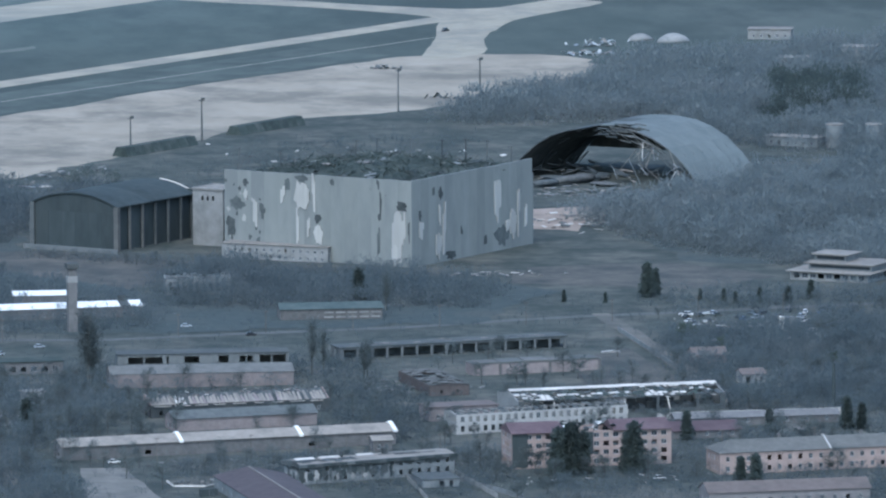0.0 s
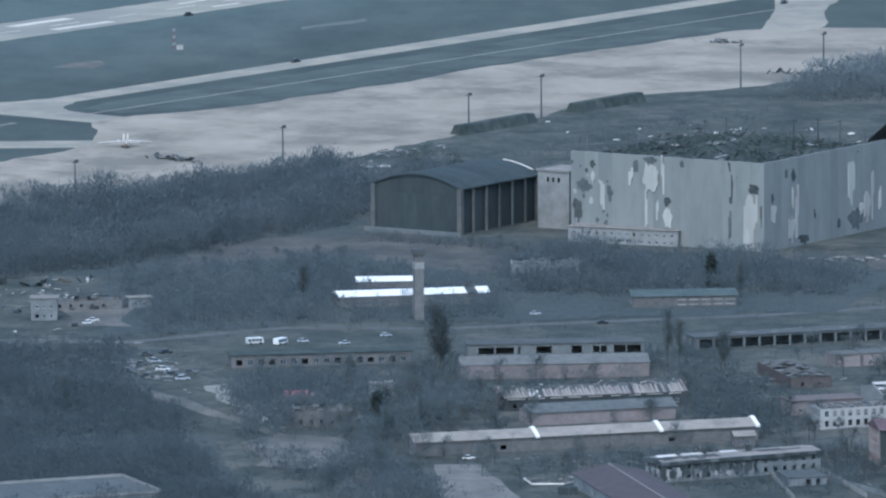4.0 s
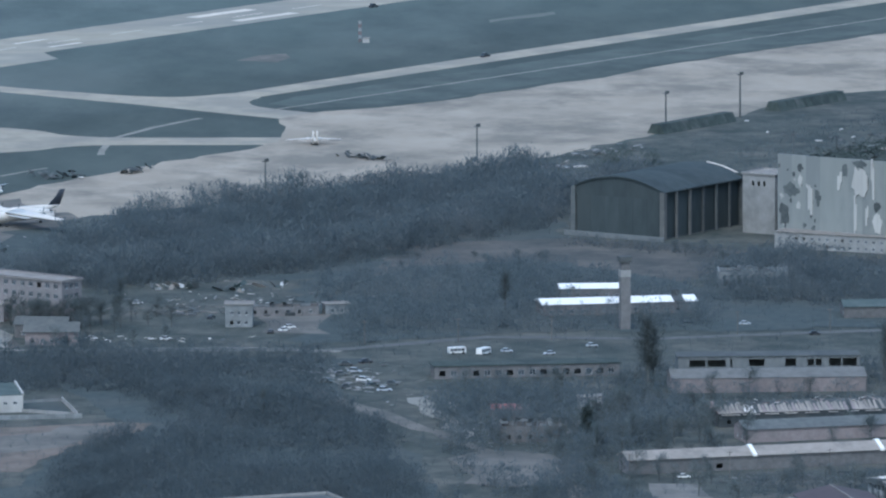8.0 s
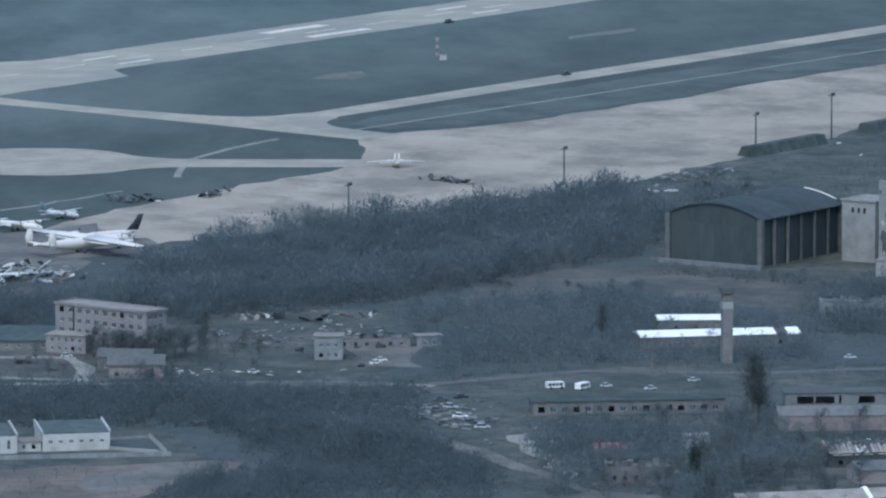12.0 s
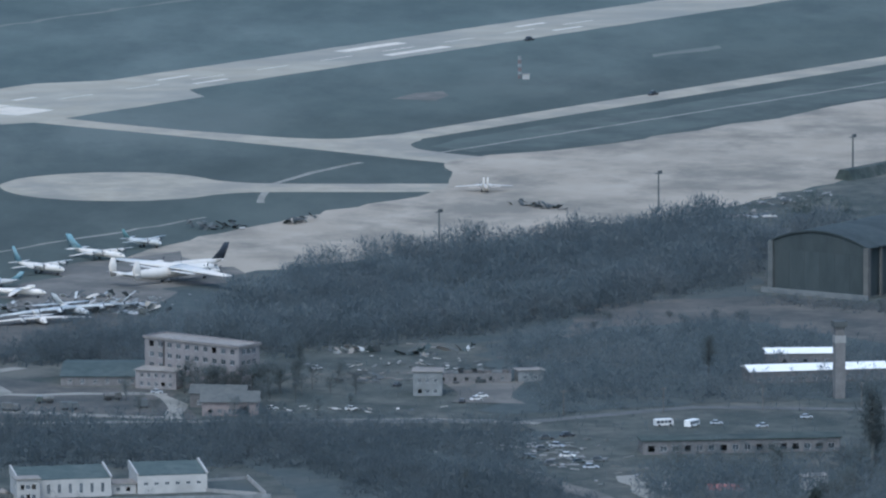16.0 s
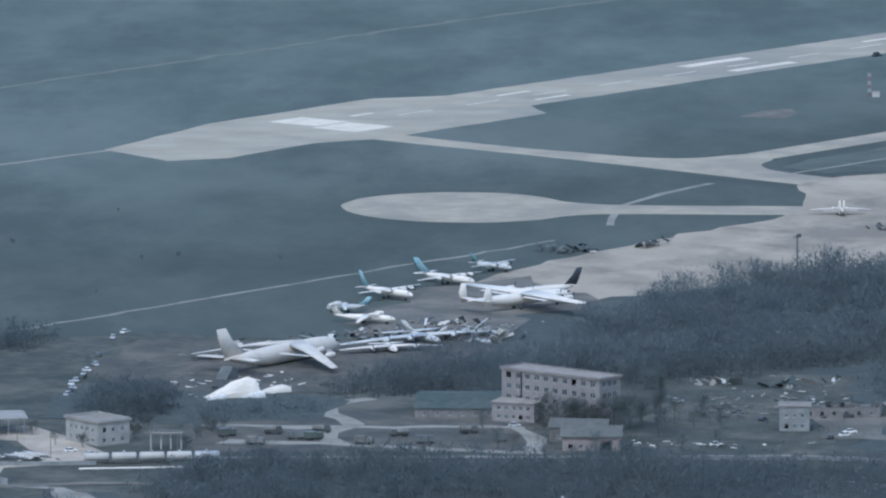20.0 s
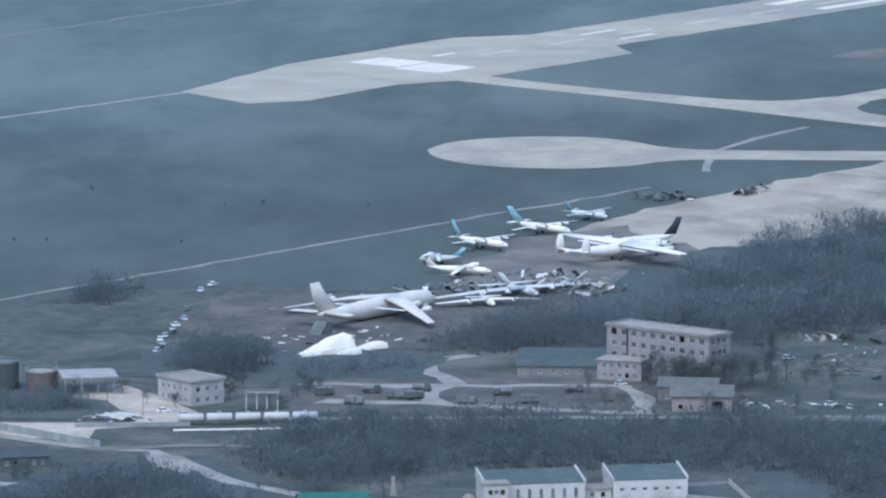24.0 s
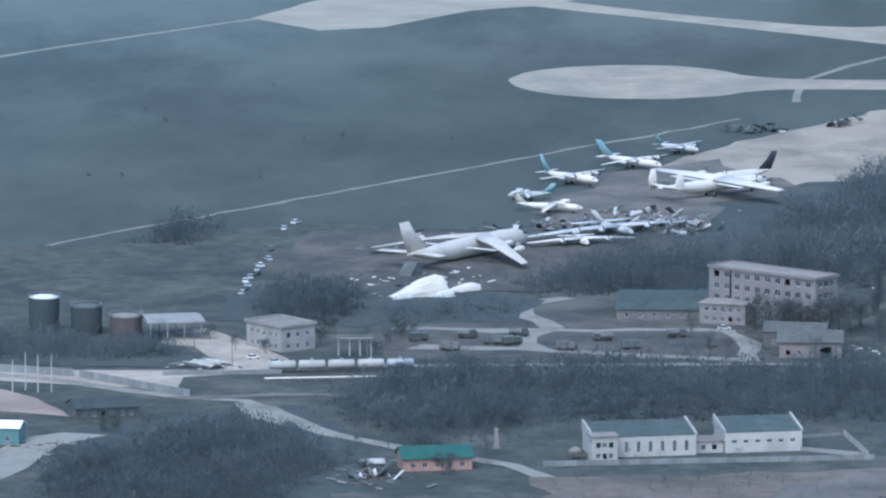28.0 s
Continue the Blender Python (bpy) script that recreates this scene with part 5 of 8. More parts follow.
for x0, x1, z0 in ((-28.45, -22.9, 0.2), (-5, 0.6, 4.2)):
    bm = bmesh.new()
    prism(bm, [(x0, z0), (x0 + 2, z0 + 0.5), (x1 - 1.5, z0), (x1, z0 + 0.4), (x1 - 0.1, 7), (x1, 12.3), (x0, 12.3), (x0 + 0.1, 6)], -0.14, -0.01, "y")
    part("sooty_strip", bm, DARKSHEET, school, "soot-blackened strip of wall").matrix_basis = pose(0, -8, 0)
apartment2 = house("apartment_row", "long two-storey orange apartment row with grey slate roof", 437, 2716, 12, 92, 16, 7.6, ORANGEWALL, "gable", LIGHTSLATE, 3.2, rows=2, bays=24, side=4, storey=3.4, win=(1.4, 1.8), hip=6, category="apartment house")
for x in (-22, 8, 34):
    chimney(apartment2, x, 1, 9, 3)
for x in (-6, 30):
    bm = bmesh.new()
    prism(bm, [(-8.7, 7.3), (8.7, 7.3), (8.7, 7.9), (0, 11.4), (-8.7, 7.9)], x - 0.3, x + 0.3)
    part("fire_wall", bm, WHITEWALL, apartment2)
house("pale_roofed_house", "low house with pale pinkish roof", 410, 2637, 8, 56, 14, 4.5, BEIGEWALL, "gable", PINKROOF, 2.6, bays=12, side=2)
stepped = house("stepped_block", "weathered stepped concrete block with columns and long window bands", 494, 3244, -30, 34, 28, 3.6, GREYWALL, "flat", PALEROOF, rows=1, bays=9, side=7, win=(2.6, 2.0), sill=1.0, keep=0.6, over=1.6, frontmat=PALEWALL)
for x, y, w, d, z, h in ((2, 3, 28, 20, 3.9, 2.4), (-5, 5, 14, 12, 6.6, 2.6)):
    bm = bmesh.new()
    box(bm, x - w / 2, x + w / 2, y - d / 2, y + d / 2, z, z + h)
    part("upper_storey", bm, GREYWALL, stepped)
    bm = bmesh.new()
    box(bm, x - w / 2 + 1, x + w / 2 - 1, y - d / 2 - 0.06, y - d / 2 + 0.2, z + 0.7, z + h - 0.6)
    part("window_band", bm, GLASS, stepped)
    bm = bmesh.new()
    box(bm, x - w / 2 - 1.3, x + w / 2 + 1.3, y - d / 2 - 1.6, y + d / 2 + 1.3, z + h, z + h + 0.4)
    part("upper_roof", bm, PALEROOF, stepped)
for x, y in ((541, 3724), (559, 3722)):
    s = thing("silo", x, y, 0, "pale squat silo block", "silo", "silos")
    bm = bmesh.new()
    prism(bm, [(4 * math.cos(6.2832 * i / 16), 4 * math.sin(6.2832 * i / 16)) for i in range(16)], 0, 10.5, "z")
    part("barrel", bm, GREYWALL, s)
    bm = bmesh.new()
    prism(bm, [(4.2 * math.cos(6.2832 * i / 16), 4.2 * math.sin(6.2832 * i / 16)) for i in range(16)], 10.5, 11, "z")
    part("lid", bm, PALEROOF, s)
house("far_store", "low pale store far behind the arched hangar", 524, 3735, -30, 26, 9, 4.2, GREYWALL, "flat", PALEROOF, bays=6, side=2, keep=0.6)
for x, y, L, H in ((558, 4070, 16, 7), (592, 4090, 16, 10), (562, 4238, 22, 5)):
    house("far_block", "pale block in the haze past the apron", x, y, -12, L, 12, H, PALEWALL, "flat", PALEROOF, rows=int(H / 3.3), bays=5, side=3, keep=0.7, group="far blocks")
for x, y, w in ((495, 4236, 6.5), (511, 4225, 8.5)):
    s = thing("dome_shelter", x, y, 20, "white rounded shelter dome at the apron's end", "shelter", "shelter domes")
    bm = bmesh.new()
    loft(bm, [[(-w + 2 * w * i / 8, w * 0.75 * k * math.cos(a), w * 0.55 * k * max(0, math.sin(a))) for a in [3.1416 * q / 10 for q in range(11)]] for i, k in enumerate((0.25, 0.6, 0.8, 0.95, 1, 0.95, 0.8, 0.6, 0.25))])
    part("shell", bm, PALEWALL, s)
house("small_house", "small pale house with dull reddish roof and dark doorway", 427, 2935, 12, 9, 8, 3.6, PALEWALL, "gable", PINKROOF, 1.6, bays=0, side=2, gaps=((-3.2, -1.2, 0.2, 2.6), (0.4, 1.2, 0.2, 2.4), (2.4, 3.4, 1.0, 2.4)))
house("pink_roofed_house", "small house with reddish roof", 416, 2992, 9, 13, 9, 3.4, PINKWALL, "gable", PINKROOF, 2.4, bays=3, side=2)
bm = bmesh.new()
for i in range(17):
    box(bm, -34 + i * 4, -34 + i * 4 + 3.9, -0.15, 0.15, 0, 2.4 + RNG.uniform(-0.1, 0.1))
tagged(part("long_wall", bm, WHITEWALL, None, "long pale panel wall"), category="wall").matrix_basis = pose(417.6, 2843, 0, 0, 0, 6.6)
house("maroon_roofed_store", "low store with dull maroon roof behind the school", 396, 2797, 8, 25, 18, 3.0, BRICKWALL, "gable", MAROONROOF, 2.2, bays=5)
house("wall_store", "low store with brownish roof behind the wall", 418, 2826, 7, 60, 9, 3, BRICKWALL, "gable", BRICKWALL, 1.4, bays=8)

# the four-storey block and its neighbours
house("apartment_block", "four-storey beige brick block with flat pale roof", -39.6, 3141.7, -40, 43, 11, 16, BEIGEWALL, "flat", PALEROOF, rows=4, bays=10, side=3, win=(2.1, 1.9), storey=3.7, sill=2.2, keep=0.9, parapet=0.5, category="apartment house", gaps=((-13.2, -12.4, 0, 15.5),))
house("teal_roofed_hall", "low hall with flat dull teal roof", -74, 3164, -2, 28, 40, 3.4, BRICKWALL, "gable", TEALROOF, 2.0, bays=6, side=3)
house("brick_annex", "two-storey beige brick annex", -54, 3141, -18, 15, 10, 6.4, BEIGEWALL, "flat", PALEROOF, rows=2, bays=5, side=3, storey=3)
house("grey_roofed_house", "broad pinkish house with dull grey roof and dark doorway", -29, 3077, -2, 19, 12, 5.2, PINKWALL, "gable", SLATEROOF, 2.6, bays=5, side=3, over=0.8, gaps=((3, 6.5, 0, 3.5),))
house("grey_roofed_wing", "lower house wing with dull grey slate roof", -33, 3096, -8, 19, 10, 5, BRICKWALL, "gable", SLATEROOF, 2.2, bays=4, side=2)
house("small_block", "small two-storey pale block with flat roof", 38.5, 3121, -2, 10, 9, 8.4, GREYWALL, "flat", PALEROOF, rows=2, bays=3, side=3, storey=3.6)
house("long_shed", "long low damaged shed", 54, 3150, 4, 27, 9, 3.6, BRICKWALL, "burnt", SLATEROOF, 1.0, bays=6, keep=0.2, cover=0.6, seed=41)
house("roadside_shed", "small shed with pale flat roof", 74, 3152, 12, 9, 6, 4, GREYWALL, "flat", PALEROOF, bays=2, side=1)
house("row_workshop", "long low grey workshop", 140, 2988, 6, 66, 11, 4.6, BRICKWALL, "flat", CHARMOSS, bays=16, side=2, win=(2.2, 2), keep=0.5)
house("ruined_house", "ruined brick house with broken walls", 138, 2835, -2, 20, 12, 5.4, BRICKWALL, "burnt", SLATEROOF, 1.6, rows=1, bays=5, side=3, keep=0, cover=0.35, seed=51)
house("red_roofed_ruin", "low ruin with remains of a red sheet roof", 132, 2886, 4, 13, 9, 3.4, BRICKWALL, "burnt", REDROOF, 1.2, bays=3, keep=0, cover=0.75, seed=52)
house("flat_workshop", "broad low workshop with dark flat roof and pale parapet", 43, 2659, 20, 70, 40, 4.3, GREYWALL, "flat", GREYROOF, bays=14, side=8, parapet=0.9, over=0.0)
house("white_hut", "small white plastered hut with flat roof", 160.5, 2907, 12, 8, 6, 4.2, WHITEWALL, "flat", PALEROOF, bays=2, side=1)

# modern white pair with parapet gables
for x, y, L, bays in ((-81.7, 2902.5, 30.2, 8), (-47.4, 2910.9, 22.7, 6)):
    w = house("modern_hall", "modern white hall with dark grey-green roof and sharp parapet gables", x, y, 11.5, L, 16, 6.0, WHITEWALL, "none", None, 0, rows=1, bays=bays, side=0, win=(1.15, 3.2) if bays > 7 else (1.5, 1.0), sill=1.4 if bays > 7 else 2.8, keep=1.0, category="hall", group="modern halls")
    bm = bmesh.new()
    prism(bm, [(-8.0, 5.9), (8.0, 7.9), (8.0, 8.15), (-8.0, 6.15)], -L / 2 + 0.3, L / 2 - 0.3)
    part("roof", bm, TEALROOF, w)
    bm = bmesh.new()
    box(bm, -L / 2, L / 2, 7.6, 8.0, 6.0, 7.85)
    part("back_upstand", bm, WHITEWALL, w)
    for k in (-1, 1):
        bm = bmesh.new()
        prism(bm, [(-8.1, 6.0), (8.1, 6.0), (8.1, 8.9), (-8.1, 6.7)], k * L / 2 - 0.28, k * L / 2 + 0.28)
        part("parapet_gable", bm, WHITEWALL, w)
house("link_block", "low white link between the halls", -62.5, 2905.5, 11.5, 8.5, 9, 3.4, WHITEWALL, "flat", PALEROOF, bays=2, side=0)
house("front_block", "small white block in front of the hall", -92.2, 2888.6, 11.5, 7.5, 6, 7.4, WHITEWALL, "flat", PALEROOF, rows=2, bays=3, side=2)


def fence(name, label, a, b, h, material, step=3.0):
    """A run of panels between posts."""
    d = math.hypot(b[0] - a[0], b[1] - a[1])
    e = thing(name, a[0], a[1], math.degrees(math.atan2(b[1] - a[1], b[0] - a[0])), label, "fence")
    n = max(1, int(d / step))
    for i in range(n):
        bm = bmesh.new()
        box(bm, d * i / n + 0.12, d * (i + 1) / n - 0.12, -0.06, 0.06, 0.1, h - 0.1)
        part("panel", bm, material, e)
        bm = bmesh.new()
        box(bm, d * i / n - 0.12, d * i / n + 0.12, -0.12, 0.12, 0, h)
        part("post", bm, material, e)
    return e


fence("barracks_fence", "pale concrete picket fence beside the barracks", (285.5, 2699), (289.5, 2645), 1.9, PALEWALL, 1.5)
fence("barracks_fence", "pale concrete picket fence beside the barracks", (303, 2709), (313.5, 2650), 1.9, PALEWALL, 1.5)
house("low_outbuilding", "low outbuilding with mossy flat roof by the barracks", 294.6, 2687, 10, 13, 16, 2.7, GREYWALL, "flat", GREYROOF, bays=0, side=0, over=0.3, gaps=((-0.5, 1.2, 0.1, 2.2), (3.0, 4.4, 0.1, 2.2)))
plot = thing("ruined_foundation", 211, 2694, 0, "low ruined foundation with pale edges and rubble inside", "ruin")
corners = [(-8, 7), (-6, -6), (4.5, -7), (10.4, 2.5), (7, 9)]
for (x0, y0), (x1, y1) in zip(corners, corners[1:]):
    bm = bmesh.new()
    beam(bm, (x0, y0, 0.35), (x1, y1, 0.35), 0.45, None, 4)
    part("footing", bm, PALEMETAL if y0 > -6.5 and x0 < 0 else PALEWALL, plot, "pale concrete footing")
for k in range(40):
    bm = bmesh.new()
    w = RNG.uniform(0.3, 1.5)
    box(bm, -w, w, -0.5, 0.5, 0, RNG.uniform(0.1, 0.5), pose(RNG.uniform(-5.5, 6), RNG.uniform(-5, 6), 0.08, RNG.uniform(-12, 12), RNG.uniform(-12, 12), RNG.uniform(0, 180)))
    part("slab", bm, RNG.choice((PALEROOF, GREYROOF, LIGHTSLATE, CHAR)), plot)
crate = thing("metal_container", 216, 2667, 8, "black metal container beside the brown-roofed hall", "container")
bm = bmesh.new()
box(bm, -3.1, 3.1, -1.25, 1.25, 0.1, 2.5)
part("body", bm, DARKSHEET, crate)
for x in (-3.0, 0, 3.0):
    bm = bmesh.new()
    box(bm, x - 0.08, x + 0.08, -1.31, -1.25, 0.1, 2.5)
    part("rib", bm, CHAR, crate)
fence("yard_wall", "pale concrete panel wall round the hall's yard", (-35, 2905), (-16, 2895), 1.4, PALEWALL)
fence("yard_wall", "pale concrete panel wall round the hall's yard", (-36, 2926), (-22, 2931), 1.2, GREYWALL)
fence("yard_wall", "pale concrete panel wall round the hall's yard", (-22, 2931), (-15.8, 2894.6), 1.8, WHITEWALL)
fence("yard_fence", "low pale concrete fence beside the dirt lot", (-109, 2878), (-14, 2890.5), 1.8, GREYWALL)
house("green_roofed_house", "orange house with bright green metal roof", -140.2, 2876, 11, 20, 10, 3.9, SALMONWALL, "gable", GREENROOF, 2.6, bays=5, side=2, over=0.7, win=(1.5, 1.5))
house("teal_shed", "teal shed with bright white roof", -267, 2918, -8, 12, 9, 5, TEALWALL, "gable", WHITEROOF, 1.4, bays=2, side=1)
house("dark_roofed_store", "low store with dark grey roof", -240, 2963, 17, 19, 12, 3.6, CHAR, "gable", DARKSHEET, 2.0, bays=6, side=2)
block = house("depot_office", "two-storey pale depot office with flat roof", -192.4, 3090.7, 39, 13, 18, 7.6, PALEWALL, "flat", PALEROOF, rows=2, bays=3, side=5, storey=3.5, parapet=0.7)
for x, y, rad, h, mt, lab in ((-267.5, 3122, 4.8, 10.7, DARKSHEET, "tall dark fuel tank with pale top"), (-254, 3117, 4.9, 8.6, DARKSHEET, "blackened burnt steel fuel tank"), (-241.5, 3111, 5.0, 6.6, DARKBRICK, "rusty reddish-brown fuel tank with a pale buckled top")):
    tk = thing("fuel_tank", x, y, 0, lab, "tank", "fuel tanks")
    ring = [(rad * math.cos(6.2832 * i / 24), rad * math.sin(6.2832 * i / 24)) for i in range(24)]
    bm = bmesh.new()
    prism(bm, ring, 0, h, "z")
    part("shell", bm, mt, tk)
    bm = bmesh.new()
    loft(bm, [[(a, b, h) for a, b in ring], [(a * 0.6, b * 0.6, h + 0.5) for a, b in ring], [(a * 0.1, b * 0.1, h + 0.8) for a, b in ring]])
    part("top", bm, {10.7: WHITEROOF, 8.6: CHAR, 6.6: PALEROOF}[h], tk)
    bm = bmesh.new()
    for i in range(24):
        a, b = Vector((*ring[i], h + 1)), Vector((*ring[(i + 1) % 24], h + 1))
        beam(bm, a, b, 0.05, None, 3)
        beam(bm, (ring[i][0], ring[i][1], h), a, 0.05, None, 3)
    part("railing", bm, STEEL, tk)
    bm = bmesh.new()
    for i in range(16):
        box(bm, 0.0, 0.8, -0.06, 0.06, 0.6 * i, 0.6 * i + 0.08, pose(0, 0, 0, 0, 0, -70 + i * 7) @ pose(rad, 0, 0))
    part("stair", bm, STEEL, tk)
can = thing("loading_canopy", -227, 3111, 12, "loading canopy with pale roof on slim posts", "canopy")
bm = bmesh.new()
prism(bm, [(-9, 5.6), (9, 5.6), (9, 6.0), (0, 7.0), (-9, 6.0)], -9, 9)
part("roof", bm, PALEWALL, can)
for i in range(4):
    for s in (-1, 1):
        bm = bmesh.new()
        beam(bm, (-8 + i * 5.3, s * 8, 0), (-8 + i * 5.3, s * 8, 5.7), 0.18)
        part("post", bm, STEEL, can)

# ---- aircraft ----


def section(x, z, c, t, vertical=False, y=0.0):
    """A wing section: leading edge at x, chord c going aft, thickness t."""
    pts = ((0, 0), (-0.12, 0.5), (-0.4, 0.55), (-0.75, 0.25), (-1, 0), (-0.75, -0.12), (-0.4, -0.3), (-0.12, -0.35))
    if vertical:
        return [(x + a * c, y + b * t, z) for a, b in pts]
    return [(x + a * c, y, z + b * t) for a, b in pts]


def aircraft(name, label, x, y, heading, L=24.0, R=1.4, span=29.0, chord=3.4, sweep=2.0, axis=2.6, fin=5.0, tail="low", engines=(), paint=None, tailpaint=None, deep=1.0, droop=0.6, wing_at=0.08, gear=True, roll=0.0, group="", prop=True, wing_top=0.85, category="aircraft", nose=1.0, tail_half=0.0, fin_chord=0.95, fin_thick=1.0):
    paint, tailpaint = paint or FUSE, tailpaint or paint or FUSE
    e = thing(name, x, y, heading, label, category, group)
    e.matrix_basis = e.matrix_basis @ pose(0, 0, 0, roll)
    prof = ((-0.5, 0.1, 0.55), (-0.44, 0.28, 0.45), (-0.36, 0.5, 0.3), (-0.25, 0.8, 0.12), (-0.12, 1, 0), (0.1, 1, 0), (0.3, 1, 0), (0.39, 0.9, -0.03), (0.45, 0.66, -0.1), (0.485, 0.38, -0.2), (0.5, 0.1, -0.28))
    bm = bmesh.new()
    loft(bm, [[(a * L * (nose if a > 0.3 else 1), k * R * math.cos(q), axis + dz * R + k * R * deep * math.sin(q)) for q in [6.2832 * i / 14 for i in range(14)]] for a, k, dz in prof])
    part("fuselage", bm, paint, e)
    bm = bmesh.new()
    for s in (-1, 1):
        box(bm, 0.44 * L, 0.46 * L, s * 0.62 * R - 0.25 * R, s * 0.62 * R + 0.25 * R * 0.3, axis + 0.32 * R, axis + 0.55 * R)
    part("cockpit_window", bm, GLASS, e)
    wz, wx = axis + wing_top * R * deep, wing_at * L + chord * 0.5
    for s in (-1, 1):
        bm = bmesh.new()
        h = span / 2
        loft(bm, [section(wx, wz, chord * 1.12, chord * 0.16, y=0), section(wx - sweep * 0.4, wz - droop * 0.2, chord * 0.9, chord * 0.12, y=s * h * 0.4), section(wx - sweep, wz - droop, chord * 0.45, chord * 0.06, y=s * h)])
        bmesh.ops.recalc_face_normals(bm, faces=bm.faces[:])
        w = part("wing", bm, paint, e)
        bm = bmesh.new()
        box(bm, wx - sweep * 0.5 - chord * 1.12, wx - sweep * 0.5 - chord * 0.86, min(s * h * 0.15, s * h * 0.55), max(s * h * 0.15, s * h * 0.55), wz - 0.5 - droop * 0.3, wz - 0.38 - droop * 0.3)
        part("flap", bm, paint, w)
    tx, tz = -0.46 * L, axis + 0.55 * R
    fc = chord * fin_chord
    if tail != "twin":
        bm = bmesh.new()
        loft(bm, [section(tx + fc * 1.2, tz, fc * 1.45, 0.28, True), section(tx + fc * 0.35 - fin * 0.12, tz + fin * 0.6, fc * 0.85, 0.2, True), section(tx + fc * 0.1 - fin * 0.25, tz + fin, fc * 0.6, 0.14, True)])
        bmesh.ops.recalc_face_normals(bm, faces=bm.faces[:])
        part("fin", bm, tailpaint, e)
    hz = tz + (fin if tail == "T" else 0.15)
    hx = tx + (fc * 0.2 - fin * 0.2 if tail == "T" else fc * 0.75)
    hs = tail_half or span * 0.17
    for s in (-1, 1):
        bm = bmesh.new()
        loft(bm, [section(hx, hz, fc * 0.8, 0.22, y=0), section(hx - sweep * 0.25, hz + 0.2, fc * 0.45, 0.12, y=s * hs)])
        bmesh.ops.recalc_face_normals(bm, faces=bm.faces[:])
        part("tailplane", bm, paint, e)
        if tail == "twin":
            bm = bmesh.new()
            loft(bm, [section(hx - sweep * 0.2 + 0.6, hz - fin * 0.25, fc * 0.55, 0.2 * fin_thick, True, s * hs * 0.86), section(hx - sweep * 0.2 + 0.6, hz + fin * 0.3, fc * 0.7, 0.2 * fin_thick, True, s * hs * 0.86), section(hx - sweep * 0.2, hz + fin * 0.75, fc * 0.4, 0.14 * fin_thick, True, s * hs * 0.86)])
            bmesh.ops.recalc_face_normals(bm, faces=bm.faces[:])
            part("fin", bm, tailpaint, e)
    for ey, ex, el, er, ez in engines:
        for s in (-1, 1):
            bm = bmesh.new()
            cx, cz = wx - sweep * abs(ey) / (span / 2) + ex, wz + ez
            loft(bm, [[(cx + a * el, s * ey + k * er * math.cos(q), cz + k * er * math.sin(q)) for q in [6.2832 * i / 10 for i in range(10)]] for a, k in ((-0.5, 0.3), (-0.3, 0.75), (0.1, 1), (0.4, 0.95), (0.5, 0.7))])
            n = part("engine", bm, paint, e)
            if prop:
                bm = bmesh.new()
                for b in range(4):
                    m = pose(cx + el * 0.52, s * ey, cz) @ pose(0, 0, 0, 90 * b + 20)
                    box(bm, -0.06, 0.06, -0.16, 0.16, 0.2, er * 2.6, m)
                part("propeller", bm, DARKPAINT, n)
            else:
                bm = bmesh.new()
                box(bm, cx - el * 0.3, cx + el * 0.2, s * ey - 0.12, s * ey + 0.12, min(cz, wz - droop * abs(ey) / span * 2), max(cz, wz))
                part("pylon", bm, paint, n)
    if gear:
        for gx, gy in ((0.36 * L, 0), (-0.02 * L, R * 1.1), (-0.02 * L, -R * 1.1)):
            bm = bmesh.new()
            beam(bm, (gx, gy, 0.4), (gx, gy * 0.8, axis - 0.4 * R), 0.12)
            g = part("landing_gear", bm, STEEL, e)
            bm = bmesh.new()
            beam(bm, (gx, gy - 0.3, 0.5), (gx, gy + 0.3, 0.5), 0.5, None, 12)
            part("wheel", bm, RUBBER, g)
    return e


aircraft("heavy_cargo_jet", "huge white four-engined cargo jet, scorched, resting low on the ground", -138, 3274, 56, 68, 2.9, 61, 9.0, 21.5, 3.7, 11.0, "low", ((11, 2.2, 5, 1.15, -1.7), (20, 2.2, 5, 1.15, -2.0)), paint=OLDWHITE, deep=1.15, droop=4.3, gear=False, prop=False, wing_at=0.12, tail_half=12.5, fin_chord=1.02)
aircraft("turboprop_cargo_plane", "large white cargo plane with twin tail fins, parked on the apron", -56.3, 3415.4, 39.7, 49, 2.0, 67.4, 9.0, 5.0, 4.0, 7.0, "twin", ((8, 2.3, 5, 0.8, -0.3), (17, 2.3, 5, 0.8, -0.4)), deep=1.05, droop=0.2, wing_at=0.09, tail_half=8.4, fin_chord=0.62)
aircraft("airliner", "white jet with dark navy fin and engines, behind a larger plane", -46.5, 3446, 214, 26, 1.7, 20, 3.6, 4, 3.0, 6.4, "low", ((3.5, 1.4, 2.6, 0.6, -0.7),), tailpaint=DARKPAINT, wing_top=-0.4, droop=-0.8, prop=False, fin_chord=1.15)
AN4 = ((4.2, 1.5, 3.6, 0.5, -0.25), (8.6, 1.4, 3.4, 0.48, -0.3))
AN = ((4.0, 1.4, 3.8, 0.55, -0.3),)
aircraft("twin_turboprop", "white turboprop with pale and sky-blue tail fin", -105.4, 3444.1, -42.4, 26, 1.35, 32.6, 2.7, 1.6, 2.6, 5.9, "low", AN4, tailpaint=BLUEPAINT, group="parked turboprops", droop=0.0)
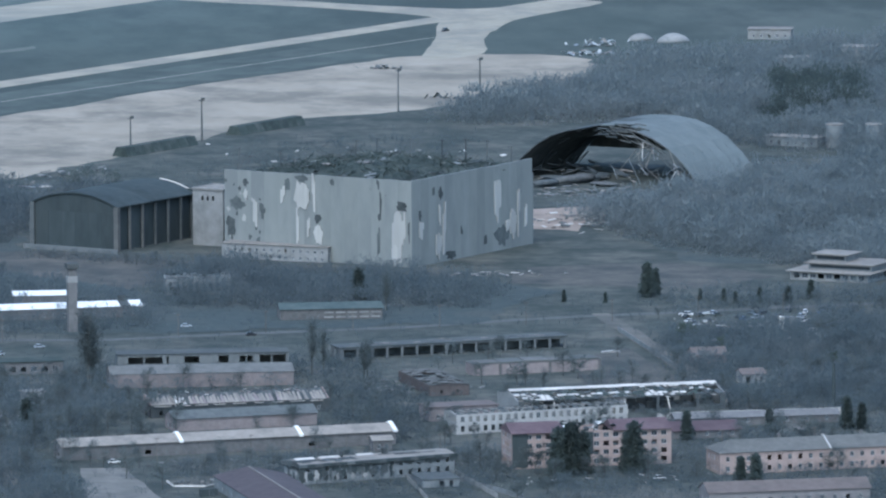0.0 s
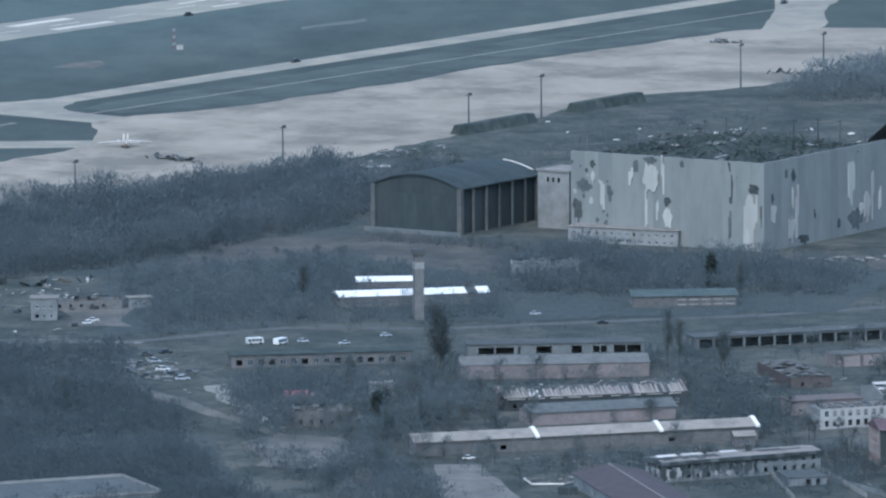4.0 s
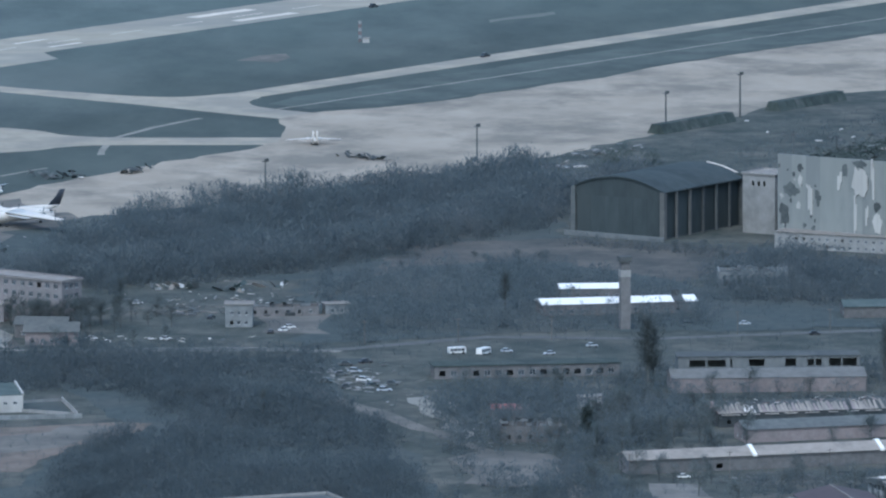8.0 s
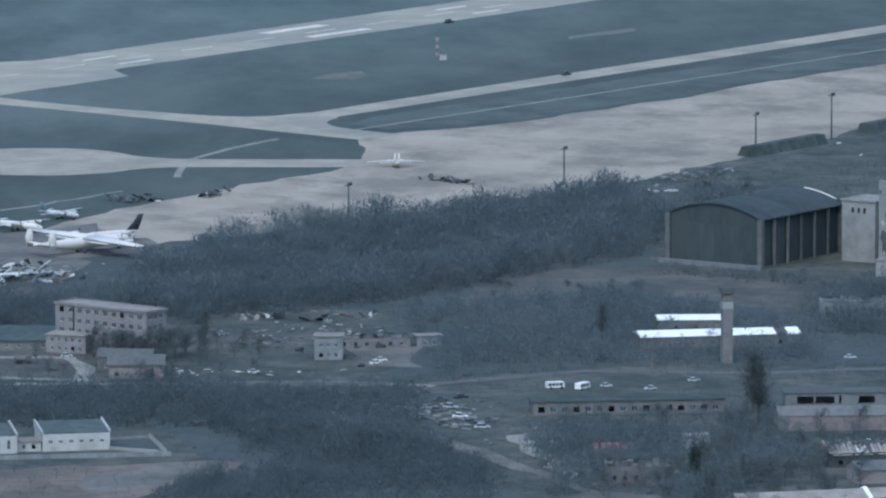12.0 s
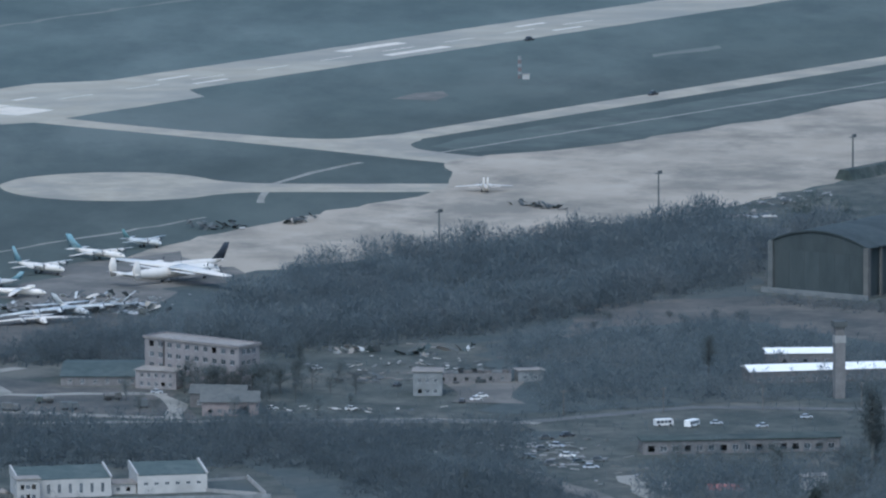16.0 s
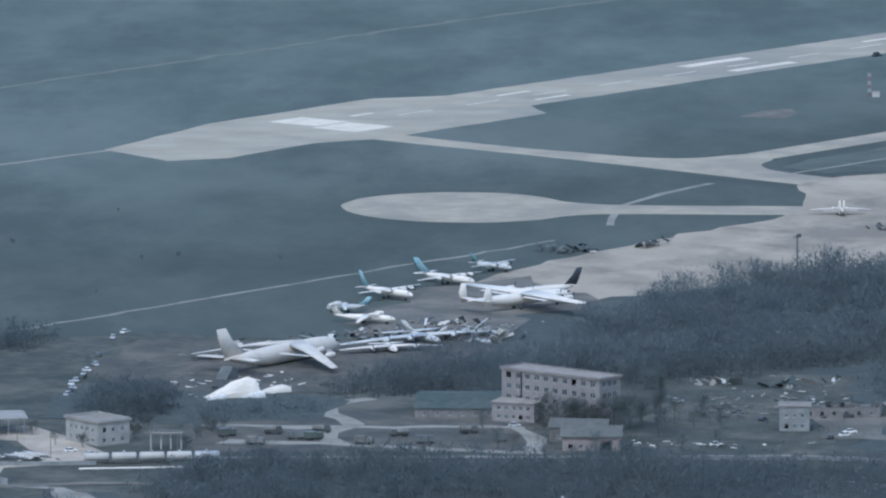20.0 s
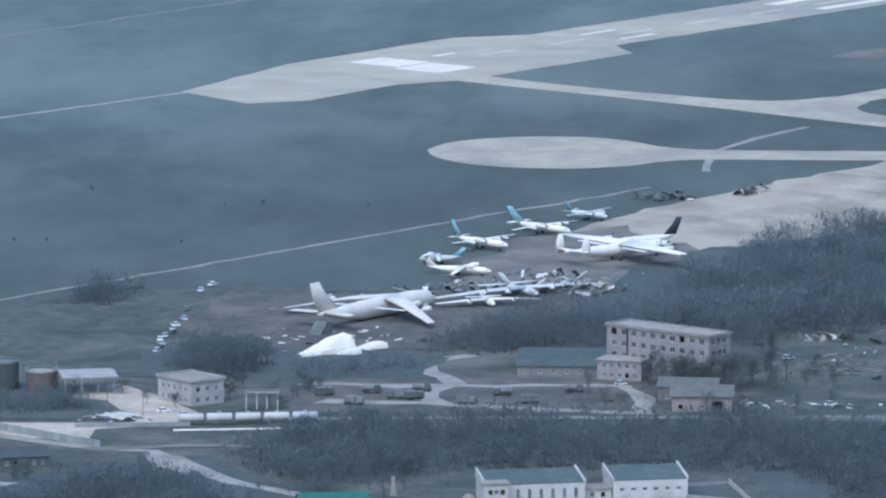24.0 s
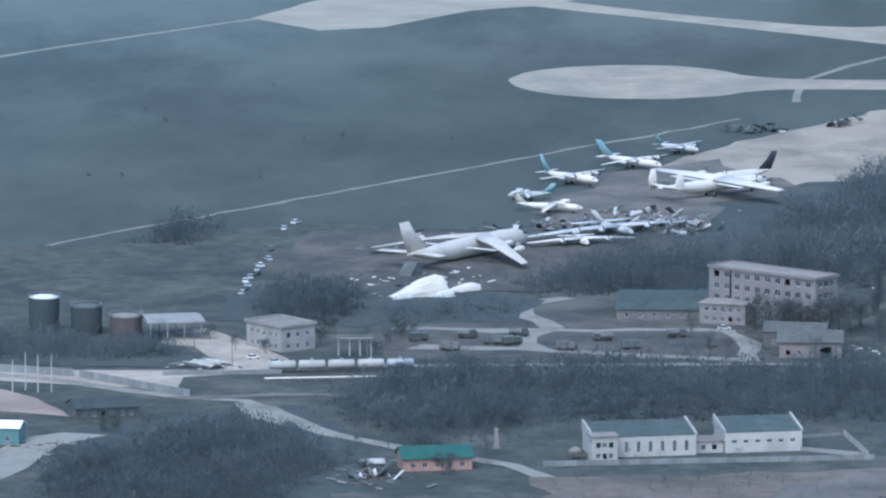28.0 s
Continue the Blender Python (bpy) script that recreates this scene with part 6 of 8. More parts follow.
aircraft("twin_turboprop", "white turboprop with broad sky-blue tail, dark soot on its back", -84.3, 3483.2, -42.6, 29, 1.3, 34.2, 2.7, 1.4, 2.6, 5.4, "low", AN4, tailpaint=BLUEPAINT, group="parked turboprops", droop=0.5, fin_chord=1.9)
aircraft("twin_turboprop", "pale turboprop with broken blue-green tail", -67.8, 3520, -35.6, 18, 1.1, 27, 2.4, 1.6, 2.3, 3.4, "low", AN, paint=GREYPLANE, tailpaint=TEALWALL, group="parked turboprops", droop=0.0)
aircraft("short_field_jet", "white jet with high tail and engines above the wing", -112, 3376, -16, 23.6, 1.15, 28, 3.0, 1.0, 2.3, 3.8, "T", ((2.8, 1.6, 3.4, 0.7, 0.6),), prop=False, group="parked jets", droop=0.9)
aircraft("short_field_jet", "pale jet with a sky-blue tail, facing the other way behind another", -119, 3405, 182, 15, 1.05, 20, 2.2, 1.2, 2.1, 3.2, "low", ((2.4, 1.2, 2.6, 0.5, 0.5),), paint=GREYPLANE, tailpaint=BLUEPAINT, prop=False, group="parked jets", fin_chord=1.3)
aircraft("light_jet", "small white aircraft with two upright fins standing on the open apron", 67.5, 3690, 94, 16, 1.05, 24, 2.4, 0.5, 1.8, 5.4, "twin", ((2.6, 0.6, 2.2, 0.5, -0.2),), prop=False, tail_half=0.95, fin_thick=5.5)
aircraft("stripped_aircraft", "stripped pale aircraft with a huge long wing among wreckage", -90, 3329, -58, 24, 1.5, 70, 6.5, 2, 2.0, 3.4, "low", ((9, 2.0, 3.6, 0.7, -0.3), (18, 2.0, 3.6, 0.7, -0.4)), paint=GREYPLANE, gear=False, droop=1.2, deep=0.8)
aircraft("stripped_aircraft", "pale aircraft hull lying flat with a torn wing", -101, 3303, -70, 14, 1.3, 38, 5, 1.5, 1.7, 1.6, "low", ((8, 1.8, 3, 0.6, -0.3),), paint=FUSE, gear=False, droop=0.8, deep=0.8)


def wreck_pile(name, label, x, y, heading, L, W, n, mats, seed, hmax=3.0, tall=False, big=1.0):
    """Torn plates and ribs of a burnt machine, each piece a part."""
    e = thing(name, x, y, heading, label, "wreckage")
    rr = random.Random(seed)
    for k in range(n):
        bm = bmesh.new()
        px, py = rr.gauss(0, L / 4), rr.gauss(0, W / 4)
        w, d = big * rr.uniform(0.6, 3.2), big * rr.uniform(0.3, 1.6)
        rings = []
        bend = rr.uniform(-0.6, 0.6)
        m = pose(px, py, 0.25 + rr.random() ** 2 * hmax, rr.uniform(-70, 70) if tall else rr.uniform(-25, 25), rr.uniform(-40, 40), rr.uniform(0, 180))
        for i in range(4):
            t = -1 + 2 * i / 3
            z = bend * t * t
            kk = 1 - 0.4 * rr.random()
            rings.append([m @ Vector((t * w, -d * kk, z)), m @ Vector((t * w, d * kk, z)), m @ Vector((t * w, d * kk, z + 0.1)), m @ Vector((t * w, -d * kk, z + 0.1))])
        loft(bm, rings)
        for f in bm.faces:
            f.smooth = False
        part("torn_plate", bm, rr.choice(mats), e)
    return e


wreck_pile("aircraft_wreckage", "torn greenish-grey aircraft skin and ribs in a heap", -72, 3336, 10, 27, 26, 74, (GREYPLANE, OLDWHITE, OLDWHITE, GREYPLANE, GREYWALL, GREYROOF), 1, 5, True, 1.35)
wreck_pile("aircraft_wreckage", "white wing and hull scraps beside the burnt planes", -82, 3376, 10, 26, 8, 22, (OLDWHITE, GREYPLANE, CHAR, CHAR), 2, 2.0)
wreck_pile("aircraft_wreckage", "scattered white scraps between burnt aircraft", -105, 3345, 25, 60, 26, 36, (GREYPLANE, GREYWALL, CHAR, CHAR, RUST), 3, 1.2)
wreck_pile("aircraft_wreckage", "blackened aircraft wreck with one bright wing tip", -42, 3576, 10, 26, 12, 26, (CHAR, CHAR, CHAR, GREYROOF), 4, 2.5)
wreck_pile("aircraft_wreckage", "dark burnt wreck at the apron's edge", -6, 3595, 50, 20, 8, 18, (CHAR, CHAR, GREYPLANE), 5, 2.0)
wreck_pile("aircraft_wreckage", "dark collapsed wreck lying flat on the apron", 89, 3638, -40, 24, 9, 30, (CHAR, CHAR, GREYROOF), 6, 1.4)
wreck_pile("aircraft_wreckage", "dark burnt debris on the apron near the hangars", 425, 4018, 0, 26, 6, 20, (CHAR, GREYROOF), 7, 1.2)
wreck_pile("aircraft_wreckage", "dark burnt debris strip on the apron", 380, 3960, -20, 26, 6, 20, (CHAR, GREYROOF), 8, 1.2)
wreck_pile("aircraft_wreckage", "dark burnt wreck near the taxiway", 356, 4105, -20, 22, 6, 16, (CHAR, GREYROOF), 9, 1.2)
wreck_pile("aircraft_wreckage", "broken white aircraft parts by the shelters", 470, 4210, 10, 22, 12, 24, (GREYPLANE, STEEL, PALEROOF), 10, 2.5)
wreck_pile("aircraft_wreckage", "grey scrap heap beside the shelters", 462, 4165, 10, 30, 14, 26, (GREYPLANE, STEEL, PALEROOF), 12, 1.6)
for k, (x, y, hd, L, W, n) in enumerate(((12, 3224, 5, 22, 6, 14), (34, 3218, -8, 20, 7, 16), (52, 3228, 0, 16, 5, 10), (-158, 2862, 10, 12, 22, 22))):
    wreck_pile("scrap_heap", "heap of pale bent sheets and dark frames", x, y, hd, L, W, n, (GREYPLANE, CHAR, TEALROOF, PALEROOF, CHAR), 20 + k, 2.6, True)
tip = thing("wing_tip", -31, 3573, 20, "bright white wing tip lying on the concrete", "wreckage")
bm = bmesh.new()
loft(bm, [section(2.4, 0.5, 3, 0.3, y=-1.2), section(2.8, 0.6, 2.4, 0.2, y=1.4)])
part("skin", bm, FUSE, tip)

# broken nose of a giant plane
nose = thing("aircraft_nose_section", -151, 3193, 22, "white broken nose section of a giant aircraft", "aircraft wreck")
for k, (x0, ln, y0, wd, ht, tilt, mt) in enumerate(((-11, 19, 0, 3.4, 6.4, 0, PALEMETAL), (7.5, 14, 2.5, 1.9, 2.6, 6, PALEMETAL), (-12, 7, -2.5, 1.8, 1.8, 10, GREYPLANE), (1, 8, -3.5, 1.7, 2.4, -14, GREYPLANE), (5, 5, -4.6, 1.2, 1.5, 25, GREYWALL))):
    bm = bmesh.new()
    m = pose(0, y0, 0, 0, 0, tilt)
    rings = []
    for t, w, h in ((0, 0.35, 0.1), (0.12, 0.55, 0.2), (0.3, 0.8, 0.48), (0.5, 0.95, 0.74), (0.68, 1, 0.95), (0.8, 1, 1), (0.92, 0.92, 0.9), (1, 0.8, 0.62)):
        rings.append([m @ Vector((x0 + ln * t + 0.9 * noise.noise((q * 3, t * 4, k)), wd * w * math.cos(q) * (1 + 0.2 * noise.noise((q * 2, t * 3, k + 5))), 0.1 + ht * h * max(0, math.sin(q)) ** 0.8 * (1 + 0.22 * noise.noise((q * 2.4, t * 5, k + 9))))) for q in [3.1416 * i / 12 for i in range(13)]])
    loft(bm, rings)
    for f in bm.faces:
        f.smooth = False
    part("shell" if k == 0 else "hull_piece", bm, mt, nose)
for k in range(12):
    bm = bmesh.new()
    w = RNG.uniform(0.5, 1.8)
    box(bm, -w, w, -0.5, 0.4, 0, 0.12, pose(RNG.uniform(-16, 14), RNG.uniform(-8, 6), RNG.uniform(0.2, 0.9), RNG.uniform(-30, 30), RNG.uniform(-30, 30), RNG.uniform(0, 180)))
    part("skin_scrap", bm, RNG.choice((OLDWHITE, CHAR, GREYPLANE)), nose)

# ---- lamp masts, poles ----


def mast(x, y, h):
    e = thing("light_mast", x, y, 53, "tall dark floodlight mast beside the apron", "light mast", "apron light masts")
    bm = bmesh.new()
    beam(bm, (0, 0, 0), (0, 0, h), 0.42, 0.26, 8)
    part("pole", bm, CHAR, e)
    bm = bmesh.new()
    box(bm, -1.3, 1.3, -0.9, 0.9, h, h + 0.25)
    part("platform", bm, CHAR, e)
    for i in range(3):
        bm = bmesh.new()
        box(bm, -1.2 + i * 0.9, -0.6 + i * 0.9, -0.9, -0.4, h + 0.3, h + 1.3)
        part("floodlight", bm, GREYROOF, e)
    return e


for x, y, h in ((47, 3516, 13.6), (136, 3630, 14.4), (221, 3760, 13.4), (254.5, 3783, 19), (352, 3903, 19.4), (395, 3965, 18.0)):
    mast(x, y, h)


def pole(name, label, x, y, h, material=None, rad=0.16, arm=False):
    e = thing(name, x, y, RNG.uniform(0, 40), label, "pole")
    bm = bmesh.new()
    beam(bm, (0, 0, 0), (0, 0, h), rad, rad * 0.7, 6)
    part("shaft", bm, material or WOOD, e)
    if arm:
        bm = bmesh.new()
        box(bm, -1.1, 1.1, -0.08, 0.08, h - 0.6, h - 0.42)
        part("crossarm", bm, material or WOOD, e)
    return e


for x, y in ((-269, 2996), (-266, 3009), (-262, 3005), (-258, 3006)):
    pole("concrete_pole", "slim pale concrete pole", x, y, 11.5, WHITEWALL, 0.24)
for x, y, h in ((-219, 3090, 8), (-206, 3058, 8), (-174, 3069, 9), (-165, 3071, 6)):
    pole("yard_pole", "thin dark pole in the fuel yard", x, y, h, WOOD, 0.16)
pole("chimney_stack", "tall thin dark metal chimney stack", 450, 2860, 16.5, DARKSHEET, 0.8)
for i in range(12):
    pole("power_pole", "wooden power pole with crossarm", 84 + i * 34, 3068 + i * 5.2, 9, WOOD, 0.16, True)
for i in range(9):
    pole("power_pole", "wooden power pole beside the street", 168 + i * 33, 2744 + (i % 3) * 4, 9, WOOD, 0.16, True)
ant = thing("antenna_mast", 90, 4106, 0, "red and white lattice antenna mast on the grass", "antenna")
for k in range(6):
    bm = bmesh.new()
    for a in range(3):
        p = [Vector((0.7 * math.cos(2.0944 * (a + q)), 0.7 * math.sin(2.0944 * (a + q)), 0)) for q in (0, 1)]
        z0, z1 = k * 1.7, (k + 1) * 1.7
        beam(bm, p[0] + Vector((0, 0, z0)), p[0] + Vector((0, 0, z1)), 0.1, None, 4)
        beam(bm, p[0] + Vector((0, 0, z0)), p[1] + Vector((0, 0, z1)), 0.06, None, 4)
    part("lattice_section", bm, WHITEWALL if k % 2 else REDROOF, ant)
hut = thing("equipment_hut", 93, 4104, 0, "small white equipment hut", "hut")
bm = bmesh.new()
box(bm, -1.6, 1.6, -1.2, 1.2, 0, 2.2)
part("body", bm, WHITEWALL, hut)
bm = bmesh.new()
box(bm, -1.8, 1.8, -1.4, 1.4, 2.2, 2.4)
part("roof", bm, PALEROOF, hut)
for x, y, h, L, W in ((232, 3747, 54.5, 58, 9), (286, 3830, 54, 54, 9)):
    e = thing("blast_wall", x, y, h, "long dark sheet-clad blast revetment beside the apron", "revetment", "blast revetments")
    for i in range(8):
        bm = bmesh.new()
        prism(bm, [(-W / 2, 0), (W / 2, 0), (W / 4, 4.2), (-W / 4, 4.2)], -L / 2 + L * i / 8 + 0.05, -L / 2 + L * (i + 1) / 8 - 0.05)
        part("section", bm, CHARMOSS, e)

# ---- vehicles ----


def car(x, y, heading, paint, label, L=4.4, W=1.75, H=1.45, group="parked cars", burnt=False):
    e = thing("car", x, y, heading, label, "car", group)
    bm = bmesh.new()
    prism(bm, [(-L / 2, 0.35), (L / 2, 0.35), (L / 2, 0.75), (L * 0.27, 0.92), (-L * 0.45, 0.95), (-L / 2, 0.85)], -W / 2, W / 2, "y")
    part("body", bm, CHAR if burnt else paint, e)
    bm = bmesh.new()
    prism(bm, [(-L * 0.4, 0.93), (L * 0.24, 0.9), (L * 0.08, H), (-L * 0.28, H)], -W / 2 + 0.12, W / 2 - 0.12, "y")
    part("cabin", bm, GLASS, e)
    bm = bmesh.new()
    box(bm, -L * 0.28, L * 0.08, -W / 2 + 0.1, W / 2 - 0.1, H, H + 0.06)
    part("roof", bm, CHAR if burnt else paint, e)
    for sx in (-0.31, 0.31):
        for sy in (-1, 1):
            bm = bmesh.new()
            beam(bm, (sx * L, sy * (W / 2 - 0.2), 0.33), (sx * L, sy * (W / 2 + 0.02), 0.33), 0.33, None, 10)
            part("wheel", bm, RUBBER, e)
    return e


def bus(x, y, heading, L, paint, label, H=2.5):
    e = thing("bus", x, y, heading, label, "bus", "parked buses")
    bm = bmesh.new()
    prism(bm, [(-L / 2, 0.4), (L / 2, 0.4), (L / 2, 1.6), (L / 2 - 0.4, H), (-L / 2, H)], -1.2, 1.2, "y")
    part("body", bm, paint, e)
    for s in (-1, 1):
        for i in range(int(L / 1.4)):
            bm = bmesh.new()
            x0 = -L / 2 + 0.3 + i * 1.4
            box(bm, x0, min(x0 + 1.15, L / 2 - 0.5), s * 1.2 - 0.03, s * 1.2 + 0.03, 1.15, 2.1)
            part("window", bm, GLASS, e)
    bm = bmesh.new()
    box(bm, L / 2 - 0.28, L / 2 - 0.18, -1.05, 1.05, 1.4, 2.1)
    part("windscreen", bm, GLASS, e)
    for sx in (-0.3, 0.32):
        for s in (-1, 1):
            bm = bmesh.new()
            beam(bm, (sx * L, s * 0.95, 0.48), (sx * L, s * 1.22, 0.48), 0.48, None, 10)
            part("wheel", bm, RUBBER, e)
    return e


def truck(x, y, heading, label, L=6.2, paint=None, load="box"):
    e = thing("truck", x, y, heading, label, "truck", "trucks in the vehicle park")
    paint = paint or CARGREEN
    bm = bmesh.new()
    box(bm, -L / 2, L / 2, -1.0, 1.0, 0.7, 1.0)
    part("chassis", bm, CHAR, e)
    bm = bmesh.new()
    prism(bm, [(L / 2 - 2.2, 1.0), (L / 2, 1.0), (L / 2, 1.7), (L / 2 - 0.4, 2.7), (L / 2 - 2.2, 2.7)], -1.15, 1.15, "y")
    part("cab", bm, paint, e)
    bm = bmesh.new()
    if load == "box":
        box(bm, -L / 2, L / 2 - 2.4, -1.2, 1.2, 1.0, 3.0)
    else:
        beam(bm, (-L / 2, 0, 1.9), (L / 2 - 2.4, 0, 1.9), 0.95, None, 12)
    part("load", bm, paint if load == "box" else RUST, e)
    for sx in (-0.36, -0.2, 0.32):
        for s in (-1, 1):
            bm = bmesh.new()
            beam(bm, (sx * L, s * 0.85, 0.55), (sx * L, s * 1.2, 0.55), 0.55, None, 10)
            part("wheel", bm, RUBBER, e)
    return e


bus(117, 3044, 20, 6.4, CARWHITE, "white bus parked beside the road")
bus(126.5, 3042, 55, 6.0, CARWHITE, "white minibus turned across the roadside")
for k, (x, y, h, p, lab) in enumerate(((135, 3047, 10, CARSILVER, "silver car on the roadside"), (150, 3040, 200, CARSILVER, "silver car on the roadside"), (166, 3060, 15, CARSILVER, "silver car by the road"), (202, 3162, 30, CARSILVER, "silver car behind the tower"), (224, 3116, 5, CARSILVER, "silver car among bushes"), (248, 3088, 12, CARBLACK, "dark car on the road"), (55, 3106, 30, CARWHITE, "white car in front of the small block"), (57, 3113, 10, CARWHITE, "white van-like car beside the block"), (50, 3100, 80, CARBLACK, "dark car beside the block"), (0, 3182, 40, CARWHITE, "white car half hidden in scrub"), (-15, 3086, 20, CARWHITE, "white car on the dusty road"), (12, 3084, 15, CARWHITE, "white car on the dusty road"), (28, 3140, 70, CARBLACK, "dark burnt car in the yard"), (186, 2748, 12, CARWHITE, "white car in front of the long store"), (420, 3110, 25, CARWHITE, "white car among wrecks"), (-55, 3126, 0, CARSILVER, "silver car by the track"), (148, 4037, 53, CARBLACK, "dark vehicle on the taxiway"), (98, 4267, 53, CARBLACK, "dark vehicle at the runway's edge"), (399, 4294, 60, CARBLACK, "dark vehicle on the taxiway link"), (-200, 3068, 20, CARWHITE, "white pickup in the fuel yard"), (-193, 3060, 40, CARSILVER, "silver car in the fuel yard"), (372, 2690, 10, CARWHITE, "white car in front of the school"), (455, 2890, 60, CARSILVER, "silver car on the side street"))):
    car(x, y, h, p, lab, L=6.0 if "vehicle" in lab else 4.1, H=2.0 if "vehicle" in lab else 1.5)
for i, (x, y) in enumerate(((-209, 3196), (-208, 3204), (-208, 3212), (-208, 3221), (-207, 3229), (-206, 3236), (-205, 3246), (-205, 3254), (-204, 3268), (-203, 3290), (-200, 3336), (-198, 3350))):
    car(x + RNG.uniform(-1, 1), y, 90 + RNG.uniform(-30, 30), (CARSILVER, CARGREEN, CARSILVER, CARWHITE)[i % 4], "scrapped car in a long row", group="row of scrapped cars")
for i, (x, y, h, lab) in enumerate(((-135, 3108, 10, "burnt dark army truck in the vehicle park"), (-140, 3084, 0, "burnt dark army truck in the vehicle park"), (-121, 3095, 8, "dark army truck beside another"), (-119, 3111, 15, "dark army truck with pale cab"), (-127, 3096, 175, "rusty dark tank truck"), (-104, 3085, 5, "rusty brown truck on bare earth"), (-93, 3103, 178, "dark green truck near the track"), (-84, 3087, 12, "rusty dark truck by the track"), (-59, 3093, 80, "dark truck near the brick annex"), (-70, 3110, 10, "dark truck by the upper track"), (-150, 3102, 20, "dark truck at the edge of the park"))):
    truck(x, y, h + RNG.uniform(-25, 25), lab, paint=(CHAR, RUST, CARGREEN, CHAR)[i % 4], load="box" if i % 3 else "tank")

scrap_random = random.Random(31)
for i in range(34):
    x, y = scrap_random.uniform(412, 478), scrap_random.uniform(3062, 3142)
    p = scrap_random.choice((CARWHITE, CARSILVER, CARGREEN, CARBLACK, CARGREEN, CARBLUE))
    car(x, y, scrap_random.uniform(0, 180), p, "scrapped car body among weeds and sheets", L=scrap_random.uniform(3.8, 6.0), H=1.6, group="scrapyard cars", burnt=scrap_random.random() < 0.35)
for i, (x, y) in enumerate(((75, 2990), (80, 2998), (83, 2976), (77, 2958), (86, 2962), (90, 2951), (77, 3015), (84, 3021), (70, 2972), (93, 2966))):
    car(x, y, scrap_random.uniform(-40, 40), (CARGREEN, CARSILVER, CARWHITE, CARBLACK)[i % 4], "scrapped car body lying by the broken street", L=5.2, H=1.7, group="street wrecks", burnt=i % 3 == 0)

# tank train on its siding
for k, off in enumerate((-0.76, 0.76)):
    bm = bmesh.new()
    box(bm, -45, 35, off - 0.04, off + 0.04, 0.25, 0.42)
    tagged(part("rail", bm, RUST, None, "rusty rail of the siding"), kind="structure").matrix_basis = pose(-170, 3044, 0, 0, 0, 7)
ties = bmesh.new()
for i in range(100):
    box(ties, -45 + i * 0.8, -44.75 + i * 0.8, -1.3, 1.3, 0.05, 0.25)
tagged(part("sleepers", ties, WOOD, None, "row of dark timber sleepers"), kind="stuff").matrix_basis = pose(-170, 3044, 0, 0, 0, 7)
for i in range(5):
    e = thing("tank_wagon", -192 + i * 9.0 * 0.9925 + 2, 3041.3 + i * 9.0 * 0.122, 7, "grey cylindrical railway tank wagon with rusty belly", "tank wagon", "tank wagons")
    bm = bmesh.new()
    loft(bm, [[(a * 4.1, 1.35 * k * math.cos(q), 2.6 + 1.35 * k * math.sin(q)) for q in [6.2832 * j / 16 for j in range(16)]] for a, k in ((-1, 0.4), (-0.96, 0.8), (-0.9, 1), (0.9, 1), (0.96, 0.8), (1, 0.4))])
    part("tank", bm, WHITEWALL if i < 4 else STEEL, e)
    bm = bmesh.new()
    beam(bm, (0, 0, 3.8), (0, 0, 4.4), 0.5, None, 10)
    part("dome", bm, STEEL, e)
    bm = bmesh.new()
    box(bm, -4.6, 4.6, -1.2, 1.2, 0.95, 1.25)
    part("frame", bm, CHAR, e)
    for sx in (-3.4, -2.0, 2.0, 3.4):
        bm = bmesh.new()
        beam(bm, (sx, -0.85, 0.9), (sx, 0.85, 0.9), 0.46, None, 10)
        part("wheelset", bm, RUST, e)
pipe = thing("loading_pipe", -172, 3028, 7, "long white pipeline on short stands", "pipeline")
bm = bmesh.new()
beam(bm, (-23, 0, 1.1), (23, 0, 1.1), 0.28, None, 8)
part("pipe", bm, FUSE, pipe)
for i in range(10):
    bm = bmesh.new()
    box(bm, -22 + i * 4.9, -21.8 + i * 4.9, -0.2, 0.2, 0, 0.9)
    part("stand", bm, STEEL, pipe)
gate = thing("loading_gantry", -169, 3074, 0, "pale steel loading gantry over the siding", "gantry")
for x in (-5, -1.6, 1.6, 5):
    bm = bmesh.new()
    box(bm, x - 0.2, x + 0.2, -0.2, 0.2, 0, 5.4)
    part("post", bm, WHITEWALL, gate)
bm = bmesh.new()
box(bm, -5.6, 5.6, -1.4, 1.4, 5.4, 5.7)
part("platform", bm, PALEROOF, gate)
bm = bmesh.new()
for i in range(8):
    beam(bm, (-5.4 + i * 1.54, -1.3, 5.7), (-5.4 + i * 1.54, -1.3, 6.7), 0.05, None, 4)
beam(bm, (-5.4, -1.3, 6.7), (5.4, -1.3, 6.7), 0.05, None, 4)
part("railing", bm, STEEL, gate)
fence("depot_wall", "long pale concrete depot wall along the road", (-300, 3052), (-253, 3034), 2.6, GREYWALL)
fence("depot_wall", "long pale concrete depot wall along the road", (-251, 3032), (-216, 2996), 2.6, GREYWALL)
fence("depot_wall", "long pale concrete depot wall beside the siding", (-226, 3036), (-190, 3040), 1.6, GREYWALL)
fence("street_wall", "grey panel wall along the side street", (390, 3085), (404, 2962), 2.0, GREYWALL)
fence("street_wall", "pale panel fence beside the gutted barracks", (300, 2700), (322, 2648), 1.8, GREYWALL)
fence("works_wall", "pale panel wall in front of the wood", (-30, 3054), (60, 3052), 1.6, GREYWALL)
gz = thing("gazebo", -100, 2890, 10, "small gazebo with pale peaked roof", "gazebo")
bm = bmesh.new()
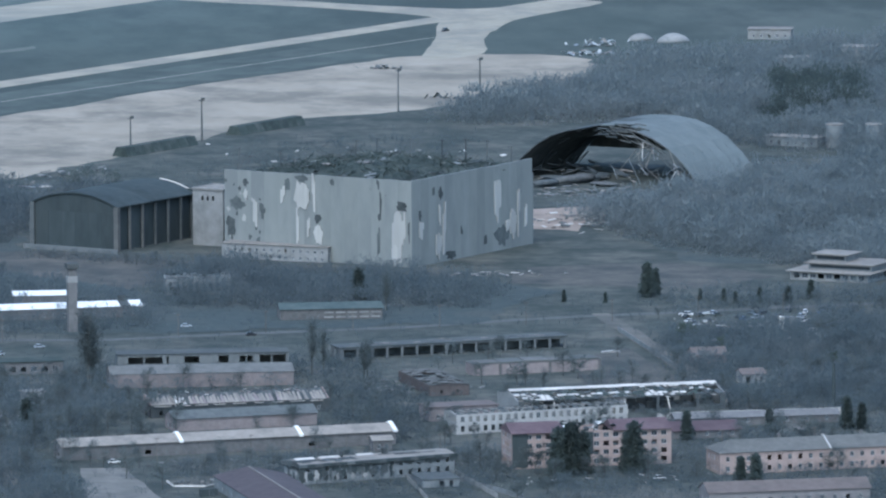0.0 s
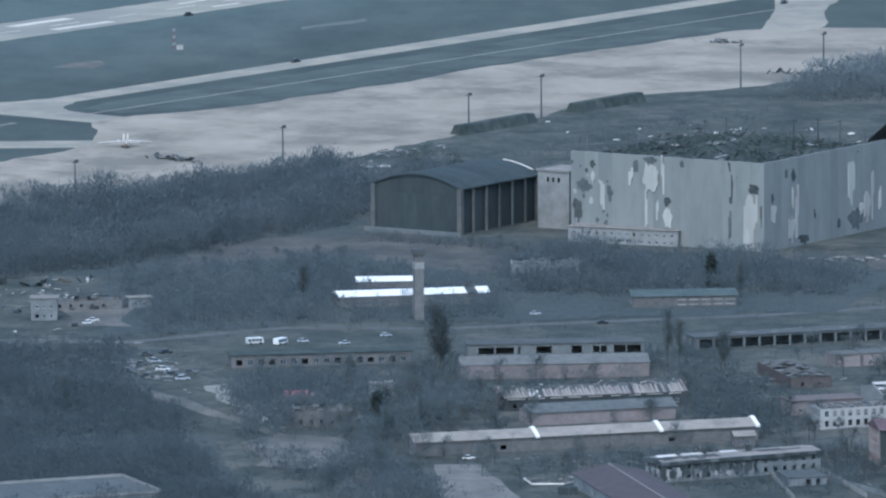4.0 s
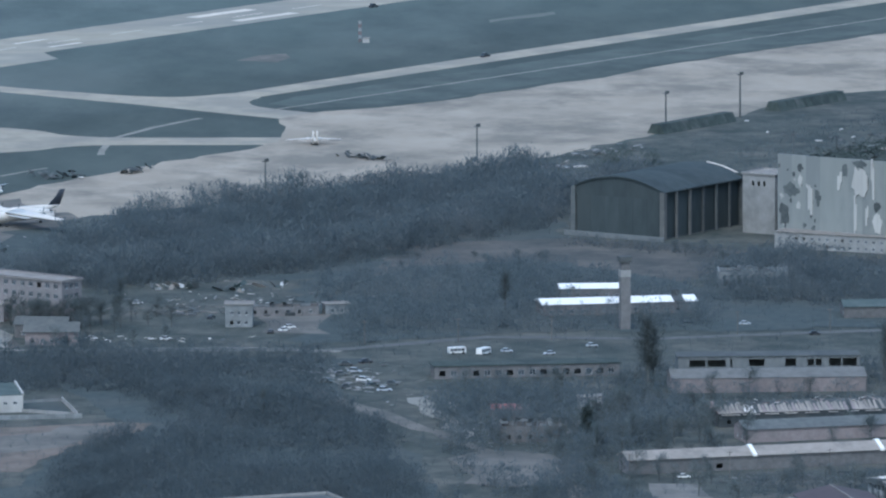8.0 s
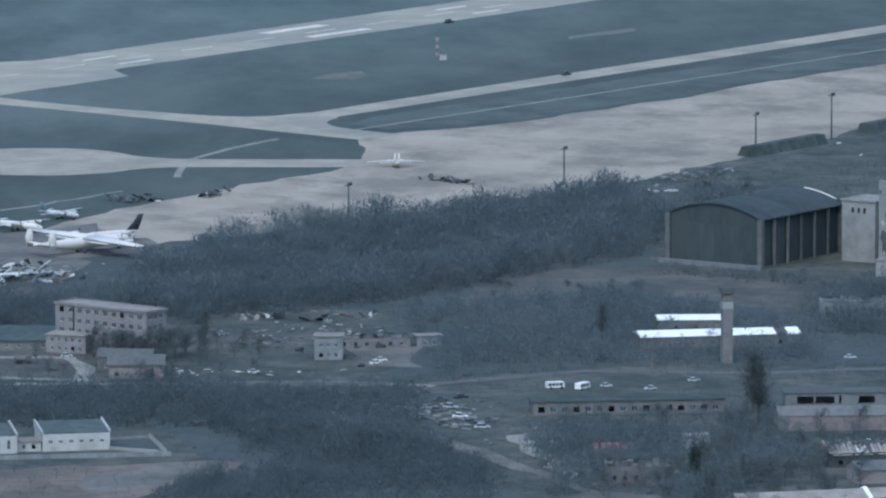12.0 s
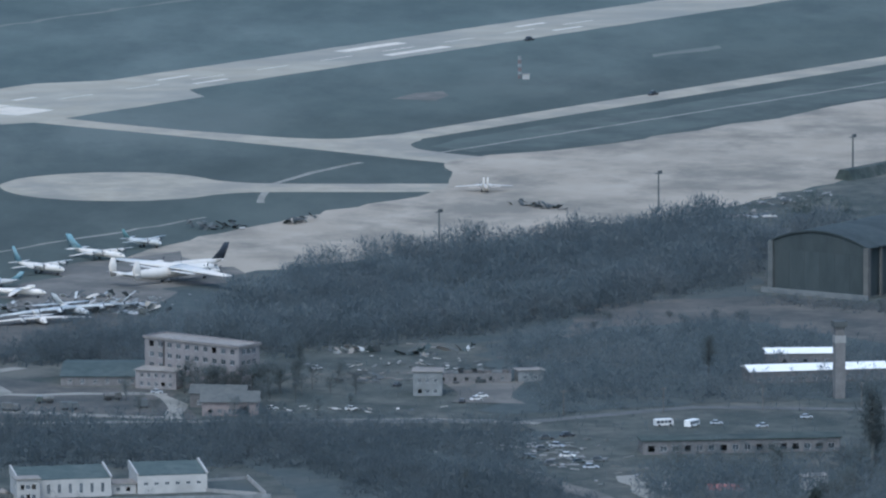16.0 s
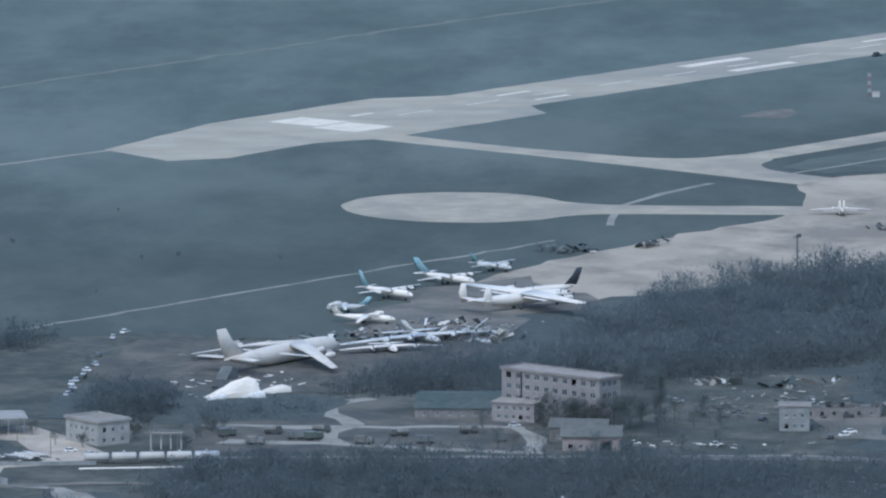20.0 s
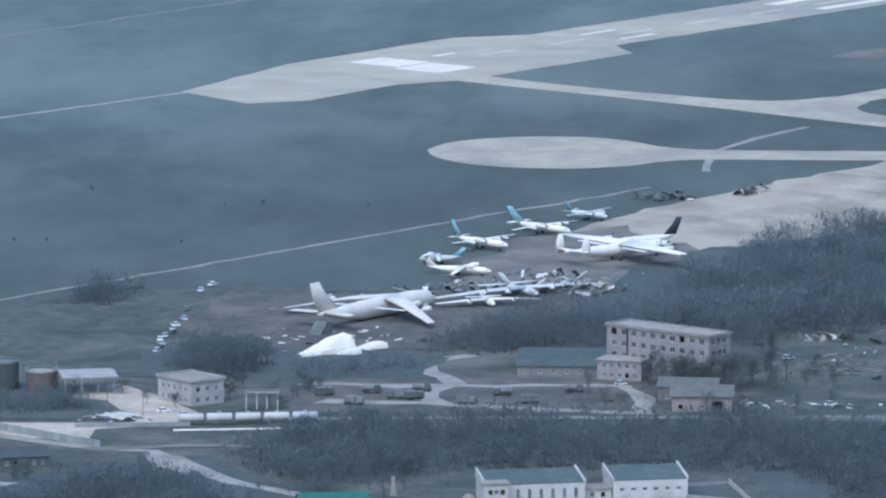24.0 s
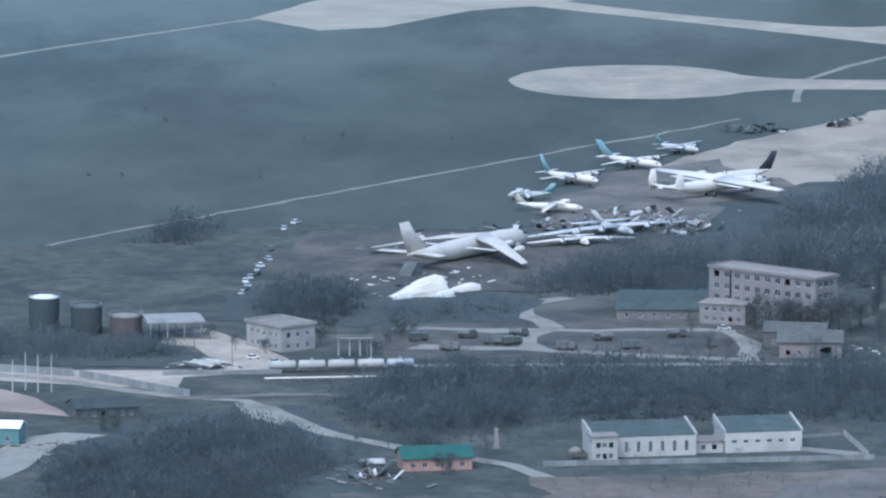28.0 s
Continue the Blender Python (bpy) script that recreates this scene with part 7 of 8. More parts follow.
loft(bm, [[(k * 2.6 * math.cos(6.2832 * i / 8), k * 2.6 * math.sin(6.2832 * i / 8), z) for i in range(8)] for k, z in ((1.0, 2.4), (0.5, 3.4), (0.03, 4.0))])
part("roof", bm, PALEROOF, gz)
for i in range(8):
    bm = bmesh.new()
    beam(bm, (2.2 * math.cos(0.785 * i), 2.2 * math.sin(0.785 * i), 0), (2.2 * math.cos(0.785 * i), 2.2 * math.sin(0.785 * i), 2.5), 0.1)
    part("post", bm, WOOD, gz)
mon = thing("monument", -123, 2908, 0, "slim pale upright monument stone", "monument")
bm = bmesh.new()
prism(bm, [(-1.1, 0), (1.1, 0), (1.1, 0.8), (0.7, 0.8), (0.5, 6), (-0.5, 6), (-0.7, 0.8), (-1.1, 0.8)], -0.6, 0.6, "y")
part("stone", bm, PALEROOF, mon)

pipes = thing("pipe_stack", -214, 3060, -40, "stack of long pale pipes lying in the dark lot", "pipes")
for i in range(7):
    bm = bmesh.new()
    beam(bm, (-5 + (i % 3) * 1.4, i * 1.5 - 5, 0.5), (4 + (i % 2) * 2.2, i * 1.5 - 4.6, 0.5), 0.34, None, 7)
    part("pipe", bm, PALEMETAL if i % 2 else STEEL, pipes)

# burnt-out tail ramp of the heavy jet and its dark cabin openings
ramp = thing("tail_ramp", -156, 3236, 58, "blackened open tail ramp lying under the jet", "wreckage")
bm = bmesh.new()
prism(bm, [(-3.4, 0.1), (3.2, 0.1), (4.0, 3.2), (1.0, 4.4), (-2.0, 1.6)], -2.4, 2.4, "y")
part("ramp_shell", bm, CHAR, ramp)

# flat sheets, a kiosk and scrap on the waste ground behind the street


def lying_sheet(x, y, heading, L, W, material, label):
    e = thing("lying_sheet", x, y, heading, label, "metal sheet", "lying sheets")
    bm = bmesh.new()
    prism(bm, [(-L / 2, 0.15), (L / 2, 0.15), (L / 2, 0.5), (L * 0.1, 0.9), (-L / 2, 0.45)], -W / 2, W / 2, "y")
    part("sheet", bm, material, e)


for k, (x, y, h, L, W) in enumerate(((444, 3095, 4, 8, 4), (461, 3106, 2, 6, 2.5), (479, 3102, 0, 6, 2.5), (465, 3081, 8, 5, 3), (452, 3057, -5, 5, 3), (422, 3101, 20, 4, 2.5), (431, 3096, -10, 4, 2.5), (425, 3053, 30, 3.5, 2.5), (429, 3135, 5, 4, 2), (420, 3127, 12, 3.5, 2), (382, 3024, 6, 7, 3), (427, 3110, 10, 4, 2))):
    lying_sheet(x, y, h, L, W, (PALEMETAL, WHITEWALL, GREYPLANE)[k % 3], "pale metal sheet lying flat among scrap")
sign = thing("white_cabinet", 113, 2904, 8, "small white cabinet beside the broken street", "cabinet")
bm = bmesh.new()
box(bm, -1.3, 1.3, -0.8, 0.8, 0, 2.6)
part("body", bm, WHITEWALL, sign)
bm = bmesh.new()
box(bm, -0.5, 0.5, -0.84, -0.78, 0.9, 1.9)
part("door", bm, GREYWALL, sign)
stall = thing("market_stall", -158, 2872, 12, "makeshift stall under a pale sagging sheet", "stall")
bm = bmesh.new()
loft(bm, [[(x, -3, 2.4 + 0.3 * math.cos(x)), (x, 0, 3.4), (x, 3, 2.3), (x, 3, 2.2), (x, 0, 3.3), (x, -3, 2.3)] for x in (-3.6, -1.2, 1.2, 3.6)])
part("sheet_roof", bm, PALEMETAL, stall)
for x in (-3.3, 3.3):
    for y in (-2.7, 2.7):
        bm = bmesh.new()
        beam(bm, (x, y, 0), (x, y, 2.5), 0.1)
        part("post", bm, WOOD, stall)
bm = bmesh.new()
box(bm, -3.2, 3.2, -2.4, -1.6, 0.1, 1.0)
part("counter", bm, ORANGEWALL, stall)
kiosk = thing("kiosk", 455, 3083, 6, "small upright kiosk, half white and half dark", "kiosk")
bm = bmesh.new()
box(bm, -3.0, -1.2, -2, 2, 0, 5.4)
part("white_half", bm, PALEMETAL, kiosk)
bm = bmesh.new()
box(bm, -1.2, 3.0, -1.9, 2, 0, 5.2)
part("grey_half", bm, GREYWALL, kiosk)
for k, (x, y, h, L, W) in enumerate(((141, 3597, 10, 8, 4), (150, 3599, 0, 10, 5), (160, 3602, 6, 7, 4), (170, 3603, -8, 9, 4), (179, 3604, 4, 6, 3))):
    lying_sheet(x, y, h, L, W, (PALEMETAL, GREYPLANE)[k % 2], "pale torn sheet at the apron's edge")

# ---- trees ----


def sliver_mesh(name, tris, material):
    me = bpy.data.meshes.new(name)
    v = np.asarray(tris, dtype=np.float32).reshape(-1, 3)
    n = len(v) // 3
    me.vertices.add(len(v))
    me.vertices.foreach_set("co", v.ravel())
    me.loops.add(3 * n)
    me.loops.foreach_set("vertex_index", np.arange(3 * n, dtype=np.int32))
    me.polygons.add(n)
    me.polygons.foreach_set("loop_start", np.arange(0, 3 * n, 3, dtype=np.int32))
    me.update(calc_edges=True)
    me.materials.append(material)
    return me


def twig_cloud(rr, centres, count, size, width, up=0.5):
    """Thin slivers that spray from points on the limbs."""
    out = []
    for _ in range(count):
        c, spread = centres[rr.randrange(len(centres))]
        p = np.array([rr.gauss(c[0], spread), rr.gauss(c[1], spread), rr.gauss(c[2], spread * 0.8)])
        d = np.array([rr.gauss(0, 1), rr.gauss(0, 1), rr.gauss(up, 0.7)])
        d /= np.linalg.norm(d) + 1e-6
        s = np.cross(d, (rr.gauss(0, 1), rr.gauss(0, 1), rr.gauss(0, 1)))
        s /= np.linalg.norm(s) + 1e-6
        l, w = size * rr.uniform(0.5, 1.4), width * rr.uniform(0.6, 1.5)
        out.append((p - s * w, p + s * w, p + d * l))
    return np.array(out).reshape(-1, 3)


def tree_kind(seed, h, spread, limbs, count, kind="round", width=0.1, reach_up=0.5, long=1.0):
    """Trunk with limbs as one mesh and a crown of slivers as another."""
    rr = random.Random(seed)
    bm = bmesh.new()
    beam(bm, (0, 0, 0), (rr.uniform(-0.2, 0.2), rr.uniform(-0.2, 0.2), h * 0.45), h * 0.022, h * 0.014, 6)
    beam(bm, (0, 0, h * 0.44), (rr.uniform(-0.5, 0.5), rr.uniform(-0.5, 0.5), h * 0.9), h * 0.014, 0.03, 5)
    centres = []
    for i in range(limbs):
        f = rr.uniform(0.22, 0.85) if kind != "conifer" else 0.12 + 0.85 * i / limbs
        a = rr.uniform(0, 6.2832)
        if kind == "round":
            reach = spread * math.sqrt(max(0.1, 1 - ((f - 0.5) / 0.55) ** 2)) * rr.uniform(0.55, 1.1)
            rise = h * rr.uniform(0.08, 0.25)
        elif kind == "tall":
            reach, rise = spread * rr.uniform(0.3, 1) * (1.1 - f * 0.6), h * rr.uniform(0.1, 0.2)
        else:
            reach, rise = spread * (1.05 - f) * rr.uniform(0.7, 1.15), -h * 0.03
        base = Vector((0, 0, h * f))
        end = base + Vector((reach * math.cos(a), reach * math.sin(a), rise))
        beam(bm, base, end, h * 0.008, 0.03, 4)
        for k in (0.45, 0.75, 1.0):
            p = base.lerp(end, k)
            centres.append(((p.x, p.y, min(p.z, h)), (0.055 if kind != "conifer" else 0.035) * h * (0.7 + 0.5 * k)))
    trunk = mesh_of(bm, "trunk", BARK)
    tris = twig_cloud(rr, centres, count, h * 0.085 * long, width, reach_up if kind != "conifer" else -0.2)
    return trunk, tris


KINDS = []
for sd, h, sp, lb, ct, kd, wd, mt, label in ((1, 11, 3.6, 24, 620, "round", 0.06, TWIG, "bare grey-brown tree with fine twigs"), (2, 13, 4.2, 28, 700, "round", 0.06, TWIG, "tall bare tree with a wide twiggy crown"), (3, 9, 3.4, 20, 520, "round", 0.055, TWIG, "small bare tree with a dense crown"), (4, 10, 3.2, 22, 850, "round", 0.08, LEAF, "tree with a thin dull green-brown crown"), (5, 19, 2.6, 44, 900, "tall", 0.085, TWIG, "very tall narrow bare poplar"), (6, 15, 3.0, 60, 3400, "conifer", 0.24, NEEDLE, "dense dark green conifer"), (7, 5, 2.8, 18, 600, "round", 0.07, TWIG, "low tangled bare bush")):
    trunk, tris = tree_kind(sd, h, sp, lb, ct, kd, wd, 1.3, 1.3)
    KINDS.append((h, trunk, sliver_mesh("crown", tris, mt), tris, label, kd))


# lighter crowns for the woods
SPARSE = {k: tree_kind(60 + k, KINDS[k][0], sp, 20, ct, "round", wd, 2.2, 1.9)[1] for k, sp, ct, wd in ((0, 3.6, 150, 0.11), (1, 4.2, 165, 0.11), (2, 3.4, 130, 0.105), (3, 3.2, 140, 0.11), (6, 2.8, 100, 0.105))}


def tree(k, x, y, h=None, group=""):
    H, trunk, crown, _, label, kd = KINDS[k]
    e = thing({5: "conifer", 4: "poplar", 6: "bush"}.get(k, "tree"), x, y, RNG.uniform(0, 360), label + " on rough ground", "tree" if k != 6 else "bush", group or "scattered trees")
    s = (h or H * RNG.uniform(0.75, 1.2)) / H
    e.scale = (s * RNG.uniform(0.9, 1.15), s * RNG.uniform(0.9, 1.15), s)
    share("trunk", trunk, e, Matrix())
    share("crown", crown, e, Matrix())
    return e


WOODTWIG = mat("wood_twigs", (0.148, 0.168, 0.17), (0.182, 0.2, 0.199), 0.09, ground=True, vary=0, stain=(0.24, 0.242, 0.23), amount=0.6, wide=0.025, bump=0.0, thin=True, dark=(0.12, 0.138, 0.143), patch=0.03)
DARKTWIG = mat("dark_twigs", (0.112, 0.129, 0.133), (0.144, 0.16, 0.162), 0.09, ground=True, vary=0, stain=(0.165, 0.17, 0.165), amount=0.5, wide=0.02, bump=0.0, thin=True)
# paler copy of the wood twigs; distance haze is put into its colour
HAZETWIG = mat("twigs_paled_for_haze", (0.21, 0.23, 0.228), (0.26, 0.277, 0.268), 0.09, ground=True, vary=0, stain=(0.29, 0.29, 0.275), amount=0.5, wide=0.02, bump=0.0, thin=True, dark=(0.16, 0.18, 0.183), patch=0.02)
LOW = twig_cloud(random.Random(90), [((1.9 * math.cos(a * 2.4) * (a % 4) / 3, 1.9 * math.sin(a * 2.4) * (a % 4) / 3, 0.4), 1.0) for a in range(12)], 12, 1.3, 0.2, 0.9)


def inside(x, y, poly):
    hit = False
    for (ax, ay), (bx, by) in zip(poly, poly[1:] + poly[:1]):
        if (ay > y) != (by > y) and x < (bx - ax) * (y - ay) / (by - ay) + ax:
            hit = not hit
    return hit


def rim(x, y, poly):
    """Distance to the nearest side of an outline."""
    best = 1e9
    for (ax, ay), (bx, by) in zip(poly, poly[1:] + poly[:1]):
        dx, dy = bx - ax, by - ay
        k = min(1.0, max(0.0, ((x - ax) * dx + (y - ay) * dy) / (dx * dx + dy * dy)))
        best = min(best, math.hypot(x - ax - k * dx, y - ay - k * dy))
    return best


def free(x, y, gap=1.5):
    for fx, fy, fh, fl, fw in FOOT:
        dx, dy = x - fx, y - fy
        c, s = math.cos(fh), math.sin(fh)
        if abs(dx * c + dy * s) < fl / 2 + gap and abs(-dx * s + dy * c) < fw / 2 + gap:
            return False
    return True


def wood(name, label, poly, spacing, seed, low=6.0, high=11.0, kinds=(0, 1, 2, 3, 6), keep=0.45, material=None, under=True):
    """A whole stand of trees as one body: far too many to count."""
    rr = random.Random(seed)
    spacing *= 0.63 if under else 0.9
    xs, ys = [p[0] for p in poly], [p[1] for p in poly]
    all_tris = []
    y = min(ys)
    while y < max(ys):
        x = min(xs)
        while x < max(xs):
            px, py = x + rr.uniform(-1.1, 1.1) * spacing, y + rr.uniform(-1.2, 1.2) * spacing
            dens = noise.noise((px * 0.02, py * 0.012, seed))
            if inside(px, py, poly) and free(px, py) and dens > -0.42 + rr.uniform(-0.2, 0.2) and rr.random() < 0.25 + rim(px, py, poly) / 12:
                k = kinds[rr.randrange(len(kinds))]
                H, _, _, tris, _, _ = KINDS[k]
                h = rr.uniform(low, high) * min(1.0, 0.6 + rim(px, py, poly) / 25) * (1 + 0.5 * noise.noise((px * 0.03, py * 0.03, seed + 9)) + 0.3 * noise.noise((px * 0.09, py * 0.05, seed + 4)))
                s, a = h / H, rr.uniform(0, 6.2832)
                # each tree takes its own share of the twigs
                n = 58 if keep >= 0.4 else 40
                cut = 3 * rr.randrange(max(1, len(SPARSE[k]) // 3 - n))
                t = SPARSE[k][cut:cut + 3 * n]
                c, sn = math.cos(a), math.sin(a)
                w = s * 1.3
                all_tris.append(np.column_stack((px + w * (t[:, 0] * c - t[:, 1] * sn), py + w * (t[:, 0] * sn + t[:, 1] * c), s * t[:, 2])))
                b = np.array([[-0.14, 0, 0], [0.14, 0, 0], [0, 0, h * 0.7], [0, -0.14, 0], [0, 0.14, 0], [0, 0, h * 0.7]])
                all_tris.append(b + np.array([px, py, 0]))
                if under:
                    all_tris.append(np.column_stack((px + 1.3 * (LOW[:, 0] * sn + LOW[:, 1] * c), py + 1.3 * (LOW[:, 1] * sn - LOW[:, 0] * c), np.abs(LOW[:, 2]) * h * rr.uniform(0.08, 0.2))))
            x += spacing
        y += spacing * 1.25
    ob = new(name, sliver_mesh(name, np.concatenate(all_tris), material or WOODTWIG))
    return tagged(ob, label, "trees", "", "stuff")


wood("woodland", "dense bare winter woodland between apron and meadow", [(-12, 3440), (0, 3470), (60, 3502), (120, 3560), (160, 3600), (215, 3560), (175, 3460), (160, 3400), (120, 3340), (60, 3260), (0, 3225), (-20, 3170), (-15, 3210), (-45, 3250), (-40, 3320), (-18, 3380)], 5.6, 3)
wood("woodland", "bare bushy woodland strip in front of the garages", [(-165, 3035), (-60, 3048), (75, 3036), (70, 2950), (95, 2850), (105, 2690), (140, 2600), (-40, 2600), (-5, 2760), (15, 2880), (-5, 2950), (-110, 2950)], 5.8, 5, 4.5, 8.5, material=DARKTWIG)
wood("woodland", "bare thicket below the depot road", [(-246, 2890), (-228, 2905), (-205, 2940), (-192, 2938), (-172, 2905), (-165, 2880), (-175, 2850), (-172, 2760), (-262, 2760), (-252, 2850)], 4.6, 6, 4.5, 9, material=DARKTWIG)
wood("woodland", "bare woodland round the collapsed hangar", [(395, 3470), (430, 3500), (500, 3540), (530, 3640), (590, 3700), (540, 3240), (505, 3240), (470, 3290), (440, 3330), (415, 3390)], 6.2, 8, 6, 12, material=HAZETWIG)
wood("woodland", "hazy bare woodland at the apron's end", [(440, 4010), (480, 4120), (630, 4180), (660, 4160), (600, 3720), (570, 3680), (520, 3700), (480, 3760), (470, 3850), (400, 3830), (360, 3850), (400, 3950)], 6.6, 9, 6, 12, material=HAZETWIG)
FOOT.append((131, 2767, radians(12), 24, 60))  # the street lot stays clear
wood("thicket", "dark bare trees at the dirt lot's edge", [(-21, 2790), (-10, 2838), (2, 2862), (13, 2808), (10, 2745), (0, 2690), (-26, 2690)], 4.4, 83, 4, 8, material=DARKTWIG)
wood("thicket", "dark bare trees along the lower depot road", [(-178, 2985), (-164, 3018), (-138, 3030), (-112, 3026), (-112, 2945), (-134, 2938), (-152, 2926), (-172, 2962)], 5.4, 84, 4, 8, material=DARKTWIG)
wood("thicket", "dark bare thicket by the broken nose section", [(-204, 3135), (-172, 3130), (-166, 3172), (-172, 3204), (-196, 3205), (-206, 3170)], 4.6, 11, 4, 10, keep=0.6, material=DARKTWIG)
wood("thicket", "low bare bushes in front of the nose section", [(-168, 3130), (-122, 3142), (-115, 3180), (-140, 3172), (-166, 3168)], 4.8, 31, 2.5, 5)
wood("thicket", "dark bare bushes between the wrecked jet and the block", [(-122, 3188), (-62, 3198), (-40, 3245), (-60, 3275), (-95, 3262), (-120, 3232)], 4.4, 61, 3, 6.5, material=DARKTWIG)
wood("thicket", "low bare thicket at the airfield fence", [(-252, 3300), (-226, 3300), (-220, 3345), (-240, 3355)], 4.2, 12, 3.5, 7.5, material=DARKTWIG)
wood("thicket", "low scrub among the fuel tanks", [(-300, 3112), (-236, 3104), (-224, 3088), (-218, 3070), (-240, 3062), (-300, 3064)], 3.3, 13, 3, 6.5)
wood("thicket", "low scrub beside the parked aircraft", [(-50, 3310), (-25, 3385), (-20, 3300), (-60, 3200), (-115, 3205), (-95, 3300)], 6.0, 14, 3, 6.5)
wood("thicket", "bare trees between hangars and workshops", [(235, 3310), (330, 3262), (360, 3220), (345, 3160), (255, 3160), (215, 3180), (210, 3250)], 5.8, 15, 4.5, 9)
wood("thicket", "bare scrub along the road behind the garages", [(75, 3055), (60, 3240), (150, 3300), (220, 3190), (215, 3105), (130, 3095)], 7.0, 16, 3, 8)
wood("thicket", "bare scrub along the depot road", [(-170, 3020), (-110, 3030), (-110, 2950), (-140, 2905), (-172, 2950)], 5.6, 18, 4, 8)
wood("thicket", "scattered scrub in the town blocks", [(110, 3000), (300, 3015), (296, 2980), (292, 2925), (150, 2900), (110, 2930)], 7.5, 19, 2.5, 6)
wood("thicket", "low dark scrub behind the paint hangar", [(270, 3460), (330, 3560), (380, 3620), (380, 3800), (300, 3780), (235, 3660), (240, 3500)], 13.0, 20, 1.5, 4)
wood("thicket", "low scrub in front of the stepped block", [(400, 3190), (470, 3205), (640, 3230), (640, 3120), (420, 3130)], 8.0, 21, 3, 7)

wood("thicket", "bare trees and bushes in the yards of the town", [(100, 2930), (200, 2930), (200, 2860), (160, 2770), (180, 2640), (150, 2600), (110, 2760)], 6.2, 24, 4, 9)
wood("thicket", "bare bushes between the stores and barracks", [(200, 2760), (290, 2760), (330, 2780), (330, 2700), (300, 2640), (250, 2680), (200, 2700)], 5.2, 25, 1.5, 4.5)
wood("thicket", "bare bushes round school and apartment row", [(330, 2700), (330, 2780), (400, 2830), (480, 2830), (480, 2600), (320, 2600)], 5.2, 26, 1.5, 4.5)
wood("thicket", "bare bushes along the side street", [(395, 2860), (400, 3080), (560, 3130), (560, 2800), (470, 2840)], 4.8, 27, 3.5, 8)
wood("thicket", "low scrub at the foot of the hangars", [(165, 3375), (200, 3352), (235, 3330), (300, 3290), (330, 3270), (300, 3258), (230, 3300), (160, 3345)], 4.6, 28, 1.5, 4.5)
wood("thicket", "low dark bushes among the ruined stores", [(262, 2935), (300, 2930), (322, 2880), (330, 2845), (296, 2790), (262, 2800)], 5.4, 55, 2, 5, material=DARKTWIG)
wood("scrub", "low scrub and weeds all over the waste ground", [(-230, 2960), (-20, 3180), (60, 3240), (240, 3300), (400, 3180), (520, 3200), (470, 2560), (60, 2560), (-120, 2800)], 9.0, 41, 1.0, 3.2, kinds=(6, 2), keep=0.3, under=False)
wood("scrub", "thin weeds along the hangar side of the apron", [(-230, 3290), (-110, 3330), (60, 3500), (230, 3720), (330, 3850), (390, 3820), (380, 3480), (250, 3440), (60, 3300), (-200, 3180)], 9.0, 42, 1.0, 3.0, kinds=(6, 2), keep=0.3, under=False)
wood("thicket", "dark evergreen clump behind the barrel hangar", [(186, 3608), (212, 3604), (216, 3626), (192, 3632)], 3.6, 51, 6, 10, kinds=(2, 3), material=NEEDLE)
wood("thicket", "dark evergreen belt behind the silos", [(516, 3825), (525, 3960), (545, 3985), (590, 4000), (575, 3840)], 5.0, 71, 8, 13, kinds=(2, 3), material=NEEDLE)
wood("thicket", "bare trees before the arched hangar", [(412, 3425), (453, 3530), (495, 3598), (520, 3615), (510, 3420), (440, 3350)], 6.4, 72, 8, 13, material=HAZETWIG)
for x, y, h in ((338, 2702, 17), (343, 2703, 18.5), (347, 2706, 15), (341, 2706, 16), (364.5, 2703, 18.5), (362.5, 2706, 14), (403, 2667, 12), (398, 2670, 10.5), (449, 2806, 12), (454, 2803, 10), (421, 2802, 8.5), (390, 2786, 10.5), (410, 3190, 14), (414, 3196, 11), (376, 3178, 5), (392, 3173, 4.5), (430, 3176, 5), (439, 3171, 5.5), (443, 3165, 5), (453, 3169, 6), (464, 3165, 7), (474, 3176, 8), (157, 2824, 13), (295, 3192, 13)):
    tree(5, x, y, h, "conifers")
for x, y, h in ((182, 2952, 26), (184, 2958, 22), (270, 2965, 18), (266, 2972, 21), (284, 2945, 15), (286, 2960, 14), (159, 2794, 12), (172, 2821, 11), (137, 3160, 14), (304, 3156, 15), (48, 2875, 12), (-6, 3160, 13)):
    tree(4, x, y, h, "poplars")
r = random.Random(77)


def scatter(n, x0, x1, y0, y1, kinds, low, high, group):
    made = 0
    for _ in range(n * 4):
        x, y = r.uniform(x0, x1), r.uniform(y0, y1)
        if made < n and free(x, y, 2.0):
            tree(kinds[r.randrange(len(kinds))], x, y, r.uniform(low, high), group)
            made += 1


scatter(60, 110, 440, 2690, 2960, (0, 1, 2, 2, 6), 5, 10, "town trees")
scatter(40, 180, 440, 2680, 2860, (0, 1, 2, 0), 6, 11, "town trees")
scatter(14, 300, 420, 2900, 3020, (0, 1, 2), 6, 10, "town trees")
scatter(34, 140, 200, 2700, 2960, (0, 1, 2), 7, 12, "town trees")
scatter(34, 300, 480, 2640, 2860, (0, 2, 6), 4, 8, "town trees")
scatter(30, 390, 560, 2860, 3160, (0, 2, 3, 6), 4, 9, "town trees")
scatter(26, -70, 20, 3060, 3180, (0, 1, 2), 5, 9, "trees by the block")
scatter(22, -46, -12, 3112, 3132, (0, 2, 1), 7, 12, "trees by the block")
tree(2, -206, 3083, 5.5, "depot trees")
tree(2, -197, 3079, 4.5, "depot trees")
scatter(16, -215, -150, 3075, 3120, (2, 6), 3, 6, "depot trees")
scatter(14, -175, -110, 2860, 2920, (2, 6, 0), 3, 7, "depot trees")
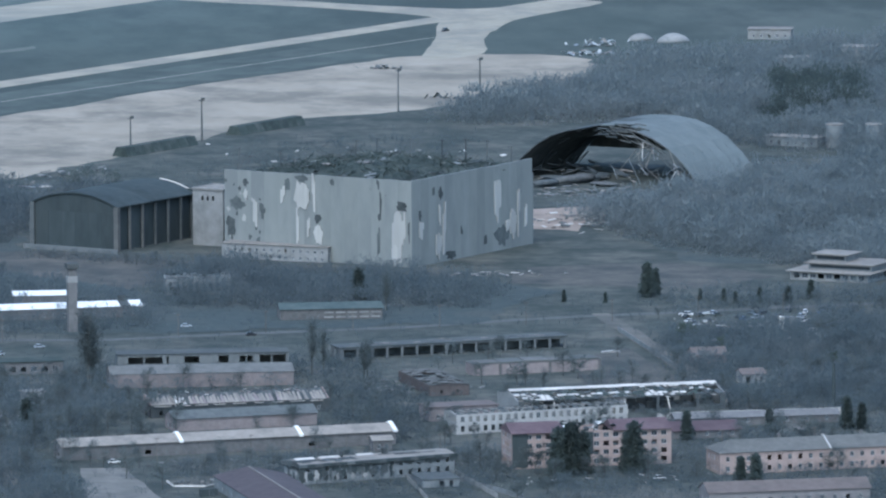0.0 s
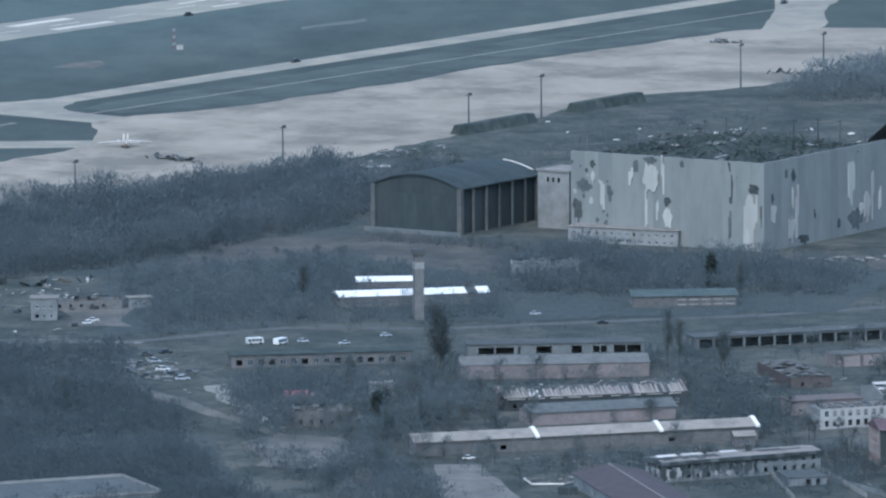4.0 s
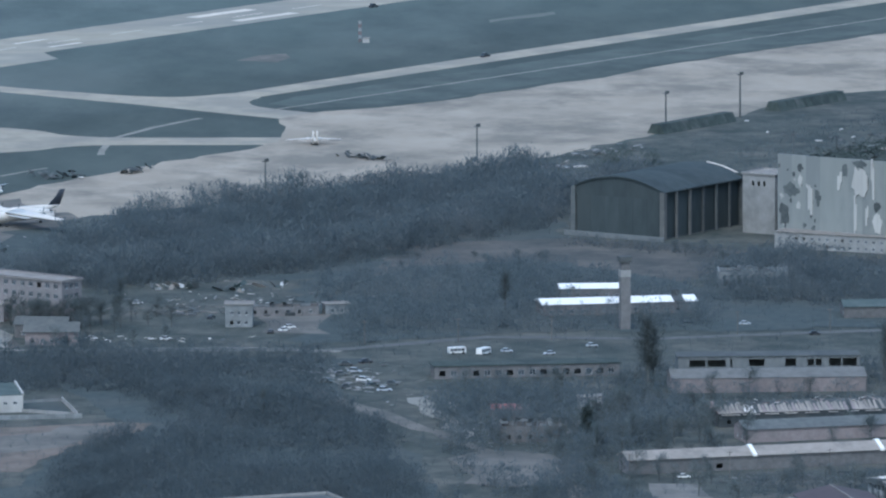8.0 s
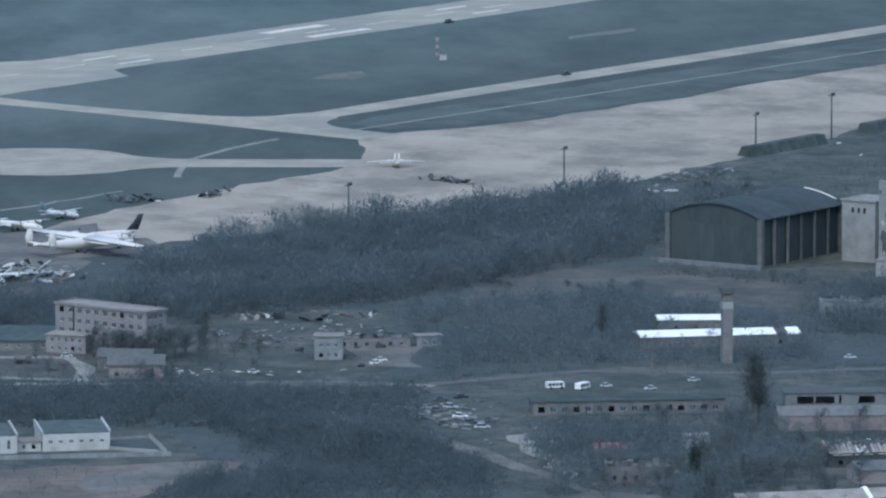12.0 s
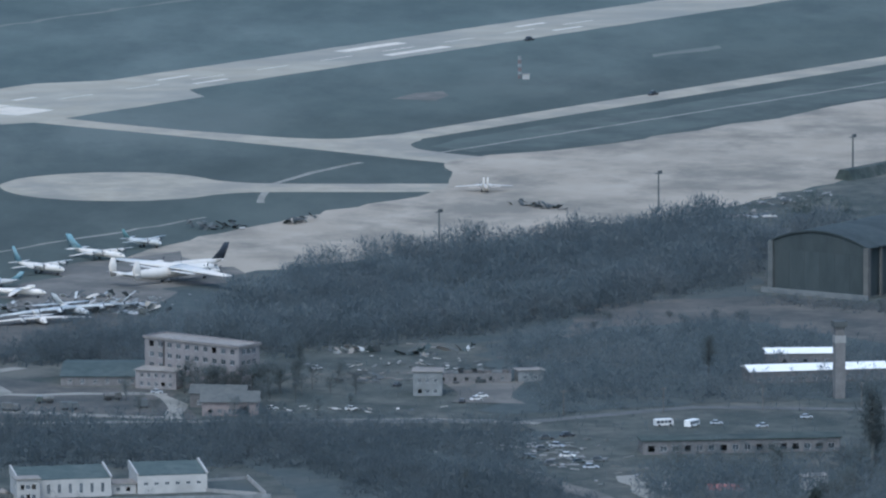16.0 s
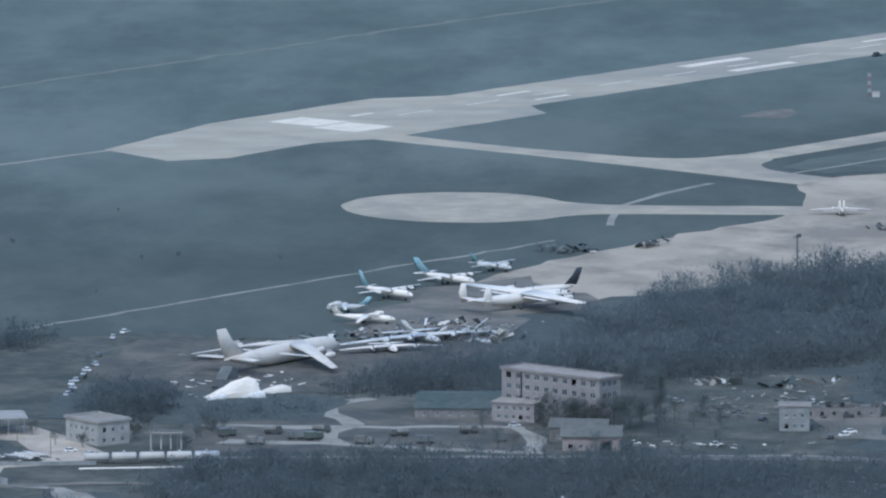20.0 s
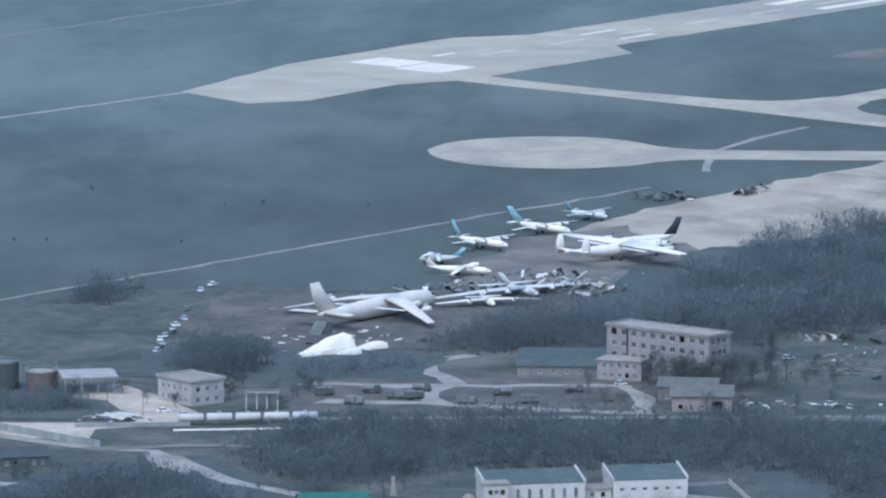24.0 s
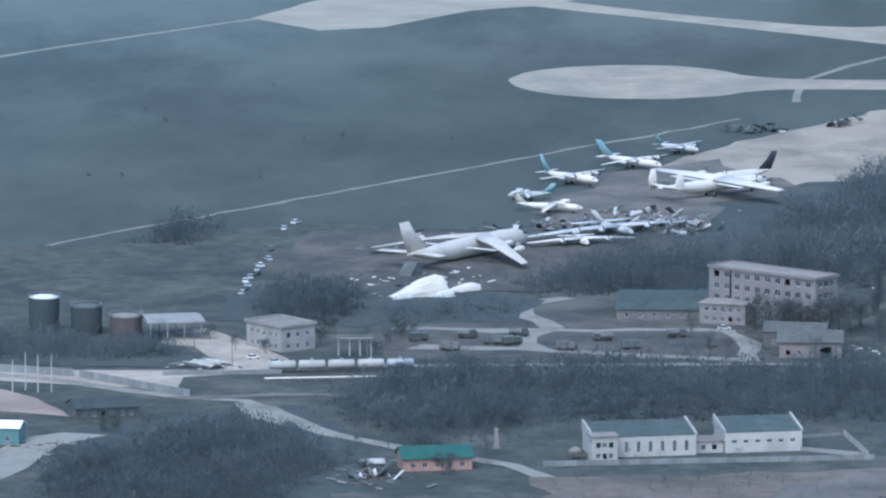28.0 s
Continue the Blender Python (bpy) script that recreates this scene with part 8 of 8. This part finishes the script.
scatter(8, -250, -215, 2930, 2960, (2, 6), 3, 6, "depot trees")
scatter(9, -280, -120, 3420, 3700, (6,), 1.2, 2.4, "airfield bushes")
scatter(14, 100, 240, 3270, 3350, (2, 6), 3, 6, "meadow trees")

# ---- debris and litter, far too many to count ----


def litter(name, label, x, y, L, W, n, material, seed, size=1.0, heading=0.0, hmax=0.8):
    rr = random.Random(seed)
    bm = bmesh.new()
    for _ in range(n):
        px, py = rr.gauss(0, L / 4), rr.gauss(0, W / 4)
        w, d, h = size * rr.uniform(0.3, 2.2), size * rr.uniform(0.2, 0.9), size * rr.uniform(0.03, 0.16)
        box(bm, -w, w, -d, d, -h, h, pose(px, py, h + rr.random() ** 3 * hmax, rr.uniform(-16, 16), rr.uniform(-14, 14), rr.uniform(-50, 50)))
    ob = part(name, bm, material, None, label)
    ob.matrix_basis = pose(x, y, 0.15, 0, 0, heading)
    return tagged(ob, category="debris", kind="stuff")


for k, (x, y, L, W, n, sz, hd) in enumerate(((444, 3095, 70, 60, 80, 1.0, 10), (430, 3108, 40, 30, 40, 1.0, 0), (462, 3098, 40, 30, 40, 1.0, 0), (38, 3190, 70, 60, 64, 1.2, 10), (14, 3160, 40, 30, 50, 1.4, 0), (76, 2985, 36, 90, 120, 1.4, 20), (0, 3084, 60, 10, 40, 1.0, 0), (-160, 2864, 24, 36, 70, 1.1, 0), (-95, 3350, 90, 50, 110, 1.2, 30), (-150, 3225, 60, 40, 60, 1.2, 10), (-165, 3290, 30, 30, 30, 1.5, 0), (302, 2940, 50, 60, 80, 1.2, 0), (405, 3450, 50, 60, 80, 1.8, 0), (410, 3560, 70, 50, 90, 1.8, 0), (180, 3650, 80, 30, 50, 1.6, 50), (320, 3700, 90, 120, 80, 1.8, 50), (160, 3603, 50, 10, 60, 2.2, 35), (270, 3280, 60, 20, 40, 1.2, -30), (350, 3270, 50, 20, 50, 1.4, 0), (290, 2735, 90, 40, 80, 0.9, 15), (230, 2745, 80, 20, 50, 0.9, 10), (-216, 3052, 24, 12, 40, 1.2, -10), (-262, 2915, 40, 30, 40, 1.2, 0), (140, 2850, 50, 60, 90, 1.1, 0), (350, 2690, 90, 16, 50, 0.8, 8))):
    litter("debris", "pale scraps and rubble strewn on the ground", x, y, L, W, n // 2, (PALEMETAL, PALEROOF, PALEWALL)[k % 3], 100 + k, sz * 0.6, hd)
    litter("debris", "dark burnt scraps strewn on the ground", x + 2, y - 3, L, W, n // 2, (CHAR, RUST)[k % 2], 200 + k, sz * 0.8, hd)
